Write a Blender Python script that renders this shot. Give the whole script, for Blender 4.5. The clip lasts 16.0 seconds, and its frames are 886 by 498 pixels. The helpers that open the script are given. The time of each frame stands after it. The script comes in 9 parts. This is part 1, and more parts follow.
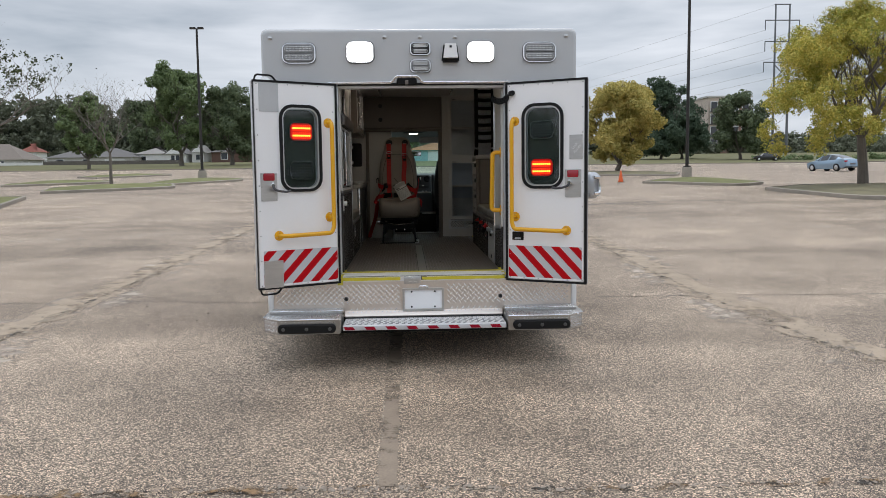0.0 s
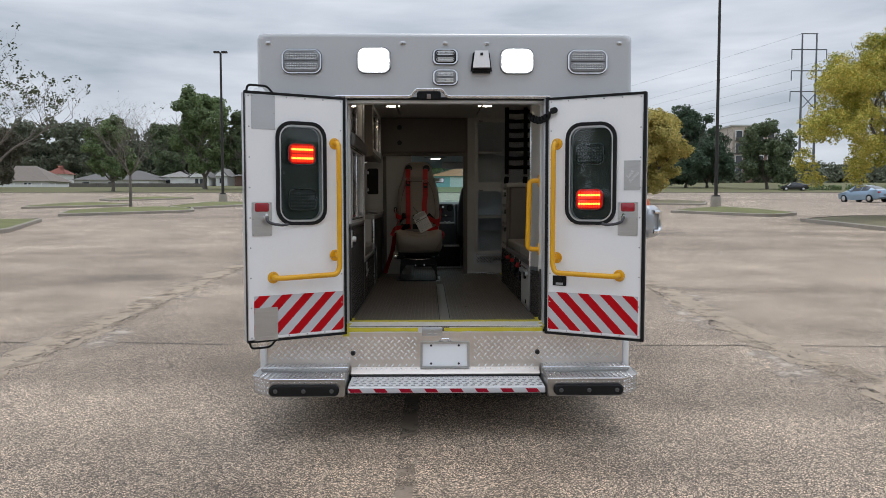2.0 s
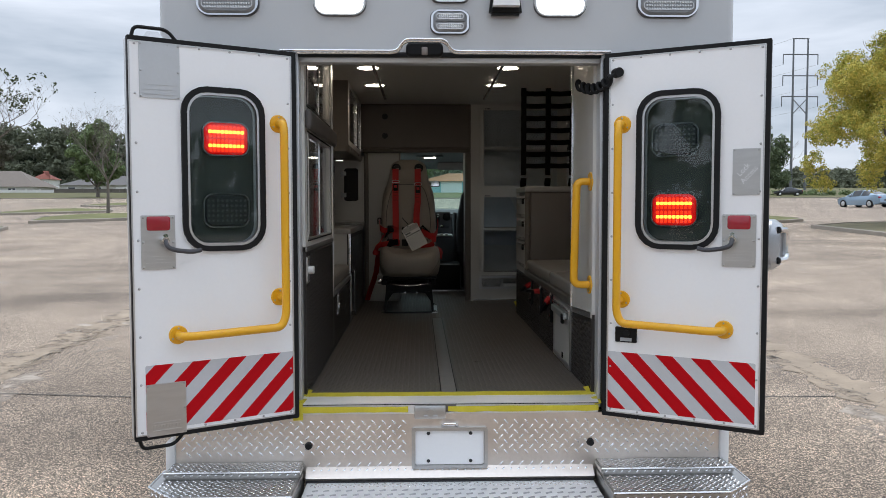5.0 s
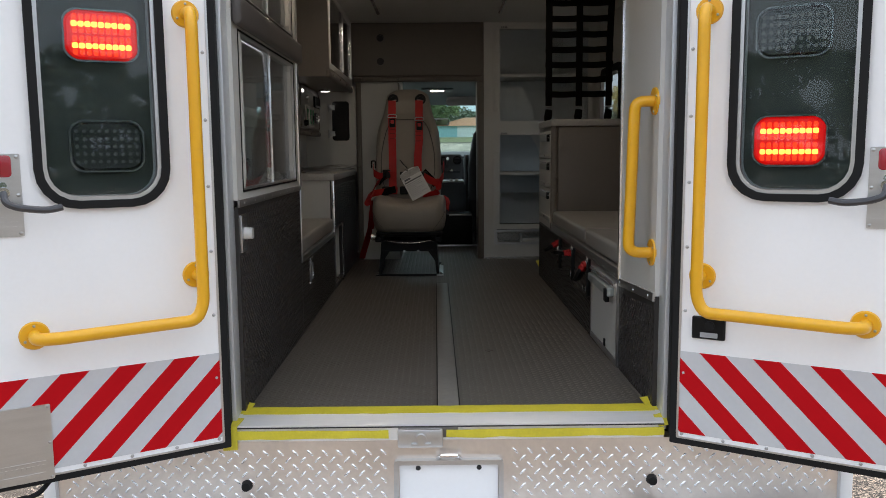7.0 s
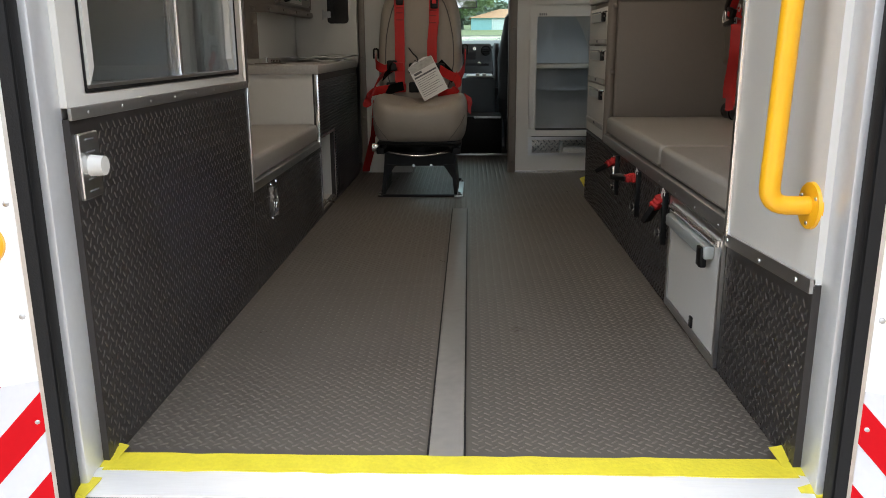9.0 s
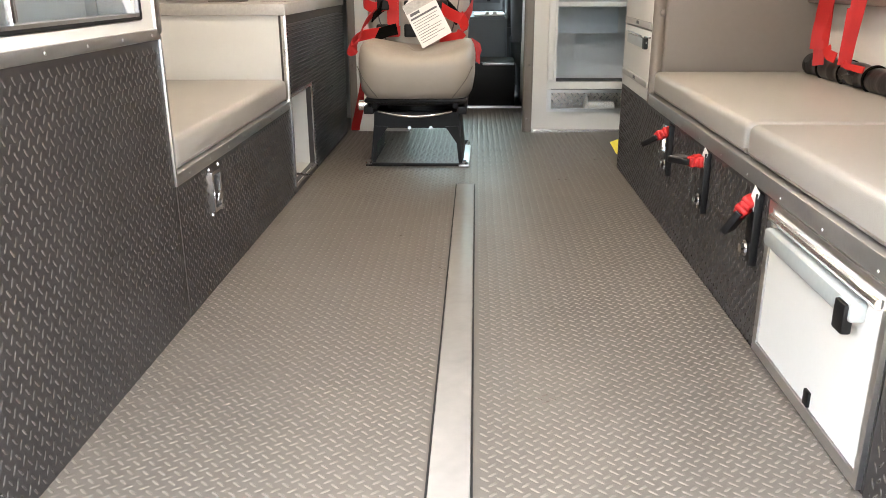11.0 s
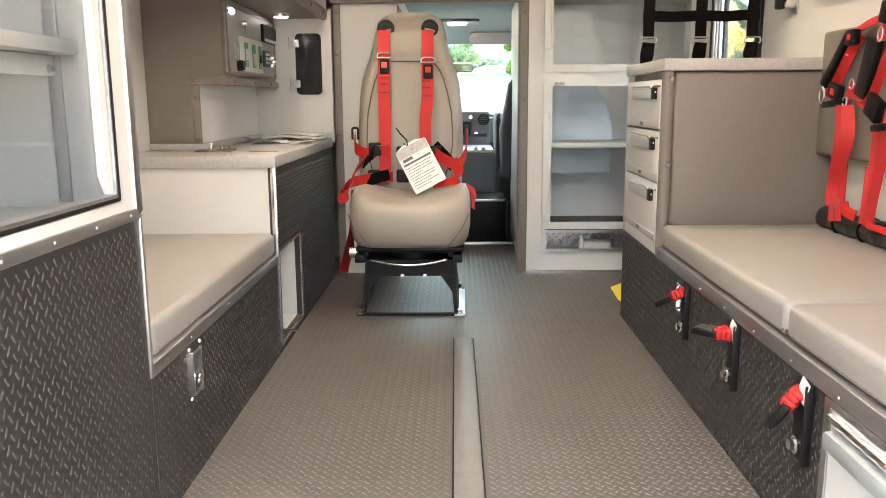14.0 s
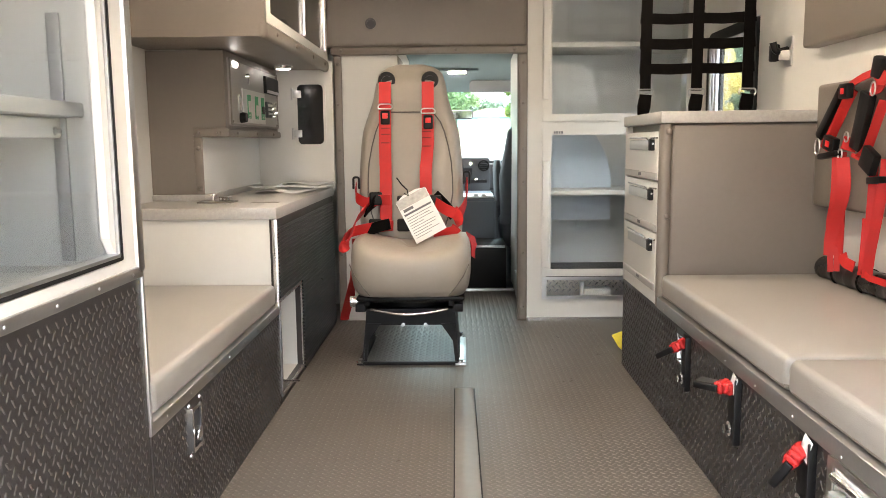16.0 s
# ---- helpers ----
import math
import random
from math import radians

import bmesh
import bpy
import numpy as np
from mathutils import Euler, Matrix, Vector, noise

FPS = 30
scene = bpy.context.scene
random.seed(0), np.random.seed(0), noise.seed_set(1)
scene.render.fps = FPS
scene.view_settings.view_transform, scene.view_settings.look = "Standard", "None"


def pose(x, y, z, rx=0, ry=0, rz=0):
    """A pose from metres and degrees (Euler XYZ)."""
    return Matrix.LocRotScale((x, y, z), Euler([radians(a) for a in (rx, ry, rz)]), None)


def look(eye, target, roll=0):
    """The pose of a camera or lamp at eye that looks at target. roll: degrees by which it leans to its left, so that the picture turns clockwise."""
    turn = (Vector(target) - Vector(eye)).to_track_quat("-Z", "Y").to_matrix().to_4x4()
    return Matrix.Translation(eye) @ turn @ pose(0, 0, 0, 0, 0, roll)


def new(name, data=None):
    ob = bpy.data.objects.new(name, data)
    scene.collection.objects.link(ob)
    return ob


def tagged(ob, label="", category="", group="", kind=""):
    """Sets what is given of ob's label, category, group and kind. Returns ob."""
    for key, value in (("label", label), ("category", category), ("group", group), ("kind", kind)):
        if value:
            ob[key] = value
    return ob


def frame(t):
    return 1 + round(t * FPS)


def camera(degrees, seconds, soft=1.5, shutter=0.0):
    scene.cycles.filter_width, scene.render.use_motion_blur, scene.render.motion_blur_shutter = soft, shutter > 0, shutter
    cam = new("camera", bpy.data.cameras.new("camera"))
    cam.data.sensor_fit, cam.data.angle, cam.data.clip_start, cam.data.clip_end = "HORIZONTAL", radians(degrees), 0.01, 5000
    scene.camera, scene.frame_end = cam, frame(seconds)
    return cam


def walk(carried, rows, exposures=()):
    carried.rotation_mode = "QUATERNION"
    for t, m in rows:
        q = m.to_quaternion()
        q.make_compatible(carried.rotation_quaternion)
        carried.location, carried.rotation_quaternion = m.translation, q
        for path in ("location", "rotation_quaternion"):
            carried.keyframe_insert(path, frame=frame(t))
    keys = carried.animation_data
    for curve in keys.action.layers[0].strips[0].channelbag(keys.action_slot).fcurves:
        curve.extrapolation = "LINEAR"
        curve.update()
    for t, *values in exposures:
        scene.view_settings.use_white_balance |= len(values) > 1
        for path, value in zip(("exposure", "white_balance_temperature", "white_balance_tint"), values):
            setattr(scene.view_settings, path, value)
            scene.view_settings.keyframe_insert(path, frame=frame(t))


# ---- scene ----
cam = camera(58.3, 16.0, 0.8)
METRES, EYE, TILT, LEAN, TURN = 6.05, 1.6, 0.0, 0.0, -2.6
ROWS = [
    (0.0, 0.0, 0.0, 0.0, -0.06, -5.32, 0.68),
    (0.5, 0.0071, 0.0406, 0.0031, 0.94, -4.71, -0.27),
    (1.0, -0.0037, 0.0809, 0.002, 1.11, -3.84, -0.02),
    (1.5, -0.0112, 0.1243, 0.0052, 0.94, -3.66, 0.57),
    (2.0, -0.0059, 0.1676, 0.0062, 1.51, -3.45, 0.02),
    (2.5, -0.0074, 0.2127, 0.0064, 2.21, -2.81, -0.38),
    (3.0, -0.0201, 0.2676, 0.0082, 1.63, -2.31, 0.32),
    (5.5, -0.0187, 0.5114, 0.0105, 0.78, -3.77, 0.00),
    (6.0, -0.0141, 0.5577, 0.0062, 1.63, -4.73, 0.18),
    (6.5, -0.0190, 0.6065, 0.0064, 1.41, -5.72, 0.67),
    (7.0, -0.0146, 0.6469, 0.0045, 2.04, -6.98, 0.46),
    (7.5, -0.0061, 0.6937, 0.0042, 3.64, -8.36, -0.02),
    (8.0, -0.0088, 0.7375, 0.0010, 3.91, -9.72, 0.33),
    (8.5, -0.0141, 0.7836, -0.0002, 3.32, -11.92, 0.75),
    (9.0, -0.0100, 0.8222, -0.0026, 4.41, -14.35, 0.34),
    (11.5, -0.0178, 0.9596, -0.0032, 4.90, -18.85, 0.28),
    (12, -0.0220, 0.9716, 0.0018, 4.68, -17.10, 0.23),
    (12.5, -0.0268, 0.9757, 0.0065, 3.60, -14.61, 0.12),
    (13, -0.0280, 0.9757, 0.0092, 3.29, -13.01, 0.11),
    (13.5, -0.0282, 0.9751, 0.0112, 3.42, -11.59, 0.36),
    (14, -0.0284, 0.9751, 0.0132, 3.44, -10.57, 0.36),
    (14.5, -0.0286, 0.9749, 0.0147, 3.45, -9.65, 0.30),
    (15, -0.0285, 0.9748, 0.0157, 3.42, -8.87, 0.37),
    (15.5, -0.0284, 0.9744, 0.0170, 3.45, -8.18, 0.50),
    (16, -0.0280, 0.9744, 0.0184, 3.48, -7.59, 0.55),
]
# stops along the way: the film brightens as the camera reaches the cabin
EXPOSURES = [(0.0, 0.1, 6700, 13), (1.0, 0.04, 6650, 13), (3.0, 0.08, 6600, 13), (5.5, 0.34, 6450, 13), (6.5, 0.5, 6500, 13), (7.5, 0.78, 6550, 13), (8.5, 1.4, 6650, 12), (9.2, 2.0, 6750, 13), (11.3, 4.1, 6780, 14), (12.5, 4.1, 6820, 15), (16.0, 3.98, 6860, 15)]
walk(cam, [(t, pose(0, 0, EYE, TILT, LEAN, TURN) @ pose(METRES * x, METRES * y, METRES * z, 90 + pitch, roll, yaw)) for t, x, y, z, yaw, pitch, roll in ROWS],
     EXPOSURES)

# ---- daylight: a closed grey sky and a weak, wide sun ----
SUN_EL, SUN_ROT = radians(74), radians(20)
world = bpy.data.worlds.new("overcast_sky")
scene.world = world
world.use_nodes = True
wn, wl = world.node_tree.nodes, world.node_tree.links
wn.clear()
w_out, w_bg = wn.new("ShaderNodeOutputWorld"), wn.new("ShaderNodeBackground")
w_sky = wn.new("ShaderNodeTexSky")
w_sky.sky_type, w_sky.sun_disc = "NISHITA", False
w_sky.sun_elevation, w_sky.sun_rotation = SUN_EL, SUN_ROT
w_co, w_map, w_n1, w_n2 = wn.new("ShaderNodeTexCoord"), wn.new("ShaderNodeMapping"), wn.new("ShaderNodeTexNoise"), wn.new("ShaderNodeTexNoise")
w_map.inputs["Scale"].default_value = (1.0, 1.0, 5.5)
wl.new(w_co.outputs["Generated"], w_map.inputs["Vector"])
for n, sc, det in ((w_n1, 2.1, 5), (w_n2, 6.0, 6)):
    n.inputs["Scale"].default_value, n.inputs["Detail"].default_value, n.inputs["Roughness"].default_value = sc, det, 0.52
    n.inputs["Distortion"].default_value = 0.35
    wl.new(w_map.outputs["Vector"], n.inputs["Vector"])
w_mix = wn.new("ShaderNodeMix")
w_mix.data_type, w_mix.inputs["Factor"].default_value = "FLOAT", 0.3
wl.new(w_n1.outputs["Fac"], w_mix.inputs["A"])
wl.new(w_n2.outputs["Fac"], w_mix.inputs["B"])
w_ramp = wn.new("ShaderNodeValToRGB")
w_ramp.color_ramp.elements[0].position, w_ramp.color_ramp.elements[0].color = 0.36, (3.6, 4.3, 5.05, 1)
w_ramp.color_ramp.elements[1].position, w_ramp.color_ramp.elements[1].color = 0.64, (7.3, 7.95, 8.7, 1)
wl.new(w_mix.outputs["Result"], w_ramp.inputs["Fac"])
w_cloud = wn.new("ShaderNodeMix")
w_cloud.data_type, w_cloud.inputs["Factor"].default_value = "RGBA", 0.93
wl.new(w_sky.outputs["Color"], w_cloud.inputs["A"])
wl.new(w_ramp.outputs["Color"], w_cloud.inputs["B"])
# an overcast dome is brighter overhead than at the horizon
w_sep, w_mr, w_dome = wn.new("ShaderNodeSeparateXYZ"), wn.new("ShaderNodeMapRange"), wn.new("ShaderNodeMix")
wl.new(w_co.outputs["Generated"], w_sep.inputs["Vector"])
w_mr.inputs["From Min"].default_value, w_mr.inputs["To Min"].default_value, w_mr.inputs["To Max"].default_value = 0.2, 1.0, 2.25
wl.new(w_sep.outputs["Z"], w_mr.inputs["Value"])
w_dome.data_type, w_dome.blend_type, w_dome.inputs["Factor"].default_value = "RGBA", "MULTIPLY", 1.0
wl.new(w_cloud.outputs["Result"], w_dome.inputs["A"])
wl.new(w_mr.outputs["Result"], w_dome.inputs["B"])
wl.new(w_dome.outputs["Result"], w_bg.inputs["Color"])
w_bg.inputs["Strength"].default_value = 0.1
wl.new(w_bg.outputs["Background"], w_out.inputs["Surface"])

sun = new("sun", bpy.data.lights.new("sun", "SUN"))
sun.data.energy, sun.data.angle, sun.data.color = 0.8, radians(25), (1.0, 0.97, 0.92)
sun.matrix_world = look((2, 11.5, 20), (0, 6, 0))

# ---- materials ----
MATS = {}


def mat(name, col, rough=0.5, metal=0.0, var=0.12, scale=6.0, fine=90.0, bump=0.0, bscale=300.0, coat=0.0, spec=0.5, stretch=None):
    """A surface with colour and gloss that vary at two scales and a fine relief."""
    if name in MATS:
        return MATS[name]
    m = bpy.data.materials.new(name)
    m.use_nodes = True
    n, l = m.node_tree.nodes, m.node_tree.links
    b = n["Principled BSDF"]
    b.inputs["Metallic"].default_value = metal
    b.inputs["Coat Weight"].default_value = coat
    b.inputs["Specular IOR Level"].default_value = spec
    co = n.new("ShaderNodeTexCoord")
    vec = co.outputs["Object"]
    if stretch:
        mp = n.new("ShaderNodeMapping")
        mp.inputs["Scale"].default_value = stretch
        l.new(vec, mp.inputs["Vector"])
        vec = mp.outputs["Vector"]
    big, small = n.new("ShaderNodeTexNoise"), n.new("ShaderNodeTexNoise")
    big.inputs["Scale"].default_value, small.inputs["Scale"].default_value = scale, fine
    big.inputs["Detail"].default_value, small.inputs["Detail"].default_value = 5, 3
    l.new(vec, big.inputs["Vector"])
    l.new(vec, small.inputs["Vector"])
    mix = n.new("ShaderNodeMix")
    mix.data_type, mix.inputs["Factor"].default_value = "FLOAT", 0.35
    l.new(big.outputs["Fac"], mix.inputs["A"])
    l.new(small.outputs["Fac"], mix.inputs["B"])
    ramp = n.new("ShaderNodeValToRGB")
    e = ramp.color_ramp.elements
    e[0].position, e[1].position = 0.25, 0.75
    e[0].color = tuple(c * (1 - var) for c in col) + (1,)
    e[1].color = tuple(min(1, c * (1 + var)) for c in col) + (1,)
    l.new(mix.outputs["Result"], ramp.inputs["Fac"])
    l.new(ramp.outputs["Color"], b.inputs["Base Color"])
    rr = n.new("ShaderNodeMapRange")
    rr.inputs["To Min"].default_value, rr.inputs["To Max"].default_value = max(0.02, rough * 0.8), min(1, rough * 1.2)
    l.new(big.outputs["Fac"], rr.inputs["Value"])
    l.new(rr.outputs["Result"], b.inputs["Roughness"])
    if bump:
        bn, bt = n.new("ShaderNodeBump"), n.new("ShaderNodeTexNoise")
        bt.inputs["Scale"].default_value, bt.inputs["Detail"].default_value = bscale, 3
        bn.inputs["Strength"].default_value, bn.inputs["Distance"].default_value = bump, 0.002
        l.new(vec, bt.inputs["Vector"])
        l.new(bt.outputs["Fac"], bn.inputs["Height"])
        l.new(bn.outputs["Normal"], b.inputs["Normal"])
    MATS[name] = m
    return m


def glow(name, col, strength, rough=0.3):
    m = mat(name, tuple(min(1, c) for c in col), rough, var=0.05)
    b = m.node_tree.nodes["Principled BSDF"]
    b.inputs["Emission Color"].default_value = (*col, 1)
    b.inputs["Emission Strength"].default_value = strength
    return m


def glass_mat(name, tint=(0.9, 0.95, 0.95), rough=0.0, share=0.035):
    m = bpy.data.materials.new(name)
    m.use_nodes = True
    n, l = m.node_tree.nodes, m.node_tree.links
    n.clear()
    out, tr, gl, mx = n.new("ShaderNodeOutputMaterial"), n.new("ShaderNodeBsdfTransparent"), n.new("ShaderNodeBsdfGlossy"), n.new("ShaderNodeMixShader")
    tr.inputs["Color"].default_value = (*tint, 1)
    gl.inputs["Roughness"].default_value = rough
    lw, pw, ma = n.new("ShaderNodeLayerWeight"), n.new("ShaderNodeMath"), n.new("ShaderNodeMath")
    lw.inputs["Blend"].default_value = 0.5
    pw.operation, pw.inputs[1].default_value = "POWER", 4.0
    ma.operation, ma.inputs[1].default_value, ma.inputs[2].default_value = "MULTIPLY_ADD", 0.8, share
    l.new(lw.outputs["Facing"], pw.inputs[0])
    l.new(pw.outputs[0], ma.inputs[0])
    l.new(ma.outputs[0], mx.inputs["Fac"])
    l.new(tr.outputs["BSDF"], mx.inputs[1])
    l.new(gl.outputs["BSDF"], mx.inputs[2])
    l.new(mx.outputs["Shader"], out.inputs["Surface"])
    MATS[name] = m
    return m


def leaf_mat(name, dark, light):
    m = bpy.data.materials.new(name)
    m.use_nodes = True
    n, l = m.node_tree.nodes, m.node_tree.links
    b = n["Principled BSDF"]
    geo, ramp = n.new("ShaderNodeNewGeometry"), n.new("ShaderNodeValToRGB")
    ramp.color_ramp.elements[0].color, ramp.color_ramp.elements[1].color = (*dark, 1), (*light, 1)
    co, tn, mixf = n.new("ShaderNodeTexCoord"), n.new("ShaderNodeTexNoise"), n.new("ShaderNodeMix")
    tn.inputs["Scale"].default_value, tn.inputs["Detail"].default_value = 0.55, 4
    l.new(co.outputs["Object"], tn.inputs["Vector"])
    mixf.data_type, mixf.inputs["Factor"].default_value = "FLOAT", 0.45
    l.new(tn.outputs["Fac"], mixf.inputs["A"])
    l.new(geo.outputs["Random Per Island"], mixf.inputs["B"])
    ramp.color_ramp.elements[0].position, ramp.color_ramp.elements[1].position = 0.25, 0.75
    l.new(mixf.outputs["Result"], ramp.inputs["Fac"])
    l.new(ramp.outputs["Color"], b.inputs["Base Color"])
    b.inputs["Roughness"].default_value = 0.6
    b.inputs["Specular IOR Level"].default_value = 0.25
    t, mx = n.new("ShaderNodeBsdfTranslucent"), n.new("ShaderNodeMixShader")
    l.new(ramp.outputs["Color"], t.inputs["Color"])
    mx.inputs["Fac"].default_value = 0.3
    l.new(b.outputs["BSDF"], mx.inputs[1])
    l.new(t.outputs["BSDF"], mx.inputs[2])
    l.new(mx.outputs["Shader"], n["Material Output"].inputs["Surface"])
    MATS[name] = m
    return m


WHITE = mat("white_gelcoat_paint", (0.52, 0.53, 0.54), 0.22, var=0.025, scale=3, coat=0.3)
WHITE_IN = mat("white_interior_panel", (0.6, 0.588, 0.553), 0.38, var=0.03, scale=4, bump=0.05, bscale=500)
SATIN = mat("satin_aluminium", (0.62, 0.62, 0.62), 0.32, 1.0, var=0.08, scale=9, fine=160, stretch=(1, 1, 8))
BRIGHT = mat("bright_aluminium", (0.88, 0.88, 0.89), 0.24, 1.0, var=0.06, scale=14)
# same tread plate, darker: dark reflections on the pods are put into the colour
POD_M = mat("darkened_tread_plate", (0.42, 0.41, 0.395), 0.32, 1.0, var=0.2, scale=6, fine=60, bump=0.08)
# the warm cast of reflected ground is put into this aluminium
PLATE = mat("tread_plate_aluminium", (0.8, 0.725, 0.66), 0.34, 0.9, var=0.12, scale=5, fine=60, bump=0.08)
CHROME = mat("chrome", (0.85, 0.85, 0.86), 0.08, 1.0, var=0.03)
STEEL = mat("stainless_screw", (0.5, 0.5, 0.5), 0.3, 1.0, var=0.1)
BLACK = mat("black_rubber", (0.009, 0.009, 0.0095), 0.6, var=0.2, bump=0.15, spec=0.25)
BLACK_PL = mat("black_plastic", (0.005, 0.0048, 0.005), 0.45, var=0.15, bump=0.1, spec=0.22)
BLACK_ME = mat("black_powder_coat", (0.005, 0.005, 0.0052), 0.5, var=0.15, bump=0.2, bscale=700, spec=0.25)
FLOOR_V = mat("charcoal_tread_vinyl", (0.092, 0.081, 0.069), 0.38, var=0.14, scale=2.5, fine=40, bump=0.1, bscale=500, spec=0.28)
WALL_V = mat("black_tread_vinyl", (0.03, 0.0265, 0.025), 0.4, var=0.16, scale=3, fine=50, bump=0.1, bscale=500, spec=0.35)
# lugs paler than their sheet: the highlights on them are put into the colour
WALL_LUG = mat("lit_tread_lug", (0.06, 0.054, 0.05), 0.22, var=0.25, scale=20, spec=0.8)
FLOOR_LUG = mat("lit_floor_lug", (0.13, 0.113, 0.097), 0.3, var=0.12, scale=12, spec=0.4)
STRIP_V = mat("grey_smooth_strip", (0.175, 0.162, 0.147), 0.36, var=0.2, scale=9, fine=40, bump=0.3, bscale=22)
YELLOW = mat("yellow_powder_coat", (0.83, 0.42, 0.012), 0.32, var=0.05, bump=0.08, bscale=400, coat=0.15)
TAPE = mat("yellow_masking_tape", (0.64, 0.54, 0.035), 0.5, var=0.18, scale=14, fine=120, bump=0.35, bscale=130)
TAUPE = mat("taupe_vinyl", (0.172, 0.148, 0.125), 0.42, var=0.06, scale=4, fine=60, bump=0.25, bscale=450)
CUSH = mat("beige_vinyl_cushion", (0.285, 0.266, 0.24), 0.4, var=0.05, scale=4, fine=70, bump=0.25, bscale=450)
SEAT_V = mat("seat_vinyl", (0.265, 0.233, 0.196), 0.42, var=0.06, scale=5, fine=60, bump=0.25, bscale=450)
BOLT_T = mat("painted_bolt", (0.17, 0.15, 0.13), 0.4, 0.3, var=0.1)
WHITE_D = mat("white_door_panel", (0.92, 0.92, 0.925), 0.34, var=0.025, scale=3, coat=0.2)
RED_B = mat("red_webbing", (0.44, 0.009, 0.008), 0.6, var=0.14, scale=25, fine=300, bump=0.5, bscale=600)
RED_PL = mat("red_plastic", (0.6, 0.02, 0.02), 0.35, var=0.08)
REFL_R = mat("red_reflector", (0.34, 0.008, 0.02), 0.12, var=0.12, fine=500, bump=0.3, bscale=600, coat=0.6)
SHEET_R = mat("red_retro_sheet", (0.52, 0.004, 0.009), 0.45, var=0.06, spec=0.12)
SHEET_W = mat("white_retro_sheet", (0.58, 0.59, 0.61), 0.34, var=0.06, coat=0.2)
COUNTER = mat("speckled_solid_surface", (0.38, 0.362, 0.338), 0.34, var=0.16, scale=90, fine=320)
PAPER = mat("paper", (0.68, 0.68, 0.66), 0.7, var=0.05)
INK = mat("grey_ink", (0.12, 0.12, 0.13), 0.7)
GREEN = mat("green_label", (0.03, 0.3, 0.12), 0.5)
WEB_BK = mat("black_webbing", (0.003, 0.0024, 0.002), 0.75, var=0.2, scale=20, bump=0.5, bscale=700, spec=0.06)
DARK_IN = mat("dark_recess", (0.012, 0.012, 0.014), 0.5)
DASH = mat("dark_dash_plastic", (0.05, 0.052, 0.056), 0.5, var=0.1, bump=0.2)
DASH_G = mat("grey_dash_plastic", (0.05, 0.053, 0.058), 0.5, var=0.1, bump=0.2)
HEADLN = mat("pale_headliner", (0.16, 0.2, 0.205), 0.8, var=0.06, bump=0.2)
LENS_CL = mat("clear_led_lens_off", (0.2, 0.205, 0.21), 0.15, var=0.15, scale=30, fine=110, coat=0.5)
LENS_DK = mat("smoked_led_lens_off", (0.018, 0.019, 0.02), 0.2, var=0.4, scale=40, fine=110)
TINT = mat("tinted_door_glass", (0.048, 0.051, 0.047), 0.6, var=0.0, scale=3, spec=0.1)
GLASS = glass_mat("clear_glass")
WIND = glass_mat("green_tinted_windscreen", (0.8, 0.95, 0.93))
PLEXI = glass_mat("acrylic_slider", (0.95, 0.965, 0.97), 0.02)
FLOOD = glow("white_flood_light", (0.95, 0.97, 1.0), 9)
LED_R = glow("red_led_lens_lit", (0.5, 0.0, 0.0), 0.6)
LED_HOT = glow("red_led_core_lit", (1.0, 0.035, 0.003), 1.1)
LED_YEL = glow("hot_led_row_lit", (1.0, 0.36, 0.04), 3.0)
CEIL_L = glow("warm_ceiling_lens", (1.0, 0.87, 0.7), 13)
SPOT_L = glow("white_task_lens", (1.0, 0.97, 0.92), 1.25)
STRIP_L = glow("cabinet_strip_light", (0.95, 0.97, 1.0), 0.8)
GREY_BIN = mat("grey_cabinet_back", (0.67, 0.69, 0.7), 0.4, var=0.05)
BLUE_BIN = mat("pale_blue_bin", (0.5, 0.57, 0.64), 0.4, var=0.05)

# ---- mesh tools ----


def thing(name, loc, label="", category="", group="", kind="", rot=None):
    ob = new(name)
    ob.matrix_world = rot if rot else Matrix.Translation(loc)
    ob.empty_display_size = 0.1
    return tagged(ob, label, category, group, kind)


def root_matrix(ob):
    while ob.parent:
        ob = ob.parent
    return ob.matrix_basis.copy()


def smooth_by_angle(me, deg=35):
    me.polygons.foreach_set("use_smooth", [True] * len(me.polygons))
    me.set_sharp_from_angle(angle=radians(deg))


def islands(bm):
    """The separate pieces of a bmesh."""
    seen, out = set(), []
    for v in bm.verts:
        if v in seen:
            continue
        stack, piece = [v], []
        seen.add(v)
        while stack:
            q = stack.pop()
            piece.append(q)
            for e in q.link_edges:
                o = e.other_vert(q)
                if o not in seen:
                    seen.add(o)
                    stack.append(o)
        out.append(piece)
    return out


def pieces(name, bm, material, parent, label="", deg=35):
    """Each separate piece of a bmesh as a part of its own; alike pieces take Blender's suffixes."""
    for piece in islands(bm):
        b = bmesh.new()
        remap = {v: b.verts.new(v.co) for v in piece}
        for f in {f for v in piece for f in v.link_faces}:
            b.faces.new([remap[v] for v in f.verts]).material_index = f.material_index
        part(name, b, material, parent, label, deg=deg)
    bm.free()


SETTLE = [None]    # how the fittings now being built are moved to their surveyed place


def settle(bm):
    if SETTLE[0]:
        for v in bm.verts:
            v.co = SETTLE[0](v.co)


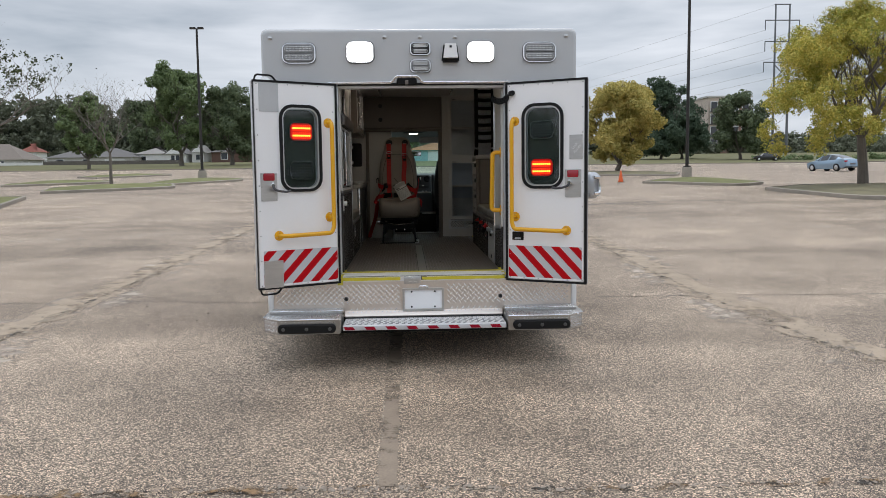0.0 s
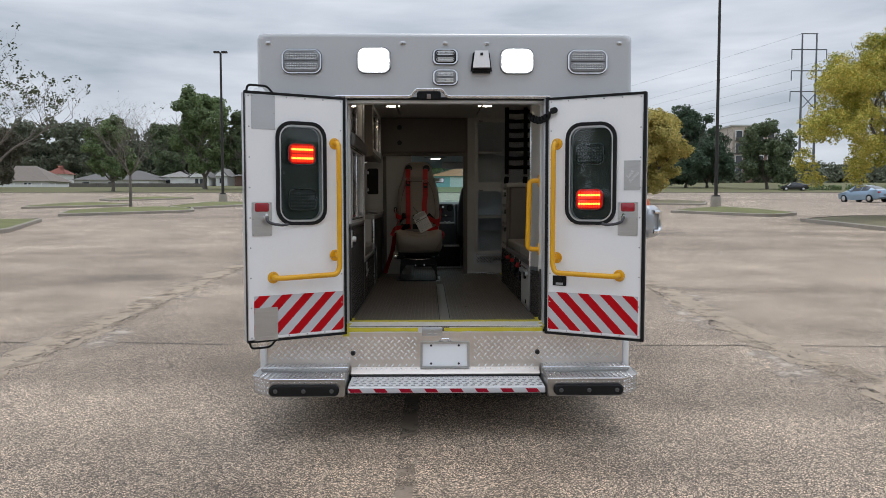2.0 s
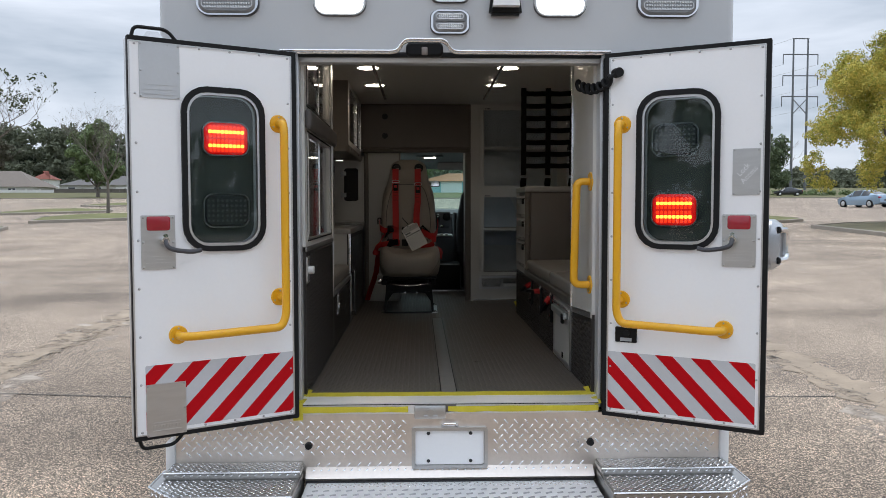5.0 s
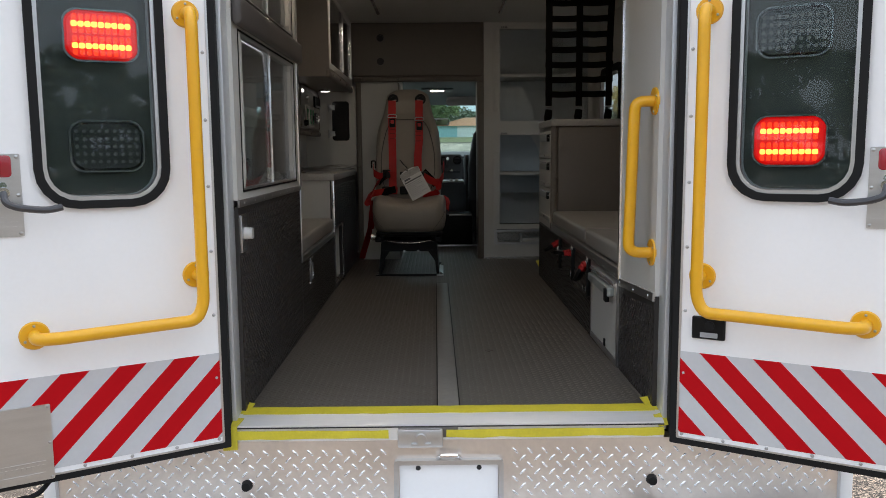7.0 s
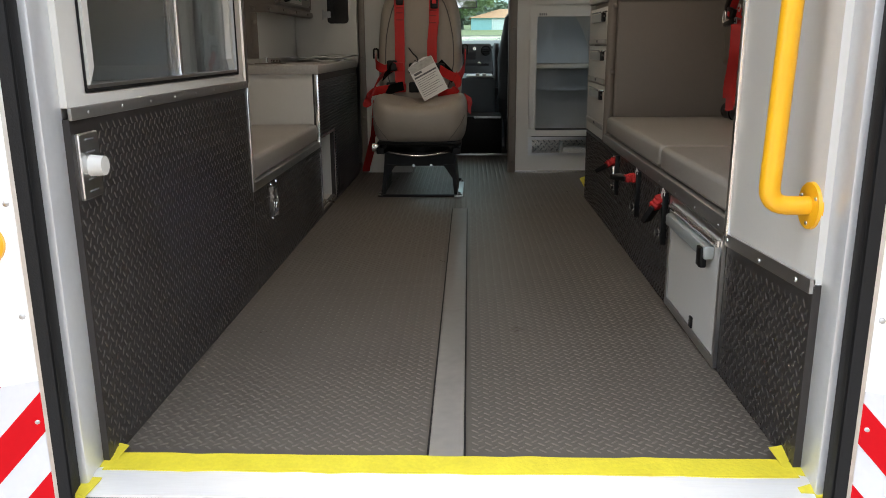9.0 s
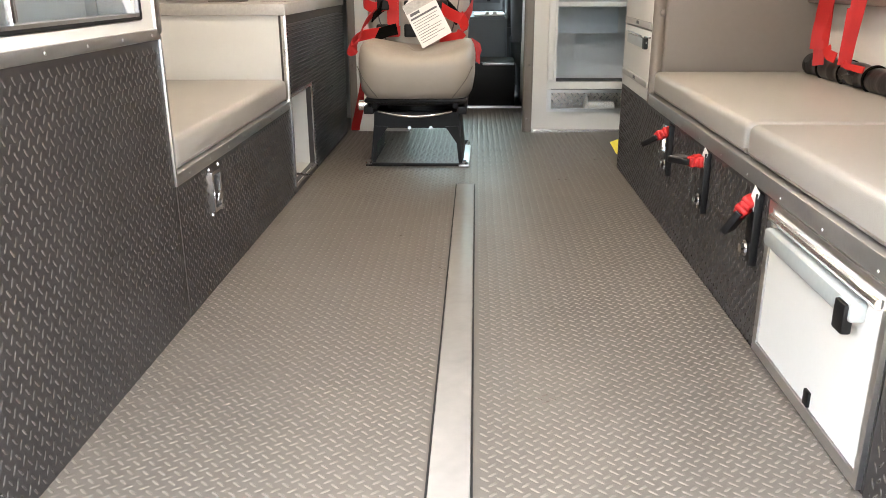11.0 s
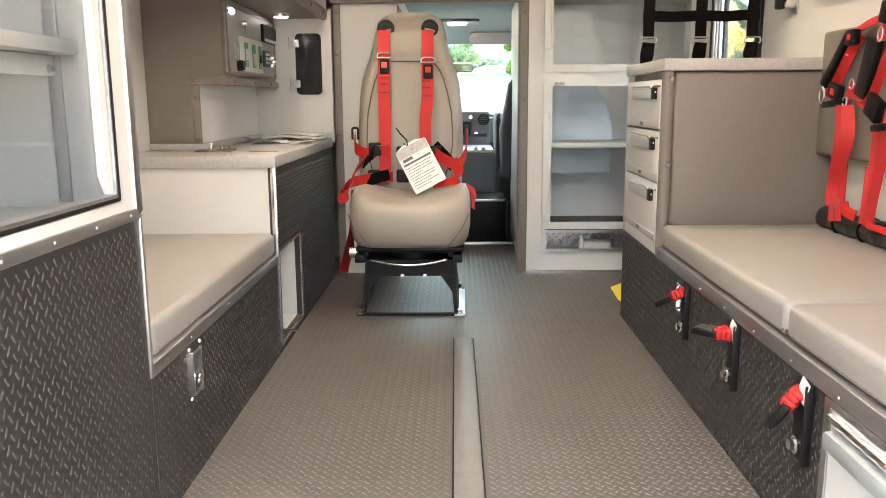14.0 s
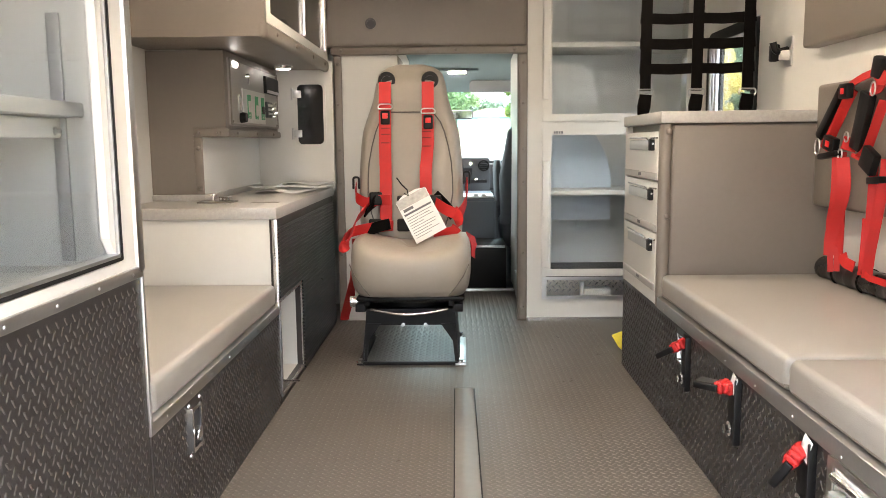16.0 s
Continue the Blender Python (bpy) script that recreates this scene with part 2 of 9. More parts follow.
def part(name, bm, material, parent=None, label="", local=False, deg=35, category="", group="", kind=""):
    """Links a bmesh as one mesh object, under a thing or part if given. Coordinates are the world's unless local."""
    if len(bm.faces) and len(bm.faces) < 60000:
        bmesh.ops.recalc_face_normals(bm, faces=bm.faces)
    me = bpy.data.meshes.new(name)
    if not local:
        settle(bm)
    if parent and not local:
        bm.transform(root_matrix(parent).inverted())
    bm.to_mesh(me)
    bm.free()
    smooth_by_angle(me, deg)
    for m in material if isinstance(material, (list, tuple)) else [material]:
        me.materials.append(m)
    ob = new(name, me)
    if parent:
        ob.parent = parent
    return tagged(ob, label, category, group, kind)


def solid(name, bm, material, label="", category="", group="", kind="", deg=35):
    """A thing that is one mesh; its origin is put at the middle of its base."""
    if len(bm.faces) < 60000:
        bmesh.ops.recalc_face_normals(bm, faces=bm.faces)
    settle(bm)
    lo = [min(v.co[i] for v in bm.verts) for i in range(3)]
    hi = [max(v.co[i] for v in bm.verts) for i in range(3)]
    o = Vector(((lo[0] + hi[0]) / 2, (lo[1] + hi[1]) / 2, lo[2]))
    bm.transform(Matrix.Translation(-o))
    ob = part(name, bm, material, deg=deg, label=label, category=category, group=group, kind=kind, local=True)
    ob.location = o
    return ob


def B():
    return bmesh.new()


def box(bm, x0, x1, y0, y1, z0, z1, bev=0.0, seg=2, m=None, mi=0):
    x0, x1, y0, y1, z0, z1 = min(x0, x1), max(x0, x1), min(y0, y1), max(y0, y1), min(z0, z1), max(z0, z1)
    t = bmesh.new()
    v = [t.verts.new((x, y, z)) for x in (x0, x1) for y in (y0, y1) for z in (z0, z1)]
    for f in ((0, 1, 3, 2), (4, 6, 7, 5), (0, 4, 5, 1), (2, 3, 7, 6), (0, 2, 6, 4), (1, 5, 7, 3)):
        t.faces.new([v[i] for i in f]).material_index = mi
    if bev:
        bmesh.ops.bevel(t, geom=list(t.edges), offset=min(bev, 0.49 * min(x1 - x0, y1 - y0, z1 - z0)), segments=seg, affect="EDGES", profile=0.5)
    return merge(bm, t, m)


def merge(bm, t, m=None):
    if m is not None:
        t.transform(m)
    remap = {v: bm.verts.new(v.co) for v in t.verts}
    for f in t.faces:
        g = bm.faces.new([remap[v] for v in f.verts])
        g.material_index = f.material_index
    t.free()
    return bm


def tube(bm, pts, r, seg=10, closed=False, radii=None, mi=0):
    """A round bar along points, with caps."""
    pts = [Vector(p) for p in pts]
    n = len(pts)
    rings, up = [], None
    for i, p in enumerate(pts):
        a, b = pts[max(i - 1, 0)] if not closed else pts[i - 1], pts[min(i + 1, n - 1)] if not closed else pts[(i + 1) % n]
        d = (b - a).normalized()
        if up is None:
            up = d.orthogonal().normalized()
        up = (up - d * up.dot(d))
        up = up.normalized() if up.length > 1e-6 else d.orthogonal().normalized()
        s = d.cross(up)
        rr = radii[i] if radii else r
        rings.append([bm.verts.new(p + (up * math.cos(k * 2 * math.pi / seg) + s * math.sin(k * 2 * math.pi / seg)) * rr) for k in range(seg)])
    for i in range(n if closed else n - 1):
        a, b = rings[i], rings[(i + 1) % n]
        for k in range(seg):
            bm.faces.new((a[k], a[(k + 1) % seg], b[(k + 1) % seg], b[k])).material_index = mi
    if not closed:
        bm.faces.new(rings[0][::-1]).material_index = mi
        bm.faces.new(rings[-1]).material_index = mi
    return bm


def bend(pts, r=0.04, n=5):
    """A line with its corners rounded."""
    pts = [Vector(p) for p in pts]
    out = [pts[0]]
    for a, b, c in zip(pts, pts[1:], pts[2:]):
        q = min(r, (a - b).length * 0.48, (c - b).length * 0.48)
        p0, p1 = b + (a - b).normalized() * q, b + (c - b).normalized() * q
        out += [p0.lerp(b, t).lerp(b.lerp(p1, t), t) for t in [i / n for i in range(n + 1)]]
    return out + [pts[-1]]


def disc(bm, c, axis, r, h, seg=16, r2=None, mi=0):
    """A short cylinder or cone from c along axis."""
    c, axis = Vector(c), Vector(axis).normalized()
    return tube(bm, [c, c + axis * h], r, seg, radii=[r, r if r2 is None else r2], mi=mi)


def rivet(bm, c, axis, r=0.006):
    c, axis = Vector(c), Vector(axis).normalized()
    return tube(bm, [c, c + axis * r * 0.4, c + axis * r * 0.7], r, 8, radii=[r, r * 0.85, r * 0.35])


def rr(u0, u1, v0, v1, r, n=5):
    """Corner points of a rectangle with rounded corners."""
    out = []
    for cx, cy, a in ((u1 - r, v1 - r, 0), (u0 + r, v1 - r, 90), (u0 + r, v0 + r, 180), (u1 - r, v0 + r, 270)):
        out += [(cx + r * math.cos(radians(a + 90 * i / n)), cy + r * math.sin(radians(a + 90 * i / n))) for i in range(n + 1)]
    return out


def slab(bm, outline, f, w0, w1, bev=0.0, mi=0):
    """A flat outline pushed from depth w0 to w1; f(u, v, w) gives places. bev shrinks the front face."""
    cu, cv = sum(p[0] for p in outline) / len(outline), sum(p[1] for p in outline) / len(outline)
    su, sv = max(abs(p[0] - cu) for p in outline), max(abs(p[1] - cv) for p in outline)
    lay = [(w0, 0.0)] + ([(w1 - (w1 - w0) * 0.35, 0.0), (w1, bev)] if bev else [(w1, 0.0)])
    rings = [[bm.verts.new(f(cu + (u - cu) * (1 - k / su), cv + (v - cv) * (1 - k / sv), w)) for u, v in outline] for w, k in lay]
    n = len(outline)
    for a, b in zip(rings, rings[1:]):
        for i in range(n):
            bm.faces.new((a[i], a[(i + 1) % n], b[(i + 1) % n], b[i])).material_index = mi
    bm.faces.new(rings[0][::-1]).material_index = mi
    bm.faces.new(rings[-1]).material_index = mi
    return bm


def ring(bm, outer, inner, f, w0, w1, mi=0):
    """A frame between two outlines with the same number of points."""
    n = len(outer)
    v = [[bm.verts.new(f(u, z, w)) for u, z in o] for o, w in ((outer, w0), (outer, w1), (inner, w1), (inner, w0))]
    for a, b in zip(v, v[1:] + v[:1]):
        for i in range(n):
            bm.faces.new((a[i], a[(i + 1) % n], b[(i + 1) % n], b[i])).material_index = mi
    return bm


def ribbon(bm, pts, width, side, thick=0.003, mi=0):
    """A strap along points; side is the way its width lies, one for all or one a point."""
    pts = [Vector(p) for p in pts]
    rows = []
    for i, p in enumerate(pts):
        d = (pts[min(i + 1, len(pts) - 1)] - pts[max(i - 1, 0)]).normalized()
        s = Vector(side[i] if isinstance(side, list) else side)
        s = (s - d * s.dot(d)).normalized()
        nrm = d.cross(s) * thick / 2
        w = s * (width[i] if isinstance(width, list) else width) / 2
        rows.append([bm.verts.new(q) for q in (p - w - nrm, p + w - nrm, p + w + nrm, p - w + nrm)])
    for a, b in zip(rows, rows[1:]):
        for k in range(4):
            bm.faces.new((a[k], a[(k + 1) % 4], b[(k + 1) % 4], b[k])).material_index = mi
    bm.faces.new(rows[0][::-1]).material_index = mi
    bm.faces.new(rows[-1]).material_index = mi
    return bm


def prism(bm, outline, axis, a, b, mi=0):
    """An outline in the two other axes, pushed along axis 0, 1 or 2 from a to b."""
    def at(p, w):
        q = list(p)
        q.insert(axis, w)
        return q
    va, vb = [bm.verts.new(at(p, a)) for p in outline], [bm.verts.new(at(p, b)) for p in outline]
    n = len(outline)
    for i in range(n):
        bm.faces.new((va[i], va[(i + 1) % n], vb[(i + 1) % n], vb[i])).material_index = mi
    bm.faces.new(va[::-1]).material_index = mi
    bm.faces.new(vb).material_index = mi
    return bm


def text_mesh(words, size, thick=0.0006):
    """Letters as a bmesh in the xy plane, middle at the origin."""
    cu = bpy.data.curves.new("letters", "FONT")
    cu.body, cu.size, cu.align_x, cu.align_y, cu.extrude = words, size, "CENTER", "CENTER", thick
    tmp = new("letters", cu)
    me = bpy.data.meshes.new_from_object(tmp.evaluated_get(bpy.context.evaluated_depsgraph_get()))
    bm = bmesh.new()
    bm.from_mesh(me)
    bpy.data.objects.remove(tmp)
    bpy.data.curves.remove(cu)
    bpy.data.meshes.remove(me)
    return bm


def tread(name, u0, u1, v0, v1, f, material, parent, pitch=0.025, turn=0.0, keep=None, length=0.021, wide=0.0065, high=0.0017, label="", slant=0.0):
    """Raised lugs of tread plate over a rectangle of a surface f(u, v, w): crossed, or leaning two ways."""
    verts, faces = [], []
    spots = []
    if slant:
        # square lattice of lugs leaning one way, with their mirror images in the gaps
        for i in range(int((u1 - u0) / pitch) + 1):
            for j in range(int((v1 - v0) / pitch) + 1):
                spots.append((u0 + i * pitch, v0 + j * pitch, slant))
                spots.append((u0 + (i + 0.5) * pitch, v0 + (j + 0.5) * pitch, -slant))
    else:
        ct, st = math.cos(turn), math.sin(turn)
        n = int(max(u1 - u0, v1 - v0) * 1.5 / pitch) + 2
        for i in range(-n, n + 1):
            for j in range(-n, n + 1):
                a, b = i * pitch, j * pitch
                spots.append(((u0 + u1) / 2 + a * ct - b * st, (v0 + v1) / 2 + a * st + b * ct, turn + (math.pi / 2 if (i + j) % 2 else 0.0)))
    hexa = [(-0.5, 0.0), (-0.3, 0.42), (0.3, 0.42), (0.5, 0.0), (0.3, -0.42), (-0.3, -0.42)]
    for u, v, ang in spots:
        if not (u0 + length * 0.5 < u < u1 - length * 0.5 and v0 + length * 0.5 < v < v1 - length * 0.5) or (keep and not keep(u, v)):
            continue
        c, s = math.cos(ang), math.sin(ang)
        k = len(verts)
        for x, y in hexa:
            x, y = x * length, y * wide
            verts.append(f(u + x * c - y * s, v + x * s + y * c, 0.0))
        for x in (-0.26, 0.26):
            verts.append(f(u + x * length * c, v + x * length * s, high))
        faces += [(k, k + 1, k + 6), (k + 1, k + 2, k + 7, k + 6), (k + 2, k + 3, k + 7), (k + 3, k + 4, k + 7), (k + 4, k + 5, k + 6, k + 7), (k + 5, k, k + 6)]
    me = bpy.data.meshes.new(name)
    inv = root_matrix(parent).inverted() if parent else Matrix.Identity(4)
    put = SETTLE[0] or Vector
    me.from_pydata([inv @ put(Vector(v)) for v in verts], [], faces)
    me.polygons.foreach_set("use_smooth", [True] * len(me.polygons))
    me.materials.append(material)
    ob = new(name, me)
    ob.parent = parent
    return tagged(ob, label, kind="stuff")

# ---- the ambulance: numbers ----
XC = 0.124                      # its middle line
XL, XR = -0.5, 0.711            # left panel face, bench face before it is settled
OUT_L, OUT_R = -1.088, 1.336    # outer skin
IN_L, IN_R = -1.03, 1.29       # inner skin
Y0, YB, YF = 6.2, 9.787, 10.25  # rear face, bulkhead face, module's front
ZF, ZC, ZT = 0.835, 2.55, 2.72  # floor, ceiling, roof
JL, JR, JT = -0.512, 0.766, 2.29  # door opening


def gz(y):
    """Height of the sloping ground."""
    return 0.03 + 0.022 * y + max(0.0, y - 100) * 0.01


def to_front(p):
    """The bulkhead, seat and cab stand a little further right the deeper they lie."""
    return Vector((min(p.x + 0.0087 * (p.y - 5.9), 1.3) if p.y < 10.3 else p.x + 0.0087 * (p.y - 5.9), p.y, p.z))


def to_left(p):
    """Fittings set back from the left face."""
    return Vector((p.x + (0.02 if -0.98 < p.x < -0.53 and p.y > 8.0 else 0.0), p.y, p.z))


def to_right(p):
    """Bench, locker and drawers: drawn on a face at XR, standing on one at 0.752."""
    lag = 0.0087 * (p.y - 5.9)
    k = 0.655 / (0.614 + lag)
    ky = 1 + (k - 1) * min(1.0, max(0.0, (p.y - 6.285) / 0.3))
    z = 1.669 + (p.z - 1.669) * ky
    return Vector((min(0.097 + (p.x - 0.097 + lag) * k, IN_R), 5.9 + (p.y - 5.9) * ky, ZF if p.z < ZF + 0.001 else max(ZF + 0.002, z)))


amb = thing("ambulance", (XC, 8.2, gz(8.2)), "white box ambulance with both rear doors standing open", "ambulance")


def at_y(y):
    return lambda u, v, w: Vector((u, y - w, v))


def at_x(x, s=1):
    """On a face that looks along +x (s=1) or -x: u is y, v is z."""
    return lambda u, v, w: Vector((x + s * w, u, v))


# outer body: side skins, roof and rear face with the opening
bm = B()
box(bm, OUT_L, OUT_L + 0.03, Y0 + 0.06, YF, 0.62, ZT - 0.07)
for a in ((Y0 + 0.06, 9.1, 0.62, ZT - 0.07), (9.72, YF, 0.62, ZT - 0.07), (9.1, 9.72, 0.62, 1.55), (9.1, 9.72, 2.2, ZT - 0.07)):
    box(bm, OUT_R - 0.03, OUT_R, *a)
pieces("side_skin", bm, WHITE, amb)
bm = B()
box(bm, OUT_L + 0.002, OUT_R - 0.002, Y0 + 0.03, YF, ZT - 0.07, ZT - 0.002, 0.03, 4)
part("roof", bm, WHITE, amb)
bm = B()
# one sheet with a rounded rim round the head and sides
outl = [(OUT_L, 0.5), (OUT_L, ZT - 0.04), (OUT_L + 0.012, ZT - 0.012), (OUT_L + 0.04, ZT), (OUT_R - 0.04, ZT), (OUT_R - 0.012, ZT - 0.012), (OUT_R, ZT - 0.04), (OUT_R, 0.5)]
inl = [(JL - 0.06, 0.5), (JL - 0.06, JT - 0.1), (JL - 0.06, JT + 0.0), (JL - 0.06, JT + 0.02), (JR + 0.06, JT + 0.02), (JR + 0.06, JT + 0.0), (JR + 0.06, JT - 0.1), (JR + 0.06, 0.5)]
cxm, czm = XC, 1.7
rim = []
for w_, sh in ((0.07, 0.0), (0.03, 0.0), (0.012, 0.006), (0.0, 0.022), (0.0, 0.034)):
    rim.append([bm.verts.new((x + (sh if x < XC else -sh), Y0 + w_, z - (sh if z > 1.0 else 0))) for x, z in outl])
rim.append([bm.verts.new((x, Y0, z)) for x, z in inl])
rim.append([bm.verts.new((x, Y0 + 0.07, z)) for x, z in inl])
for a, b in zip(rim, rim[1:]):
    for i in range(7):
        bm.faces.new((a[i], a[i + 1], b[i + 1], b[i]))
part("rear_wall", bm, WHITE, amb, deg=50)
bm = B()
box(bm, OUT_L + 0.03, -0.262, YF - 0.04, YF, 0.7, ZT - 0.07)
box(bm, 0.432, OUT_R - 0.03, YF - 0.04, YF, 0.7, ZT - 0.07)
box(bm, -0.262, 0.432, YF - 0.04, YF, 2.3, ZT - 0.07)
box(bm, -0.262, 0.432, YF - 0.04, YF, 0.7, 0.779)
part("front_wall", bm, WHITE, amb)
bm = B()
box(bm, OUT_L + 0.1, OUT_R - 0.1, Y0 + 0.15, 12.6, 0.6, 0.7)
for x in (-0.3, 0.55):
    box(bm, x, x + 0.09, Y0 + 0.2, 13.0, 0.45, 0.6)
box(bm, -0.7, 0.95, 7.95, 8.07, 0.52, 0.66)
part("chassis", bm, BLACK_ME, amb)

# door frame: bright jambs, black seal, drip rail with the latch cover
bm = B()
for x0, x1 in ((JL - 0.06, JL - 0.022), (JR + 0.022, JR + 0.06)):
    box(bm, x0, x1, Y0 - 0.004, Y0 + 0.09, 0.79, JT + 0.02, 0.006)
for x0, x1 in ((JL - 0.022, JL), (JR, JR + 0.022)):
    box(bm, x0, x1, Y0 + 0.02, Y0 + 0.09, 0.79, JT + 0.02, 0.004)
box(bm, JL, JR, Y0 + 0.02, Y0 + 0.09, JT - 0.02, JT + 0.02, 0.004)
pieces("door_jamb", bm, mat("jamb_extrusion", (0.6, 0.61, 0.62), 0.35, 0.4, var=0.08, scale=5), amb)
bm = B()
box(bm, JL - 0.03, JL - 0.012, Y0 - 0.012, Y0 + 0.02, 0.79, JT, 0.004)
box(bm, JR + 0.012, JR + 0.03, Y0 - 0.012, Y0 + 0.02, 0.79, JT, 0.004)
box(bm, JL, JR, Y0 + 0.0, Y0 + 0.02, JT, JT + 0.018, 0.004)
pieces("door_seal", bm, BLACK, amb)
bm = B()
for z, o in ((2.312, 0.02), (2.303, 0.014)):
    tube(bm, bend([(-0.584, Y0 - o, z), (-0.095, Y0 - o, z), (-0.068, Y0 - o - 0.02, z + 0.045), (0.105, Y0 - o - 0.02, z + 0.045), (0.132, Y0 - o, z), (0.8, Y0 - o, z)], 0.03), 0.005, 8)
pieces("drip_rail", bm, BRIGHT, amb)
bm = B()
slab(bm, rr(-0.06, 0.095, 2.288, 2.346, 0.02), at_y(Y0), 0.0, 0.028, 0.008)
latch = part("latch_cover", bm, BLACK_PL, amb)
bm = B()
box(bm, 0.005, 0.03, Y0 - 0.036, Y0 - 0.028, 2.292, 2.325, 0.003)
part("striker", bm, mat("dull_striker", (0.22, 0.19, 0.17), 0.4, 0.7), latch)

def lens_shape(u0, u1, v0, v1, r, bulge):
    """A rounded rectangle whose short sides bow out."""
    uc, vc, hv = (u0 + u1) / 2, (v0 + v1) / 2, (v1 - v0) / 2
    return [(u + (1 if u > uc else -1) * bulge * (1 - ((v - vc) / hv) ** 2), v + 0.35 * bulge * (1 if v > vc else -1) * (1 - ((u - uc) / (u1 - uc)) ** 2)) for u, v in rr(u0, u1, v0, v1, r, 7)]


# warning and scene lights on the rear head
def light_head(name, x0, x1, z0, z1, lens_mat, label, bezel=CHROME, y=Y0, s=0.009):
    b = B()
    f = at_y(y)
    bu = 0.011 if x1 - x0 > 0.2 else 0.008
    rd = 0.042 if x1 - x0 > 0.2 else 0.026
    ring(b, lens_shape(x0 + bu, x1 - bu, z0 + 0.003, z1 - 0.003, rd, bu), lens_shape(x0 + bu + s, x1 - bu - s, z0 + s, z1 - s, rd * 0.75, bu), f, 0.0, 0.02)
    o = part(name, b, bezel, amb, label)
    b = B()
    ring(b, lens_shape(x0 + bu - 0.003, x1 - bu + 0.003, z0, z1, rd, bu), lens_shape(x0 + bu, x1 - bu, z0 + 0.003, z1 - 0.003, rd, bu), f, 0.0, 0.008)
    part("gasket", b, mat("grey_gasket", (0.1, 0.1, 0.105), 0.5), o)
    b = B()
    slab(b, lens_shape(x0 + bu + s, x1 - bu - s, z0 + s, z1 - s, rd * 0.75, bu), f, 0.0, 0.026, 0.01)
    part("lens", b, lens_mat, o)
    if lens_mat in (LENS_CL, LENS_DK):
        b = B()
        n = 9 if x1 - x0 > 0.2 else 6
        n = n * 2
        for k in (0.21, 0.3, 0.39, 0.61, 0.7, 0.79):
            for i in range(n):
                xx = x0 + 0.038 + (x1 - x0 - 0.076) * i / (n - 1)
                disc(b, (xx, y - 0.026, z0 + (z1 - z0) * k), (0, -1, 0), 0.005, 0.003, 6, 0.003)
        tagged(part("diode_rows", b, mat("dull_diode", (0.8, 0.81, 0.8), 0.15, 0.6, var=0.2), o), kind="stuff")
        b = B()
        h_ = z1 - z0
        for zz in (z0 + h_ * 0.3, z0 + h_ * 0.7):
            ring(b, lens_shape(x0 + 0.026, x1 - 0.026, zz - h_ * 0.12, zz + h_ * 0.12, h_ * 0.1, 0.002), lens_shape(x0 + 0.029, x1 - 0.029, zz - h_ * 0.12 + 0.003, zz + h_ * 0.12 - 0.003, h_ * 0.08, 0.002), f, 0.022, 0.0285)
        pieces("lens_rib", b, mat("pale_lens_rib", (0.62, 0.62, 0.63), 0.15, 0.4), o)
        b = B()
        slab(b, lens_shape(x0 + 0.02, x1 - 0.02, z0 + h_ * 0.485, z0 + h_ * 0.515, 0.001, 0.001), f, 0.026, 0.0275)
        part("lens_groove", b, mat("dark_lens_rib", (0.04, 0.04, 0.04), 0.3), o)
    return o


light_head("warning_light", -0.927, -0.669, 2.455, 2.612, LENS_CL, "unlit clear rectangular warning light in a chrome bezel")
light_head("warning_light", 0.912, 1.172, 2.458, 2.612, LENS_CL, "unlit clear rectangular warning light in a chrome bezel")
light_head("scene_light", -0.445, -0.225, 2.458, 2.622, FLOOD, "lit white rectangular flood light", WHITE)
light_head("scene_light", 0.476, 0.698, 2.458, 2.619, FLOOD, "lit white rectangular flood light", WHITE)
light_head("warning_light", 0.043, 0.205, 2.514, 2.616, LENS_DK, "small unlit smoked warning light", CHROME, s=0.009)
light_head("warning_light", 0.043, 0.205, 2.383, 2.484, LENS_CL, "small unlit clear warning light", CHROME, s=0.009)
bm = B()
prism(bm, [(0.302, 2.598), (0.405, 2.598), (0.424, 2.458), (0.284, 2.458)], 1, Y0 - 0.05, Y0)
bmesh.ops.bevel(bm, geom=list(bm.edges), offset=0.012, segments=3, affect="EDGES")
bc = part("reversing_camera", bm, BLACK_PL, amb, "white hooded camera in a black mount")
bm = B()
prism(bm, [(0.312, 2.592), (0.395, 2.592), (0.409, 2.486), (0.298, 2.486)], 1, Y0 - 0.085, Y0 - 0.045)
part("hood", bm, WHITE_D, bc)
bm = B()
box(bm, 0.345, 0.362, Y0 - 0.089, Y0 - 0.084, 2.56, 2.578, 0.002)
part("lens", bm, DARK_IN, bc)
for x, z in ((-1.013, 2.648), (-0.148, 2.652), (0.123, 2.651), (0.391, 2.65), (1.25, 2.655)):
    bm = B()
    slab(bm, rr(x - 0.016, x + 0.016, z - 0.011, z + 0.011, 0.008), at_y(Y0), 0, 0.012, 0.006)
    rivet(bm, (x, Y0 - 0.012, z), (0, -1, 0), 0.008)
    part("marker_light", bm, STEEL, amb)

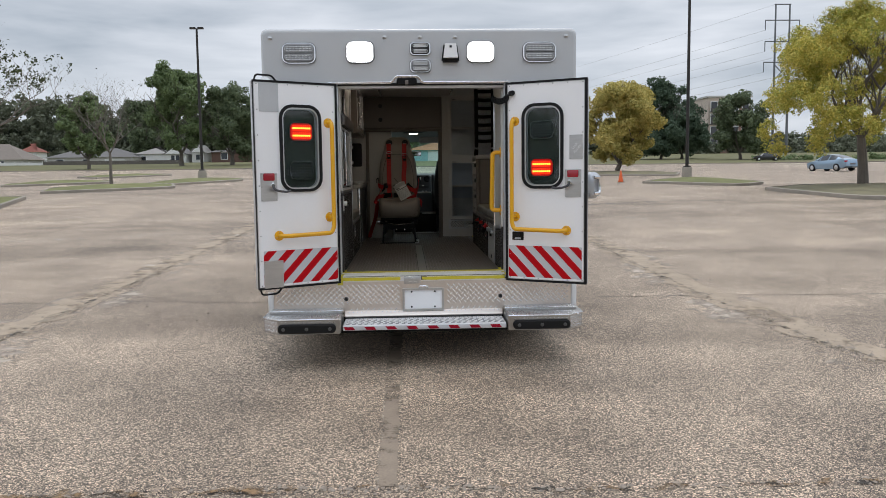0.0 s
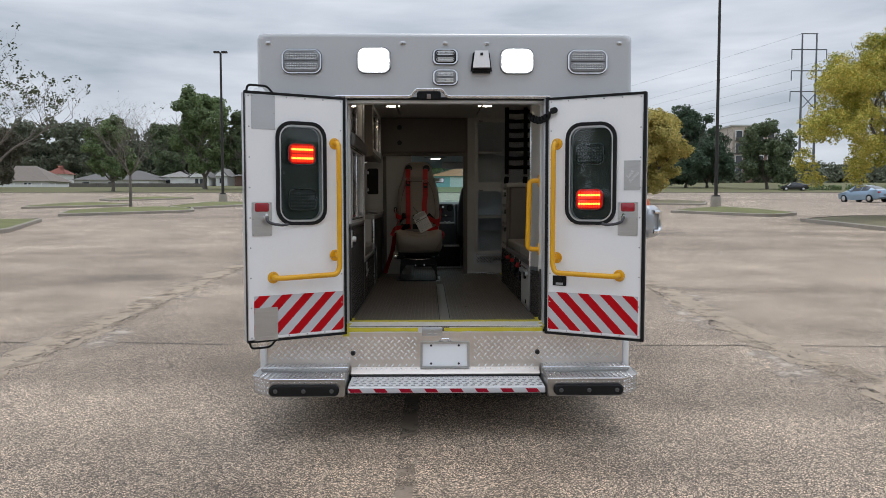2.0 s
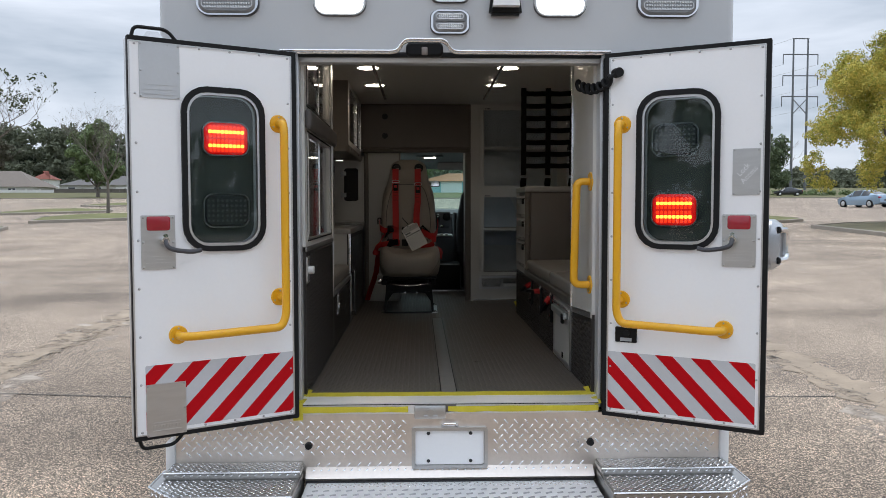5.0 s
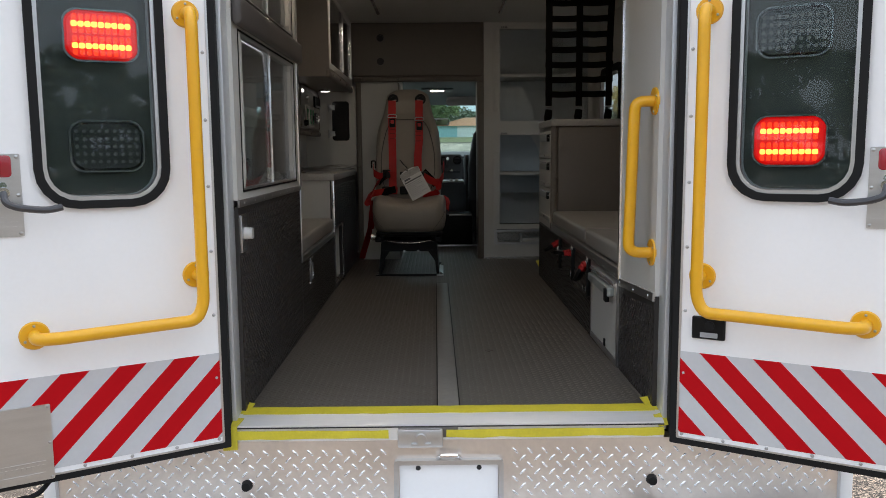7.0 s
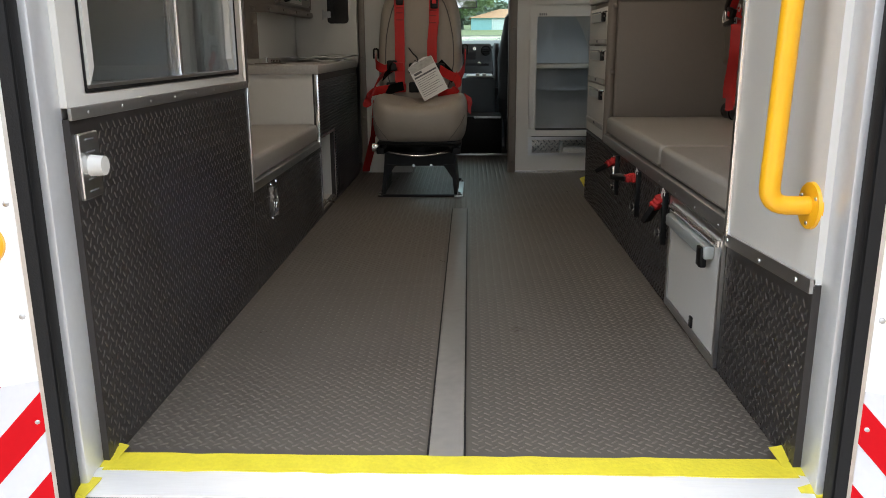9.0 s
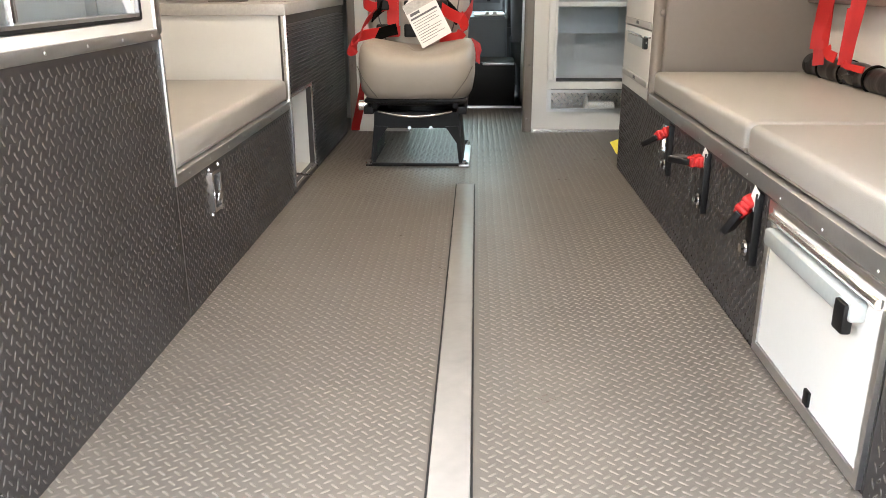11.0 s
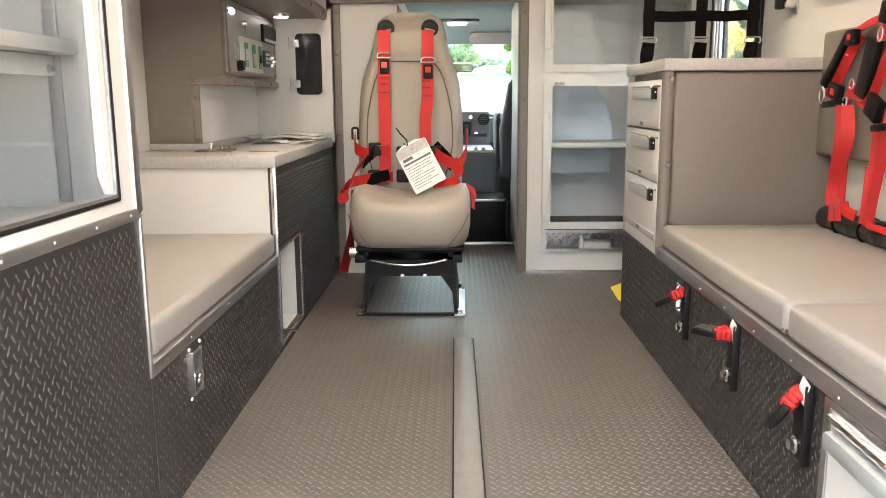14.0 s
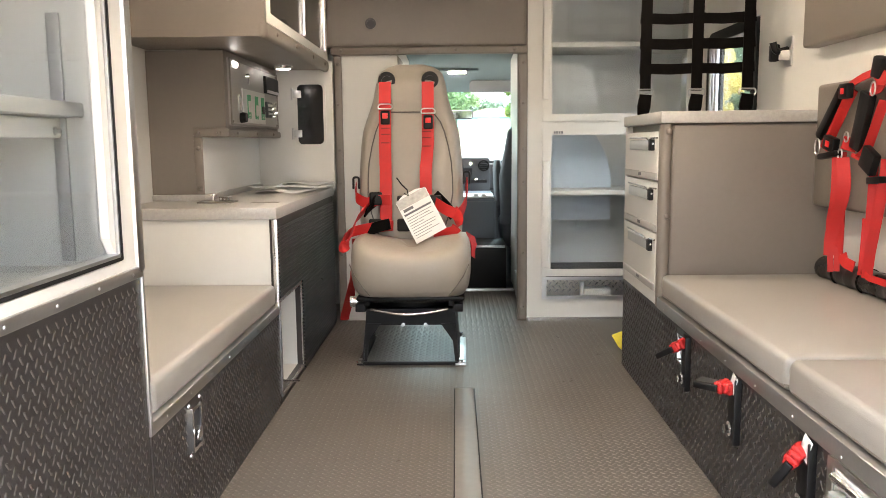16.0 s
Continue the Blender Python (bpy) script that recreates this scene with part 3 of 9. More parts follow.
# tread-plate kick panel, plate box, white corner posts
bm = B()
box(bm, OUT_L + 0.04, OUT_R - 0.04, Y0 - 0.004, Y0 + 0.05, 0.5, 0.775)
kick = part("kick_panel", bm, PLATE, amb, "bright aluminium tread plate")
bm = B()
for x in (OUT_L, OUT_R - 0.042):
    box(bm, x, x + 0.042, Y0 - 0.02, Y0 + 0.03, 0.47, 0.78, 0.01)
pieces("corner_post", bm, WHITE_D, amb)
bm = B()
ring(bm, rr(-0.042, 0.284, 0.54, 0.718, 0.012), rr(-0.028, 0.27, 0.553, 0.704, 0.008), at_y(Y0 - 0.004), 0, 0.02)
lp = part("plate_recess", bm, SATIN, amb)
bm = B()
slab(bm, rr(-0.026, 0.268, 0.555, 0.702, 0.006), at_y(Y0 - 0.004), 0, 0.006)
part("blank_plate", bm, WHITE_D, lp)
bm = B()
for x in (0.03, 0.212):
    for z in (0.57, 0.69):
        rivet(bm, (x, Y0 - 0.01, z), (0, -1, 0), 0.008)
pieces("plate_bolt", bm, DARK_IN, lp)
bm = B()
tube(bm, bend([(0.09, Y0 - 0.01, 0.722), (0.095, Y0 - 0.03, 0.735), (0.15, Y0 - 0.03, 0.735), (0.155, Y0 - 0.01, 0.722)], 0.01), 0.007, 8)
part("plate_lamp", bm, CHROME, lp)
for x, z in ((-0.483, 0.64), (0.731, 0.645)):
    bm = B()
    disc(bm, (x, Y0 - 0.004, z), (0, -1, 0), 0.017, 0.018, 14, 0.013)
    part("rubber_stop", bm, BLACK, amb)

# sill: satin threshold, dark groove, centre catch
bm = B()
prism(bm, [(Y0 + 0.1, 0.77), (Y0 + 0.1, ZF + 0.003), (Y0 + 0.05, ZF + 0.003), (Y0 + 0.018, 0.826), (Y0 + 0.0, 0.822), (Y0 + 0.0, 0.77)], 0, JL, JR)
part("threshold", bm, mat("brushed_sill", (0.9, 0.9, 0.9), 0.42, 0.6, var=0.08, scale=4, stretch=(0.3, 6, 6)), amb)
bm = B()
box(bm, JL, JR, Y0 - 0.0025, Y0 + 0.01, 0.813, 0.8165)
part("sill_line", bm, DARK_IN, amb)
bm = B()
box(bm, -0.028, 0.15, Y0 - 0.007, Y0 + 0.0, 0.782, 0.815, 0.004)
part("sill_groove", bm, mat("grey_channel", (0.14, 0.13, 0.12), 0.4, 0.6), amb)
bm = B()
box(bm, -0.03, 0.105, Y0 - 0.02, Y0 + 0.0, 0.755, 0.812, 0.006)
disc(bm, (0.04, Y0 - 0.02, 0.785), (0, -1, 0), 0.016, 0.012, 12)
box(bm, 0.01, 0.07, Y0 - 0.028, Y0 - 0.018, 0.762, 0.772, 0.002)
part("sill_catch", bm, SATIN, amb)


# bumper pods and folding step
def chamfer_pod(x_in, x_out, s):
    o = [(x_in, 6.18), (x_in, 5.85), (x_out - s * 0.1, 5.85), (x_out + s * 0.03, 5.98), (x_out + s * 0.03, 6.18)]
    return o


def pod(x_in, x_out, s):
    b = B()
    prism(b, chamfer_pod(x_in, x_out, s), 2, 0.432, 0.545)
    prism(b, [(x_in, 6.2), (x_in, 6.06), (x_out, 6.06), (x_out, 6.2)], 2, 0.545, 0.572)
    bmesh.ops.bevel(b, geom=list(b.edges), offset=0.007, segments=2, affect="EDGES")
    o = part("bumper_pod", b, POD_M, amb, "tread-plate bumper end with a black rubber buffer")
    b = B()
    xa, xb = (x_in + s * 0.035, x_out - s * 0.095)
    slab(b, rr(min(xa, xb), max(xa, xb), 0.444, 0.512, 0.03), at_y(5.85), 0, 0.035, 0.008)
    rb = part("buffer", b, BLACK, o)
    b = B()
    for k in (0.1, 0.5, 0.9):
        disc(b, (xa + (xb - xa) * k, 5.816, 0.478), (0, -1, 0), 0.015, 0.004, 12, 0.01)
    pieces("buffer_bolt", b, mat("worn_bolt", (0.1, 0.1, 0.1), 0.4, 0.6), rb)
    tread("tread_lugs", min(x_in, x_out) + 0.005, max(x_in, x_out) - 0.01, 5.865, 6.05, lambda u, v, w: Vector((u, v, 0.545 + w)), BRIGHT, o, 0.023, radians(45), high=0.004)
    tread("tread_lugs", min(x_in, x_out) + 0.02, max(x_in, x_out) - 0.02, 0.435, 0.543, at_y(5.85), BRIGHT, o, 0.023, radians(45), keep=lambda u, v: v > 0.512 or abs(u - x_in) > 0.47, high=0.004)
    lo_x, hi_x = min(x_in, x_out), max(x_in, x_out)
    tread("tread_lugs", lo_x, hi_x, 6.062, 6.198, lambda u, v, w: Vector((u, v, 0.572 + w)), BRIGHT, o, 0.023, radians(45), high=0.004)
    tread("tread_lugs", lo_x, hi_x, 0.541, 0.576, at_y(6.06), BRIGHT, o, 0.023, radians(45), high=0.004, length=0.015)
    # the slanting end and the side
    pa, pb = Vector((x_out - s * 0.1, 5.85, 0)), Vector((x_out + s * 0.03, 5.98, 0))
    d_, ln = (pb - pa).normalized(), (pb - pa).length
    nn = Vector((s * abs(d_.y), -abs(d_.x), 0))
    tread("tread_lugs", 0.0, ln, 0.432, 0.545, lambda u, v, w: pa + d_ * u + nn * w + Vector((0, 0, v)), BRIGHT, o, 0.023, radians(45), high=0.004)
    tread("tread_lugs", 5.98, 6.18, 0.432, 0.545, at_x(x_out + s * 0.03, s), BRIGHT, o, 0.023, radians(45), high=0.004)
    b = B()
    tube(b, [(p[0], p[1], 0.543) for p in chamfer_pod(x_in, x_out, s)[1:]], 0.0045, 6)
    tube(b, [(x_in, 6.06, 0.571), (x_out, 6.06, 0.571)], 0.004, 6)
    pieces("edge_bead", b, BRIGHT, o)
    return o


pod(-0.502, -1.06, -1)
pod(0.75, 1.31, 1)
STEP_M = mat("step_tread_white_metal", (0.78, 0.78, 0.78), 0.4, 0.25, var=0.12, scale=20)
bm = B()
prism(bm, [(5.87, 0.452), (5.87, 0.482), (5.876, 0.488), (6.15, 0.492), (6.15, 0.452)], 0, -0.486, 0.736)
step = part("folding_step", bm, STEP_M, amb, "folding step with a red and white reflective edge")
bm = B()
box(bm, -0.486, 0.736, 5.862, 5.872, 0.453, 0.486, 0.003)
band = part("reflective_band", bm, SHEET_W, step)
bm = B()
for i in range(8):
    u = -0.478 + 0.157 * i
    slab(bm, [(max(-0.484, u - 0.008), 0.481), (min(0.734, u + 0.064), 0.481), (min(0.734, u + 0.082), 0.457), (u + 0.01, 0.457)], at_y(5.862), 0.0, 0.0015)
# a darker copy of SHEET_R, with the step's shade put into it
pieces("red_chip", bm, mat("shaded_red_retro_sheet", (0.34, 0.005, 0.022), 0.4, var=0.06, spec=0.15), band)
bm = B()
for i in range(26):
    for j in range(4):
        x, y = -0.455 + i * 0.0465 + (j % 2) * 0.015, 5.91 + j * 0.048
        zt = 0.489
        tube(bm, [(x - 0.012, y, zt), (x + 0.012, y + 0.008, zt + 0.001)], 0.0055, 6)
tread("tread_lugs", -0.482, 0.732, 6.085, 6.148, lambda u, v, w: Vector((u, v, 0.491 + w)), BRIGHT, step, 0.023, radians(45), high=0.004, length=0.018)
pieces("grip_bar", bm, mat("grip_slot", (0.33, 0.33, 0.33), 0.4, 0.7), step)
bm = B()
box(bm, -0.49, 0.74, 6.15, 6.19, 0.475, 0.5)
part("step_hinge", bm, DARK_IN, amb)
bm = B()
prism(bm, [(6.2, 0.5), (6.158, 0.5), (6.152, 0.51), (6.165, 0.524), (6.2, 0.55)], 0, -0.492, 0.742)
ledge = part("tread_ledge", bm, PLATE, amb, "bent tread-plate edge above the step")
tread("tread_lugs", -0.49, 0.74, -0.02, 0.02, lambda u, v, w: Vector((u, 6.182 + v * 0.8, 0.537 + v * 0.6 + w)), BRIGHT, ledge, 0.023, radians(45), high=0.004, length=0.016)
# what fills the space under the floor, added to darken the ground there
bm = B()
box(bm, -0.22, 0.5, 6.62, 7.5, 0.36, 0.6, 0.04)
part("fuel_tank", bm, BLACK_ME, amb)
bm = B()
box(bm, OUT_L + 0.12, OUT_R - 0.12, 6.02, 6.17, 0.405, 0.45, 0.01)
part("bumper_beam", bm, BLACK_ME, amb)
# unseen full-width plate, added to block daylight from under the body
bm = B()
box(bm, OUT_L + 0.05, OUT_R - 0.05, 7.1, 7.12, gz(7.1) + 0.04, 0.62, 0.004)
part("daylight_block", bm, BLACK, amb)
for x in (OUT_L + 0.06, OUT_R - 0.62):
    bm = B()
    box(bm, x, x + 0.56, 7.58, 7.6, gz(7.6) + 0.06, 0.7, 0.004)
    part("mud_flap", bm, BLACK, amb)
bm = B()
tube(bm, [(-0.85, 8.1, 0.57), (0.0, 8.1, 0.57), (0.06, 8.1, 0.57), (0.19, 8.1, 0.57), (0.25, 8.1, 0.57), (1.1, 8.1, 0.57)], 0.07, 14, radii=[0.06, 0.06, 0.17, 0.17, 0.06, 0.06])
part("rear_axle", bm, BLACK_ME, amb)
tread("tread_lugs", OUT_L + 0.05, OUT_R - 0.05, 0.575, 0.77, at_y(Y0 - 0.004), BRIGHT, kick, 0.031, radians(45), keep=lambda u, v: not (-0.06 < u < 0.305 and v < 0.76), high=0.005, length=0.027, wide=0.0085)
tread("tread_lugs", -0.49, 0.74, 0.535, 0.575, at_y(Y0 - 0.004), BRIGHT, kick, 0.031, radians(45), keep=lambda u, v: not (-0.06 < u < 0.305), high=0.005, length=0.027, wide=0.0085)

# wheels
def wheel(x, y, r=0.385, wd=0.24):
    zc = gz(y) + r
    b = B()
    prof = [(-wd / 2, r * 0.6), (-wd / 2, r * 0.93), (-wd * 0.38, r), (wd * 0.38, r), (wd / 2, r * 0.93), (wd / 2, r * 0.6)]
    rings = [[b.verts.new((x + a, y + q * math.cos(k * math.pi / 20), zc + q * math.sin(k * math.pi / 20))) for k in range(40)] for a, q in prof]
    for p, q in zip(rings, rings[1:]):
        for k in range(40):
            b.faces.new((p[k], p[(k + 1) % 40], q[(k + 1) % 40], q[k]))
    o = part("wheel", b, BLACK, amb)
    b = B()
    disc(b, (x - wd * 0.42, y, zc), (1, 0, 0), r * 0.61, wd * 0.84, 32)
    disc(b, (x - wd * 0.5, y, zc), (1, 0, 0), r * 0.2, wd, 20)
    part("rim", b, SATIN, o)


for x in (OUT_L + 0.16, OUT_L + 0.44, OUT_R - 0.44, OUT_R - 0.16):
    wheel(x, 8.1)
for x in (-0.72, 0.97):
    wheel(x, 12.1)


# ---- rear doors ----
def rear_door(x_h, ang, s, w_door):
    """s = 1: the panel lies along -x from its hinge, else along +x. Local: x along the panel, z up; the inner face looks to s*y."""
    m = Matrix.Translation((x_h, 6.17, 0)) @ Matrix.Rotation(ang, 4, "Z")
    f = lambda u, v, w: Vector((u, s * w, v))
    z0, z1 = 0.776, 2.295
    so, si = (0.006, 0.012) if s < 0 else (0.0, 0.003)    # the seal at the free edge

    def put(name, b, material, parent, label=""):
        b.transform(m)
        return part(name, b, material, parent, label)

    def put_each(name, b, material, parent):
        b.transform(m)
        pieces(name, b, material, parent)

    b = B()
    ring(b, rr(0.0, w_door, z0, z1, 0.004), rr(0.15, 0.445, 1.505, 2.113, 0.085), f, -0.055, -0.012)
    door = put("rear_door", b, WHITE, amb, "open white rear door with a yellow grab rail and red stripes")
    b = B()
    wi, wo = rr(0.15, 0.445, 1.505, 2.113, 0.085), rr(0.018, w_door - si - 0.006, z0 + 0.016, z1 - 0.016, 0.004)
    ring(b, wo, wi, f, -0.012, 0.0)
    put("inner_panel", b, WHITE_D, door)
    b = B()
    ring(b, rr(-0.006, w_door + so, z0 - 0.006, z1 + 0.006, 0.004), rr(0.012, w_door - si, z0 + 0.011, z1 - 0.011, 0.004), f, -0.02, 0.004)
    put("seal", b, BLACK, door)
    b = B()
    ring(b, rr(0.012, w_door - si, z0 + 0.011, z1 - 0.011, 0.004), rr(0.018, w_door - si - 0.006, z0 + 0.016, z1 - 0.016, 0.004), f, -0.02, 0.003)
    put("edge_trim", b, SATIN, door)
    # window
    b = B()
    ring(b, rr(0.131, 0.463, 1.488, 2.132, 0.1), rr(0.153, 0.442, 1.509, 2.11, 0.082), f, -0.01, 0.014)
    put("window_rubber", b, BLACK, door)
    b = B()
    ring(b, rr(0.153, 0.442, 1.509, 2.11, 0.082), rr(0.163, 0.432, 1.519, 2.1, 0.073), f, -0.012, 0.008)
    put("window_frame", b, SATIN, door)
    b = B()
    slab(b, rr(0.166, 0.43, 1.521, 2.098, 0.07), f, -0.04, -0.036)
    put("window_backing", b, TINT, door)
    for k, (za, zb) in enumerate(((1.868, 2.0), (1.582, 1.716))):
        lit = (k == 0) if s > 0 else (k == 1)
        b = B()
        ring(b, lens_shape(0.195, 0.369, za, zb, 0.03, 0.009), lens_shape(0.2, 0.364, za + 0.005, zb - 0.005, 0.027, 0.009), f, -0.036, -0.018)
        lt = put("warning_light", b, mat("dull_bezel", (0.16, 0.16, 0.165), 0.2, 0.8), door, "lit red warning light behind the glass" if lit else "unlit warning light behind the glass")
        b = B()
        slab(b, lens_shape(0.2, 0.364, za + 0.005, zb - 0.005, 0.027, 0.009), f, -0.036, -0.016, 0.006)
        put("lens", b, LED_R if lit else LENS_DK, lt)
        if lit:
            b = B()
            for r_ in range(4):
                for c_ in range(9):
                    u_, v_ = 0.211 + 0.0162 * c_, za + (0.014, 0.048, 0.07, 0.102)[r_]
                    slab(b, rr(u_, u_ + 0.0105, v_, v_ + 0.015, 0.004, 2), f, -0.016, -0.0135)
            tagged(put("diode_rows", b, LED_HOT, lt), kind="stuff")
            b = B()
            for v_ in (za + 0.031, za + 0.086):
                for c_ in range(9):
                    u_ = 0.21 + 0.0162 * c_
                    slab(b, rr(u_, u_ + 0.014, v_, v_ + 0.014, 0.004, 2), f, -0.016, -0.0135)
            tagged(put("hot_diode_rows", b, LED_YEL, lt), kind="stuff")
        if not lit:
            b = B()
            for r_ in range(5):
                for c_ in range(9):
                    disc(b, f(0.208 + 0.0185 * c_, za + 0.026 + r_ * 0.02, -0.016), f(0, 0, 1), 0.005, 0.002, 6)
            tagged(put("diode_rows", b, mat("dark_diode", (0.04, 0.042, 0.042), 0.3, 0.2), lt), kind="stuff")
    b = B()
    slab(b, rr(0.166, 0.43, 1.521, 2.098, 0.07), f, -0.01, -0.006)
    g = put("window_pane", b, GLASS, door)
    g.visible_shadow = False
    # grab rail
    b = B()
    top, bot, mid = 2.003, 1.188 if s > 0 else 1.195, 1.29 if s > 0 else 1.272
    pts = [f(0.07, top, 0.0), f(0.07, top, 0.055), f(0.072, top - 0.04, 0.07), f(0.072, bot + 0.03, 0.07), f(0.092, bot - 0.015, 0.07), f(0.44, bot - 0.022, 0.07), f(0.487, bot - 0.022, 0.055), f(0.487, bot - 0.022, 0.0)]
    tube(b, bend(pts, 0.045, 5), 0.0165, 14)
    tube(b, [f(0.072, mid, 0.068), f(0.073, mid, 0.0)], 0.014, 10)
    rail = put("grab_rail", b, YELLOW, door, "yellow bent grab rail")
    b = B()
    for u, v in ((0.07, top), (0.073, mid), (0.487, bot - 0.022)):
        disc(b, f(u, v, 0.0), f(0, 0, 1), 0.037, 0.007, 24, 0.034)
    put_each("rail_flange", b, YELLOW, door)
    b = B()
    for u, v in ((0.07, top), (0.073, mid), (0.487, bot - 0.022)):
        for a in (90, 210, 330):
            rivet(b, f(u + 0.026 * math.cos(radians(a)), v + 0.026 * math.sin(radians(a)), 0.007), f(0, 0, 1), 0.004)
    put_each("flange_screw", b, STEEL, door)
    # striped panel
    b = B()
    u0, u1, v0, v1 = 0.016, min(0.612, w_door - 0.03), 0.805, 1.056 if s > 0 else 1.048
    slab(b, rr(u0, u1, v0, v1, 0.006), f, 0.0, 0.0012)
    put("stripe_sheet", b, SHEET_W, door)
    for k in range(-2, 5):
        a = 0.072 + 0.145 * k
        poly = clip_rect([(a, v1), (a + 0.071, v1), (a + 0.071 + v1 - v0, v0), (a + v1 - v0, v0)], u0, u1, v0, v1)
        if len(poly) > 2:
            b = B()
            slab(b, poly, f, 0.0012, 0.0022)
            put("red_stripe", b, SHEET_R, door)
    # lock plate, reflector, lever
    up = w_door - 0.163
    b = B()
    slab(b, rr(up, up + 0.126, 1.424, 1.631, 0.004), f, 0.0, 0.004)
    for r_ in range(3):
        box(b, up + 0.012, up + 0.114, min(s * 0.0038, s * 0.006), max(s * 0.0038, s * 0.006), 1.446 + r_ * 0.012, 1.450 + r_ * 0.012)
    lockp = put("lock_plate", b, SATIN, door, "satin plate with unreadable embossed lines")
    b = B()
    slab(b, rr(up + 0.02, up + 0.106, 1.573, 1.627, 0.01), f, 0.004, 0.011, 0.004)
    put("reflector", b, REFL_R, door, "red reflector")
    b = B()
    for u in (up + 0.008, up + 0.118):
        for v in (1.432, 1.528, 1.623):
            rivet(b, f(u, v, 0.004), f(0, 0, 1), 0.005)
    put_each("plate_screw", b, STEEL, lockp)
    b = B()
    disc(b, f(up + 0.042, 1.535, 0.004), f(0, 0, 1), 0.017, 0.03, 16, 0.014)
    tube(b, [f(up + 0.042, 1.552, 0.012), f(up + 0.042, 1.553, 0.03)], 0.009, 10)
    hub = put("lever_hub", b, CHROME, lockp)
    b = B()
    tube(b, bend([f(up + 0.042, 1.535, 0.03), f(up + 0.04, 1.51, 0.05), f(up + 0.01, 1.498, 0.055), f(up - 0.05, 1.49, 0.055), f(up - 0.085, 1.497, 0.05)], 0.02), 0.009, 10, radii=None)
    put("lever", b, mat("dark_lever", (0.07, 0.07, 0.075), 0.35, 0.5), lockp)
    # plates of each door
    if s > 0:
        b = B()
        slab(b, rr(0.464, 0.613, 2.074, 2.281, 0.003), f, 0.0, 0.003)
        for r_ in range(3):
            slab(b, rr(0.48, 0.597, 2.088 + 0.018 * r_, 2.091 + 0.018 * r_, 0.001), f, 0.003, 0.005)
        put("vent_plate", b, mat("painted_plate", (0.56, 0.57, 0.58), 0.35, 0.5, var=0.06), door)
        b = B()
        slab(b, rr(0.463, 0.611, 0.781, 0.983, 0.003), f, 0.002, 0.006)
        for r_ in range(2):
            slab(b, rr(0.482, 0.592, 0.80 + 0.031 * r_, 0.803 + 0.031 * r_, 0.001), f, 0.006, 0.008)
        for r_ in range(9):
            slab(b, rr(0.484 + 0.012 * r_, 0.492 + 0.012 * r_, 0.81, 0.824, 0.001), f, 0.006, 0.0075)
        put("cover_plate", b, SATIN, door, "satin cover plate with embossed bars")
        corners = [(0.47, 2.08), (0.607, 2.08), (0.47, 2.275), (0.607, 2.275), (0.47, 2.175), (0.607, 2.175), (0.469, 0.787), (0.605, 0.787), (0.469, 0.977), (0.605, 0.977), (0.469, 0.88)]
    else:
        b = B()
        slab(b, rr(0.51, 0.612, 1.706, 1.887, 0.003), f, 0.0, 0.003)
        lk = put("access_plate", b, SATIN, door, "satin plate that reads Lock Access")
        t = text_mesh("Lock\nAccess", 0.029, 0.0004)
        t.transform(Matrix.Translation(f(0.561, 1.795, 0.0036)) @ Matrix.Rotation(radians(90), 4, "X") @ Matrix.Rotation(radians(48), 4, "Z"))
        put("lettering", t, mat("etched_letters", (0.85, 0.85, 0.86), 0.4, 0.3), lk)
        b = B()
        slab(b, rr(0.05, 0.141, 1.092, 1.156, 0.004), f, 0.0, 0.012, 0.003)
        sw = put("switch_box", b, BLACK_PL, door)
        b = B()
        slab(b, rr(0.074, 0.122, 1.098, 1.112, 0.002), f, 0.012, 0.014)
        put("switch_label", b, mat("grey_label", (0.35, 0.36, 0.37), 0.5), sw)
        b = B()
        disc(b, f(0.1, 1.132, 0.012), f(0, 0, 1), 0.014, 0.006, 14)
        put("switch_knob", b, BLACK, sw)
        corners = [(0.516, 1.712), (0.606, 1.712), (0.516, 1.881), (0.606, 1.881)]
        b = B()
        slab(b, rr(-0.25, -0.055, 1.41, 1.61, 0.06), lambda u, v, w: f(w_door - 0.045 + w, v, u), 0, 0.085, 0.02)
        hb = put("hold_back", b, mat("grey_cast_housing", (0.5, 0.52, 0.55), 0.3, 0.6), door, "cast door hold-back with a chrome grip")
        b = B()
        tube(b, bend([f(w_door + 0.035, 1.57, -0.07), f(w_door + 0.055, 1.57, -0.16), f(w_door + 0.055, 1.45, -0.16), f(w_door + 0.035, 1.45, -0.07)], 0.03), 0.014, 10)
        put("grip", b, CHROME, hb)
    b = B()
    for u, v in corners:
        rivet(b, f(u, v, 0.005), f(0, 0, 1), 0.0045)
    put_each("cover_screw", b, STEEL, door)
    b = B()
    for i in range(9):
        v = 0.80 + i * 0.184
        rivet(b, f(0.028, v, 0.0), f(0, 0, 1), 0.0052)
        rivet(b, f(w_door - 0.027, v, 0.0), f(0, 0, 1), 0.0052)
    for i in range(1, 5):
        u = 0.028 + (w_door - 0.055) * i / 5
        for v in (0.798, 2.275):
            rivet(b, f(u, v, 0.0), f(0, 0, 1), 0.0052)
    put_each("panel_screw", b, STEEL, door)
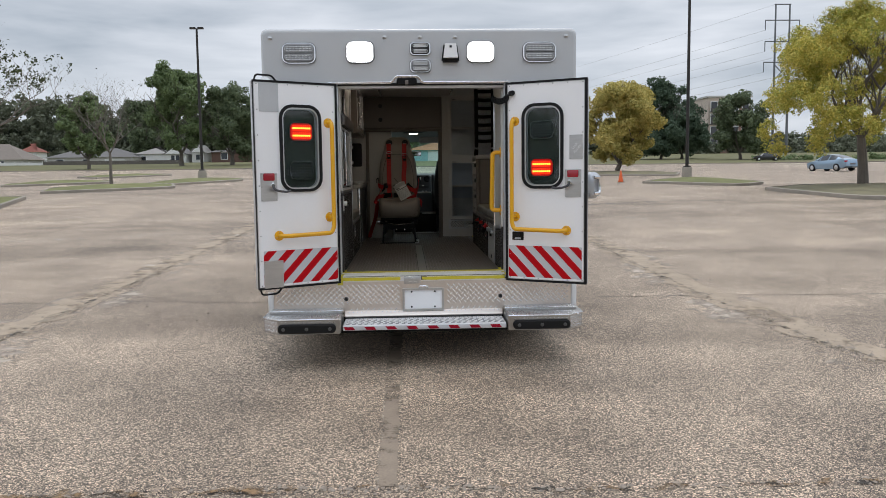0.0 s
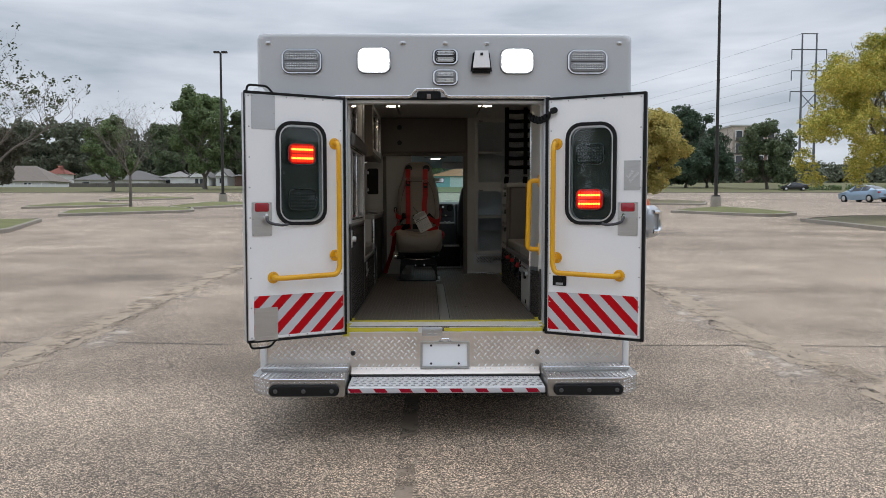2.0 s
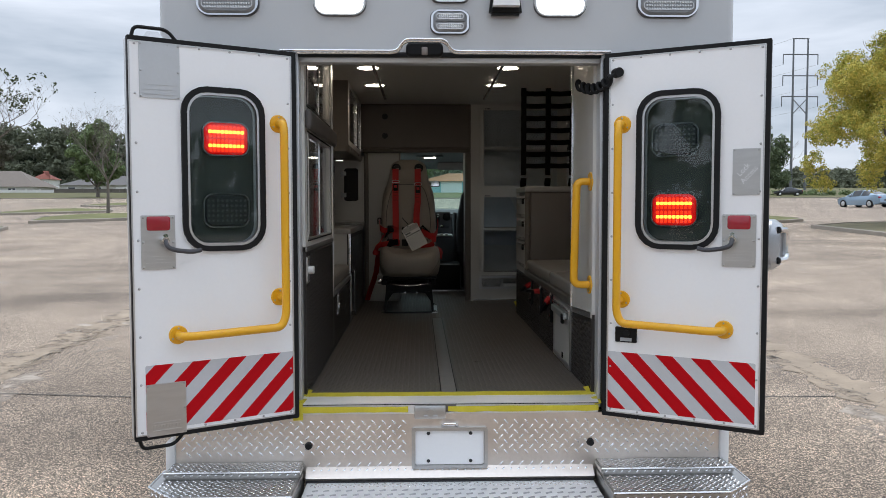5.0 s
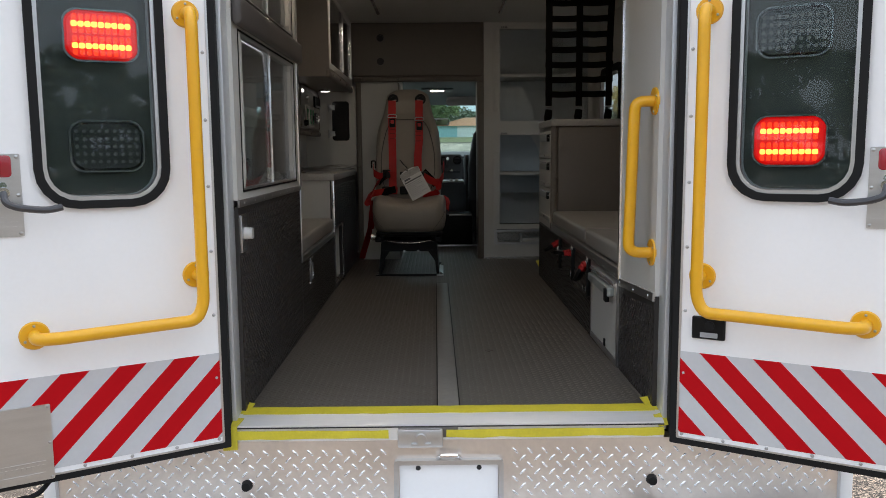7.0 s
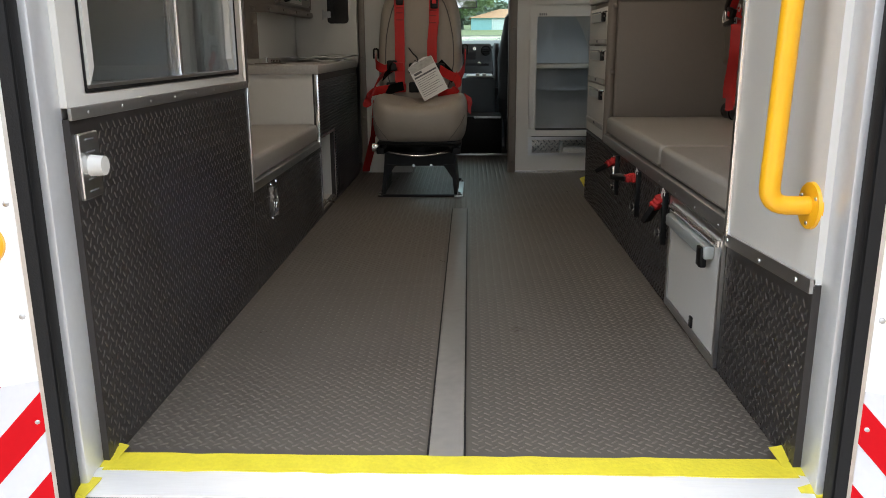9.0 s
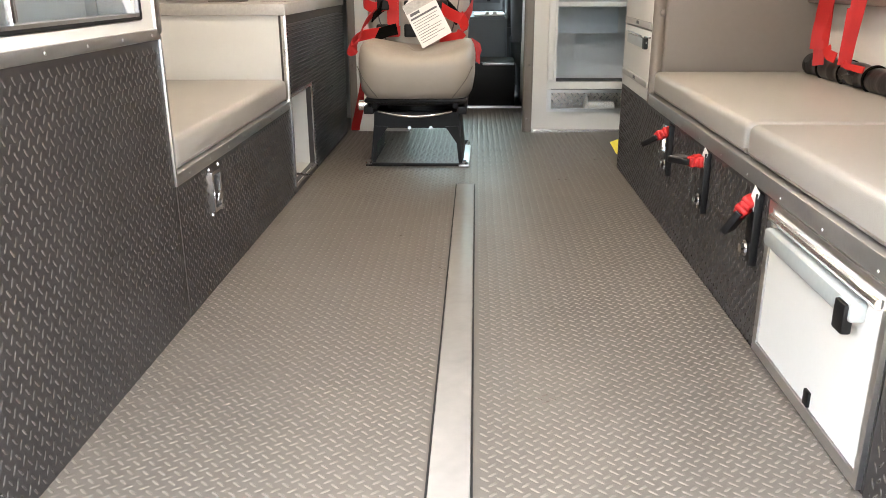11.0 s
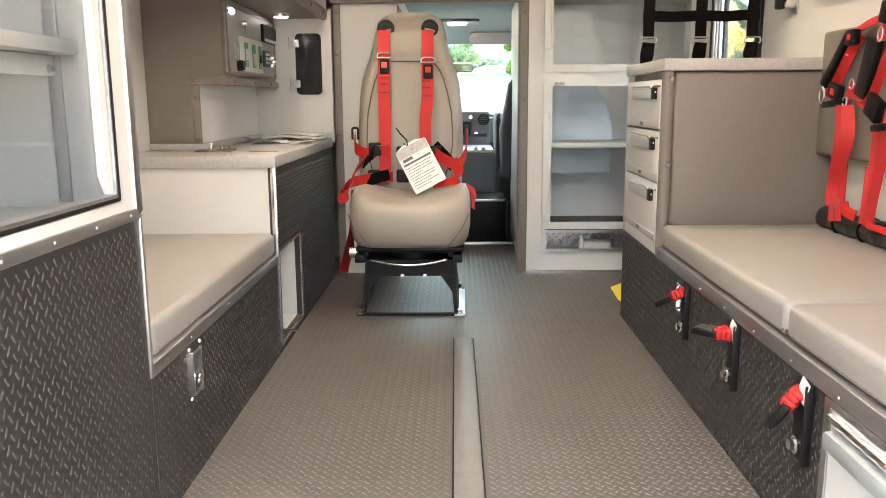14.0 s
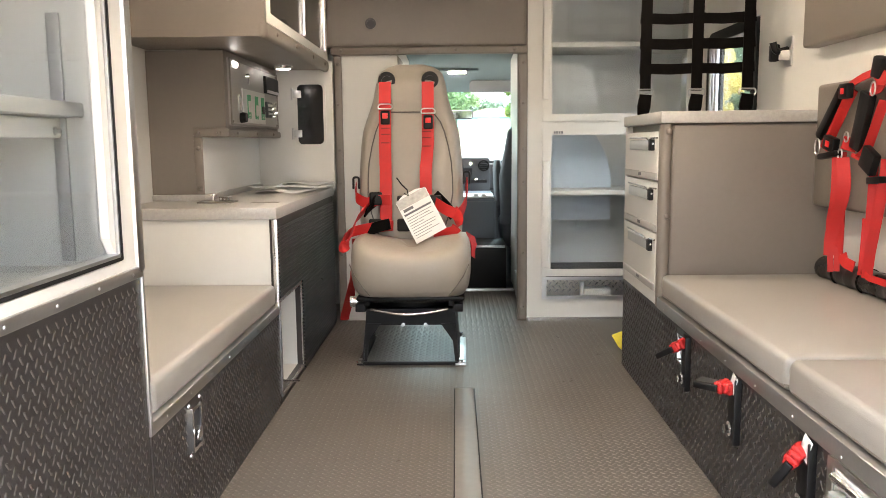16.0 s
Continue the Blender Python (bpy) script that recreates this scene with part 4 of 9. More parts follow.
    # rod guides above and below
    for v, d in (((z1 + 0.004, 1), (z0 - 0.004, -1)) if s > 0 else ()):
        b = B()
        tube(b, bend([f(w_door - 0.02, v, -0.02), f(w_door - 0.03, v + d * 0.04, -0.02), f(w_door - 0.15, v + d * 0.04, -0.02), f(w_door - 0.185, v, -0.02)], 0.025), 0.007, 8)
        put("rod_guide", b, BLACK_ME, door)
        b = B()
        prism(b, [(w_door - 0.14, v), (w_door - 0.06, v), (w_door - 0.075, v + d * 0.024), (w_door - 0.115, v + d * 0.026)], 1, -0.034, -0.006)
        put("rod_end", b, CHROME, door)
    return door


def clip_rect(poly, u0, u1, v0, v1):
    """A polygon cut to a rectangle."""
    for ax, lim, sg in ((0, u0, 1), (0, u1, -1), (1, v0, 1), (1, v1, -1)):
        out = []
        for p, q in zip(poly, poly[1:] + poly[:1]):
            a, b = (p[ax] - lim) * sg, (q[ax] - lim) * sg
            if a >= 0:
                out.append(p)
            if a * b < 0:
                k = a / (a - b)
                out.append((p[0] + (q[0] - p[0]) * k, p[1] + (q[1] - p[1]) * k))
        poly = out
    return poly


rear_door(-0.525, radians(180 + 30.4), 1, 0.655)
rear_door(0.781, radians(-30.4), -1, 0.638)
# coiled cable to the right door
bm = B()
pts = []
for i in range(90):
    k = i / 89
    p = Vector((0.69, 6.34, 2.2)).lerp(Vector((0.79, 6.13, 2.19)), k) + Vector((0, 0, -0.03 * math.sin(k * math.pi)))
    a = k * math.pi * 13
    pts.append(p + Vector((0.012 * math.cos(a), 0.0, 0.018 * math.sin(a))))
tube(bm, pts + [Vector((0.815, 6.12, 2.217))], 0.008, 7)
disc(bm, (0.812, 6.15, 2.217), (0.3, -0.9, 0), 0.02, 0.035, 12)
part("coiled_cable", bm, BLACK, amb, "black coiled cable")

# ---- the patient cabin: shell ----
def struct(name, bm, material, label="", category="", deg=35):
    return solid(name, bm, material, label, category, kind="structure", deg=deg)


bm = B()
box(bm, IN_L, IN_R, Y0 + 0.1, YF + 0.75, 0.78, ZF)
floor = struct("floor", bm, FLOOR_V, "charcoal rubber tread floor of the cabin", "floor")
bm = B()
box(bm, 0.091, 0.157, Y0 + 0.085, 8.659, ZF - 0.002, ZF + 0.0045, 0.002)
for x in (0.089, 0.159):
    seam = B()
    box(seam, x - 0.002, x + 0.002, Y0 + 0.115, 8.662, ZF - 0.002, ZF + 0.0022)
    solid("strip_seam", seam, BLACK, "dark seam beside the floor strip", "floor seam", kind="structure")
strip = solid("floor_strip", bm, STRIP_V, "grey smooth strip along the cabin floor", "floor strip", kind="structure")
bm = B()
box(bm, IN_L - 0.025, IN_L, Y0 + 0.06, YF - 0.04, ZF, ZC)
struct("wall_left", bm, WHITE_IN, "white laminate side wall", "wall")
bm = B()
# right wall with the side door's opening
SD0, SD1, SDZ0, SDZ1 = 9.1, 9.72, 1.55, 2.2
box(bm, IN_R, IN_R + 0.028, Y0 + 0.06, SD0, ZF, ZC)
box(bm, IN_R, IN_R + 0.028, SD1, YF - 0.04, ZF, ZC)
box(bm, IN_R, IN_R + 0.028, SD0, SD1, ZF, SDZ0)
box(bm, IN_R, IN_R + 0.028, SD0, SD1, SDZ1, ZC)
struct("wall_right", bm, WHITE_IN, "white laminate side wall with a side window", "wall")
bm = B()
box(bm, IN_L - 0.02, IN_R + 0.02, Y0 + 0.06, YF - 0.04, ZC, ZC + 0.04)
struct("ceiling", bm, WHITE_IN, "white cabin ceiling", "ceiling")
bm = B()
box(bm, JL - 0.02, JR + 0.02, Y0 + 0.065, Y0 + 0.1, JT + 0.02, ZC)
struct("header_rear", bm, WHITE_IN, "white panel above the rear opening", "wall")

SETTLE[0] = to_front
BKL = -0.516
# bulkhead: white panel behind the seat, padded head, posts, and the passage
bm = B()
box(bm, BKL, -0.21, YB, YB + 0.035, ZF, 2.135)
box(bm, IN_L, BKL - 0.001, YB - 0.06, YB - 0.03, 1.49, 2.1)
struct("wall_front", bm, WHITE_IN, "white panel behind the attendant seat", "wall")
bm = B()
box(bm, IN_L, 0.405, YB - 0.03, YB + 0.03, 2.165, ZC, 0.02, 3)
hp = thing("padded_header", (-0.3, YB, 2.13), "taupe vinyl padded header above the passage", "wall padding", kind="structure")
part("pad", bm, TAUPE, hp)
bm = B()
box(bm, BKL - 0.01, 0.41, YB - 0.035, YB - 0.002, 2.13, 2.168, 0.01)
part("trim_strip", bm, TAUPE, hp)
bm = B()
for x in (-0.475, -0.205, 0.07, 0.35):
    rivet(bm, (x, YB - 0.035, 2.149), (0, -1, 0), 0.009)
pieces("strip_bolt", bm, BOLT_T, hp)
for z in (2.275, 2.44):
    bm = B()
    ring(bm, [(-0.332 + 0.026 * math.cos(a * math.pi / 10), z + 0.026 * math.sin(a * math.pi / 10)) for a in range(20)], [(-0.332 + 0.018 * math.cos(a * math.pi / 10), z + 0.018 * math.sin(a * math.pi / 10)) for a in range(20)], at_y(YB - 0.03), 0, 0.006)
    gm = part("grommet", bm, mat("dark_grommet_ring", (0.02, 0.018, 0.017), 0.35), hp)
    bm = B()
    disc(bm, (-0.332, YB - 0.031, z), (0, -1, 0), 0.018, 0.003, 18)
    part("socket", bm, DARK_IN, gm)
for x0, x1, nm in ((BKL, -0.478, "a"), (0.372, 0.413, "b")):
    t = thing("corner_guard", ((x0 + x1) / 2, YB, ZF), "taupe vinyl corner guard with bolts", "corner trim", group="corner guards", kind="structure")
    bm = B()
    box(bm, x0, x1, YB - 0.016, YB - 0.001, ZF, 2.128 if nm == "a" else ZC, 0.006)
    if nm == "b":
        box(bm, x0 - 0.006, x0 + 0.006, YB - 0.01, YB + 0.05, ZF, ZC, 0.004)
    part("guard", bm, TAUPE, t)
    bm = B()
    for z in (0.9, 1.17, 1.52, 1.68, 1.9, 2.09, 2.3):
        if nm == "b" or z < 2.12:
            rivet(bm, ((x0 + x1) / 2, YB - 0.016, z), (0, -1, 0), 0.008)
    pieces("guard_bolt", bm, BOLT_T, t)
bm = B()
box(bm, -0.235, -0.207, YB + 0.001, YB + 0.30, ZF, 2.13, 0.003)
struct("passage_frame", bm, TAUPE, "taupe frame of the passage to the cab", "door frame")



SETTLE[0] = to_left
# ---- left side: rear cabinet wall with sliders ----
CB0, CB1 = 6.285, 7.372
cab = thing("slider_cabinet", (-0.77, 6.85, ZF), "white wall cabinet with clear sliding doors over a black tread panel", "cabinet")
bm = B()
box(bm, IN_L, XL, CB0, CB1, ZF, 1.468)
part("lower_body", bm, WALL_V, cab, "black tread vinyl")
# two open shelves fronts
bm = B()
WZ0, WZ1, UZ0, UZ1 = 1.507, 2.0, 2.1, 2.46
box(bm, IN_L, XL - 0.018, CB0 + 0.002, CB0 + 0.014, 1.49, ZC)
box(bm, IN_L, XL - 0.018, CB1 - 0.012, CB1 - 0.001, 1.49, ZC)
box(bm, IN_L, IN_L + 0.01, CB0, CB1, 1.468, ZC)
for z in (1.468, 2.035):
    box(bm, IN_L, XL - 0.02, CB0, CB1, z, z + 0.02)
part("carcass", bm, WHITE_IN, cab)
bm = B()
f = at_x(XL - 0.016)
outer = rr(CB0, CB1, 1.468, ZC - 0.001, 0.002)
for z0, z1, q0, q1 in ((1.487, 2.045, WZ0 + 0.004, WZ1), (2.045, ZC, UZ0, UZ1)):
    ring(bm, rr(CB0, CB1, z0, z1, 0.002), rr(6.352, 7.3, q0, q1, 0.004), f, 0, 0.016)
part("face_frame", bm, WHITE_IN, cab)
bm = B()
box(bm, XL - 0.002, XL + 0.006, CB0, CB1, 1.466, 1.488, 0.003)
trim = part("trim_strip", bm, mat("dull_edge_trim", (0.3, 0.29, 0.275), 0.4, 0.8, var=0.1), cab)
bm = B()
for i in range(8):
    rivet(bm, (XL + 0.006, CB0 + 0.06 + i * 0.14, 1.477), (1, 0, 0), 0.0032)
pieces("strip_screw", bm, STEEL, trim)
bm = B()
box(bm, XL + 0.0, XL + 0.03, CB0, CB1, 2.0, 2.085, 0.022, 4)
part("padded_rail", bm, mat("dark_padded_vinyl", (0.09, 0.08, 0.075), 0.5, var=0.1, bump=0.2), cab)
bm = B()
for z0, z1 in ((WZ0, WZ1), (UZ0, UZ1)):
    ring(bm, rr(6.352, 7.3, z0, z1, 0.004), rr(6.364, 7.288, z0 + 0.014, z1 - 0.012, 0.004), at_x(XL - 0.03), 0, 0.03)
pieces("slider_track", bm, SATIN, cab)
bm = B()
for z0, z1 in ((WZ0, WZ1), (UZ0, UZ1)):
    ring(bm, rr(6.354, 7.298, z0 + 0.002, z1 - 0.002, 0.004), rr(6.360, 7.292, z0 + 0.008, z1 - 0.008, 0.004), at_x(XL - 0.004), 0, 0.006)
pieces("gasket", bm, BLACK, cab)
for z0, z1 in ((WZ0 + 0.014, WZ1 - 0.012), (UZ0 + 0.014, UZ1 - 0.012)):
    for y0, y1, dx, edge in ((6.368, 6.862, -0.012, 6.368), (6.832, 7.286, -0.022, 7.286)):
        bm = B()
        box(bm, XL + dx - 0.002, XL + dx + 0.002, y0, y1, z0, z1)
        sl = part("slider", bm, PLEXI, cab, "clear acrylic sliding door")
        sl.visible_shadow = False
        bm = B()
        e = 1 if edge == y0 else -1
        prism(bm, [(edge, z0), (edge + e * 0.022, z0 + 0.03), (edge + e * 0.022, z1 - 0.03), (edge, z1)], 0, XL + dx, XL + dx + 0.016)
        part("slider_pull", bm, WHITE_IN, sl)
        bm = B()
        me_ = y1 if edge == y0 else y0
        box(bm, XL + dx - 0.004, XL + dx + 0.006, me_ - 0.008, me_ + 0.008, z0, z1, 0.002)
        part("slider_edge", bm, BRIGHT, sl)
bm = B()
box(bm, IN_L + 0.01, -0.575, 6.36, 7.35, 1.764, 1.79, 0.004)
sh = part("shelf", bm, WHITE_IN, cab)
bm = B()
box(bm, -0.627, -0.612, 6.36, 7.335, 1.727, 1.763, 0.004)
part("shelf_apron", bm, WHITE_IN, sh)
bm = B()
rivet(bm, (-0.612, 7.31, 1.739), (1, 0, 0), 0.008)
disc(bm, (-0.612, 7.31, 1.739), (1, 0, 0), 0.004, 0.012, 8)
part("apron_screw", bm, STEEL, sh)
bm = B()
box(bm, -0.636, -0.612, 7.35, 7.358, 1.5, 1.95, 0.002)
part("shelf_standard", bm, mat("grey_standard", (0.42, 0.41, 0.4), 0.4, 0.5), sh)
bm = B()
for y in (6.66, 7.06):
    box(bm, -0.86, -0.84, y - 0.012, y + 0.012, 1.49, 2.03)
    disc(bm, (-0.85, y, 1.72), (1, 0, 0), 0.008, 0.02, 8)
pieces("shelf_post", bm, SATIN, sh)
bm = B()
for z in (WZ1 + 0.018, UZ1 + 0.03):
    box(bm, XL - 0.09, XL - 0.07, 6.42, 7.26, z, z + 0.012)
pieces("strip_light", bm, STRIP_L, cab, "lit white strip light inside the cabinet")
# rotary outlet plate
bm = B()
slab(bm, rr(6.298, 6.372, 1.328, 1.443, 0.004), at_x(XL), 0, 0.006, 0.002)
op = part("outlet_plate", bm, SATIN, cab, "satin wall plate with a white rotary knob")
bm = B()
disc(bm, (XL + 0.006, 6.335, 1.385), (1, 0, 0), 0.019, 0.024, 18, 0.017)
part("knob", bm, WHITE_IN, op)
bm = B()
for v in (1.34, 1.362, 1.408, 1.43):
    box(bm, XL + 0.006, XL + 0.007, 6.32, 6.35, v, v + 0.003)
pieces("plate_mark", bm, INK, op)
bm = B()
box(bm, XL - 0.002, XL + 0.005, CB1 - 0.004, CB1 + 0.006, 1.15, 1.475, 0.002)
box(bm, XL - 0.012, XL + 0.008, CB1 - 0.02, CB1 + 0.012, 1.475, ZC, 0.008)
part("corner_trim", bm, SATIN, cab)

# rear seat box between the cabinets
LB0, LB1 = 7.378, 8.499
seatbox = thing("side_seat_box", (-0.77, 7.93, ZF), "black tread-clad seat box with a steel latch", "seat box")
bm = B()
box(bm, IN_L, XL, LB0, LB1, ZF, 1.15)
part("box_body", bm, WALL_V, seatbox)
bm = B()
box(bm, XL - 0.025, XL + 0.004, LB0, LB1, 1.148, 1.176, 0.003)
tr = part("edge_trim", bm, SATIN, seatbox)
bm = B()
for i in range(7):
    rivet(bm, (XL + 0.004, LB0 + 0.08 + i * 0.15, 1.162), (1, 0, 0), 0.003)
pieces("trim_screw", bm, STEEL, tr)
bm = B()
ring(bm, rr(7.598, 7.662, 1.025, 1.128, 0.004), rr(7.606, 7.654, 1.034, 1.119, 0.003), at_x(XL), 0, 0.007)
lt = part("slam_latch", bm, CHROME, seatbox, "polished steel slam latch")
bm = B()
slab(bm, rr(7.607, 7.653, 1.035, 1.118, 0.003), at_x(XL), 0.0, 0.002)
part("latch_cup", bm, DARK_IN, lt)
bm = B()
disc(bm, (XL + 0.002, 7.63, 1.065), (1, 0, 0), 0.013, 0.012, 12)
box(bm, XL + 0.006, XL + 0.012, 7.615, 7.65, 1.05, 1.06, 0.002)
for y, z in ((7.595, 1.02), (7.668, 1.02), (7.595, 1.135), (7.668, 1.135)):
    rivet(bm, (XL, y, z), (1, 0, 0), 0.006)
pieces("latch_paddle", bm, CHROME, lt)


def cushion(x0, x1, y0, y1, z0, z1, label, r=0.017):
    b = B()
    box(b, x0, x1, y0, y1, z0, z1, r, 4)
    t = thing("seat_cushion", ((x0 + x1) / 2, (y0 + y1) / 2, z0), label, "cushion", group="bench cushions")
    part("cushion_cover", b, CUSH, t)
    b = B()
    for zz in (z0 + 0.012,):
        tube(b, bend([(x0 + 0.004, y0 + 0.004, zz), (x1 - 0.004, y0 + 0.004, zz), (x1 - 0.004, y1 - 0.004, zz), (x0 + 0.004, y1 - 0.004, zz), (x0 + 0.004, y0 + 0.004, zz)], 0.02, 4), 0.004, 6)
    part("welt", b, TAUPE, t)
    return t


cushion(IN_L + 0.005, XL - 0.004, LB0 + 0.035, LB1 - 0.004, 1.176, 1.252, "beige vinyl seat cushion on the side seat box")

# worktop cabinet
WB0, WB1 = 8.505, 9.74
wc = thing("worktop_cabinet", (-0.77, 9.1, ZF), "cabinet with a ribbed black roll front and an open low niche", "cabinet")
bm = B()
box(bm, IN_L, XL - 0.02, WB0, WB0 + 0.02, ZF, 1.467)
part("end_panel", bm, WHITE_IN, wc, "white end panel")
bm = B()
N0, N1, NZ0, NZ1 = 8.528, 8.885, 0.868, 1.183
ring(bm, [(WB0, ZF), (WB1, ZF), (WB1, 1.467), (WB0, 1.467)], [(N0, NZ0), (N1, NZ0), (N1, NZ1), (N0, NZ1)], at_x(XL - 0.02), 0, 0.02)
part("front_panel", bm, WALL_V, wc)
bm = B()
z = 0.85
while z < 1.44:
    if z > 1.19:
        tube(bm, [(XL + 0.001, WB0 + 0.02, z), (XL + 0.001, WB1 - 0.01, z)], 0.006, 6)
    else:
        tube(bm, [(XL + 0.001, N1 + 0.03, z), (XL + 0.001, WB1 - 0.01, z)], 0.006, 6)
    z += 0.0135
pieces("roll_slat", bm, mat("ribbed_dark_slat", (0.035, 0.04, 0.042), 0.3, var=0.1), wc, "dark ribbed roll front")
bm = B()
box(bm, XL - 0.3, XL - 0.29, N0 - 0.01, N1 + 0.01, NZ0, NZ1)
box(bm, XL - 0.29, XL - 0.02, N0 - 0.012, N0, NZ0, NZ1)
box(bm, XL - 0.29, XL - 0.02, N1, N1 + 0.012, NZ0, NZ1)
box(bm, XL - 0.29, XL - 0.02, N0, N1, NZ0 - 0.012, NZ0)
box(bm, XL - 0.29, XL - 0.02, N0, N1, NZ1, NZ1 + 0.012)
part("niche_lining", bm, WHITE_IN, wc, "white lining")
bm = B()
ring(bm, [(N0 - 0.012, NZ0 - 0.012), (N1 + 0.012, NZ0 - 0.012), (N1 + 0.012, NZ1 + 0.012), (N0 - 0.012, NZ1 + 0.012)], [(N0, NZ0), (N1, NZ0), (N1, NZ1), (N0, NZ1)], at_x(XL), 0, 0.004)
tube(bm, [(XL - 0.02, 8.54, 0.905), (XL + 0.03, 8.65, 0.872)], 0.005, 8)
box(bm, XL - 0.012, XL + 0.006, WB0 - 0.006, WB0 + 0.008, 1.16, 1.467, 0.002)
part("niche_trim", bm, BRIGHT, wc)
bm = B()
box(bm, IN_L, XL + 0.008, WB0 - 0.012, WB1, 1.467, 1.506, 0.003, 2)
box(bm, IN_L, -0.852, 8.83, WB1, 1.506, 1.53, 0.004)
solid("worktop", bm, COUNTER, "pale speckled solid-surface worktop", "worktop")
bm = B()
box(bm, IN_L, -0.862, 8.86, WB1 - 0.02, 1.53, 2.06)
struct("wall_inset", bm, WHITE_IN, "white splash wall behind the worktop", "wall")
# papers and a hinge plate on the worktop
for k, (x, y, a, n) in enumerate(((-0.66, 9.36, 12, 0), (-0.62, 9.52, -20, 1), (-0.7, 9.46, 40, 2), (-0.6, 9.6, 8, 3))):
    b = B()
    gridv = [[b.verts.new((-0.13 + 0.02 * i, -0.09 + 0.02 * j, 0.006 + 0.007 * n + 0.006 * math.sin(i * 0.6 + j * 0.35 + n) * math.cos(j * 0.5 - n))) for j in range(10)] for i in range(14)]
    for i in range(13):
        for j in range(9):
            b.faces.new((gridv[i][j], gridv[i + 1][j], gridv[i + 1][j + 1], gridv[i][j + 1]))
    ex = bmesh.ops.extrude_face_region(b, geom=list(b.faces))
    for v in [g for g in ex["geom"] if isinstance(g, bmesh.types.BMVert)]:
        v.co.z += 0.0008
    b.transform(Matrix.Translation((x, y, 1.506)) @ Matrix.Rotation(radians(a), 4, "Z"))
    solid("paper_sheet", b, PAPER, "loose white paper sheet on the worktop", "paper", "loose papers")
bm = B()
box(bm, -0.845, -0.72, 8.71, 8.8, 1.506, 1.512, 0.001)
fb = thing("worktop_catch", (-0.78, 8.75, 1.506), "small steel catch on a dark plate lying on the worktop", "catch")
part("base_plate", bm, BOLT_T, fb)
bm = B()
disc(bm, (-0.8, 8.76, 1.512), (0, 0, 1), 0.006, 0.02, 12)
disc(bm, (-0.8, 8.76, 1.532), (0, 0, 1), 0.013, 0.004, 16)
part("catch_post", bm, CHROME, fb)
bm = B()
box(bm, -0.782, -0.738, 8.765, 8.785, 1.512, 1.526, 0.003)
part("catch_body", bm, BOLT_T, fb)
bm = B()
for k in range(3):
    disc(bm, (-0.774 + k * 0.014, 8.765, 1.519), (0, -1, 0), 0.004, 0.003, 10)
pieces("catch_pin", bm, CHROME, fb)
bm = B()
box(bm, -0.655, -0.555, 8.715, 8.765, 1.504, 1.507, 0.001)
solid("worktop_plate", bm, BOLT_T, "small dull plate let into the worktop", "plate")

# overhead cabinet
oc = thing("overhead_cabinet", (-0.77, 9.13, 2.06), "taupe padded overhead cabinet with white-framed clear doors", "cabinet")
bm = B()
prism(bm, [(IN_L, 2.055), (XL - 0.02, 2.055), (XL - 0.004, 2.075), (XL - 0.004, ZC), (IN_L, ZC)], 1, 8.48, 8.505)
part("end_panel", bm, TAUPE, oc)
bm = B()
box(bm, IN_L, XL - 0.02, 8.505, YB - 0.061, 2.06, 2.08)
box(bm, IN_L, XL - 0.02, 8.505, YB - 0.061, ZC - 0.02, ZC)
part("carcass", bm, TAUPE, oc)
bm = B()
box(bm, XL - 0.03, XL + 0.004, 8.478, YB - 0.061, 2.05, 2.102, 0.014, 3)
lip = part("padded_lip", bm, TAUPE, oc)
bm = B()
for y in (8.62, 8.95, 9.3, 9.6):
    rivet(bm, (XL + 0.004, y, 2.076), (1, 0, 0), 0.008)
pieces("lip_bolt", bm, BOLT_T, lip)
bm = B()
ring(bm, rr(8.505, YB - 0.061, 2.102, ZC - 0.002, 0.004), rr(8.56, YB - 0.10, 2.135, ZC - 0.03, 0.004), at_x(XL - 0.02), 0, 0.018)
part("door_frame", bm, WHITE_IN, oc)
for y0, y1, dx in ((8.565, 9.15, -0.008), (9.11, YB - 0.105, -0.014)):
    bm = B()
    box(bm, XL + dx - 0.002, XL + dx + 0.002, y0, y1, 2.14, ZC - 0.035)
    sl = part("slider", bm, PLEXI, oc, "clear acrylic sliding door")
    sl.visible_shadow = False
    bm = B()
    box(bm, XL + dx, XL + dx + 0.014, y1 - 0.016, y1, 2.14, ZC - 0.035, 0.003)
    part("slider_pull", bm, BRIGHT, sl)
bm = B()
box(bm, IN_L + 0.001, IN_L + 0.012, 8.51, YB - 0.07, 2.08, ZC - 0.02)
part("back_board", bm, WHITE_IN, oc)
# task light under it
tl = thing("task_light", (-0.7, 9.53, 2.05), "small lit round task light under the cabinet", "light")
bm = B()
disc(bm, (-0.69, 9.52, 2.06), (0, 0, -1), 0.042, 0.012, 24, 0.038)
part("bezel", bm, BRIGHT, tl)
bm = B()
disc(bm, (-0.69, 9.52, 2.048), (0, 0, -1), 0.03, 0.003, 20)
part("lens", bm, SPOT_L, tl)

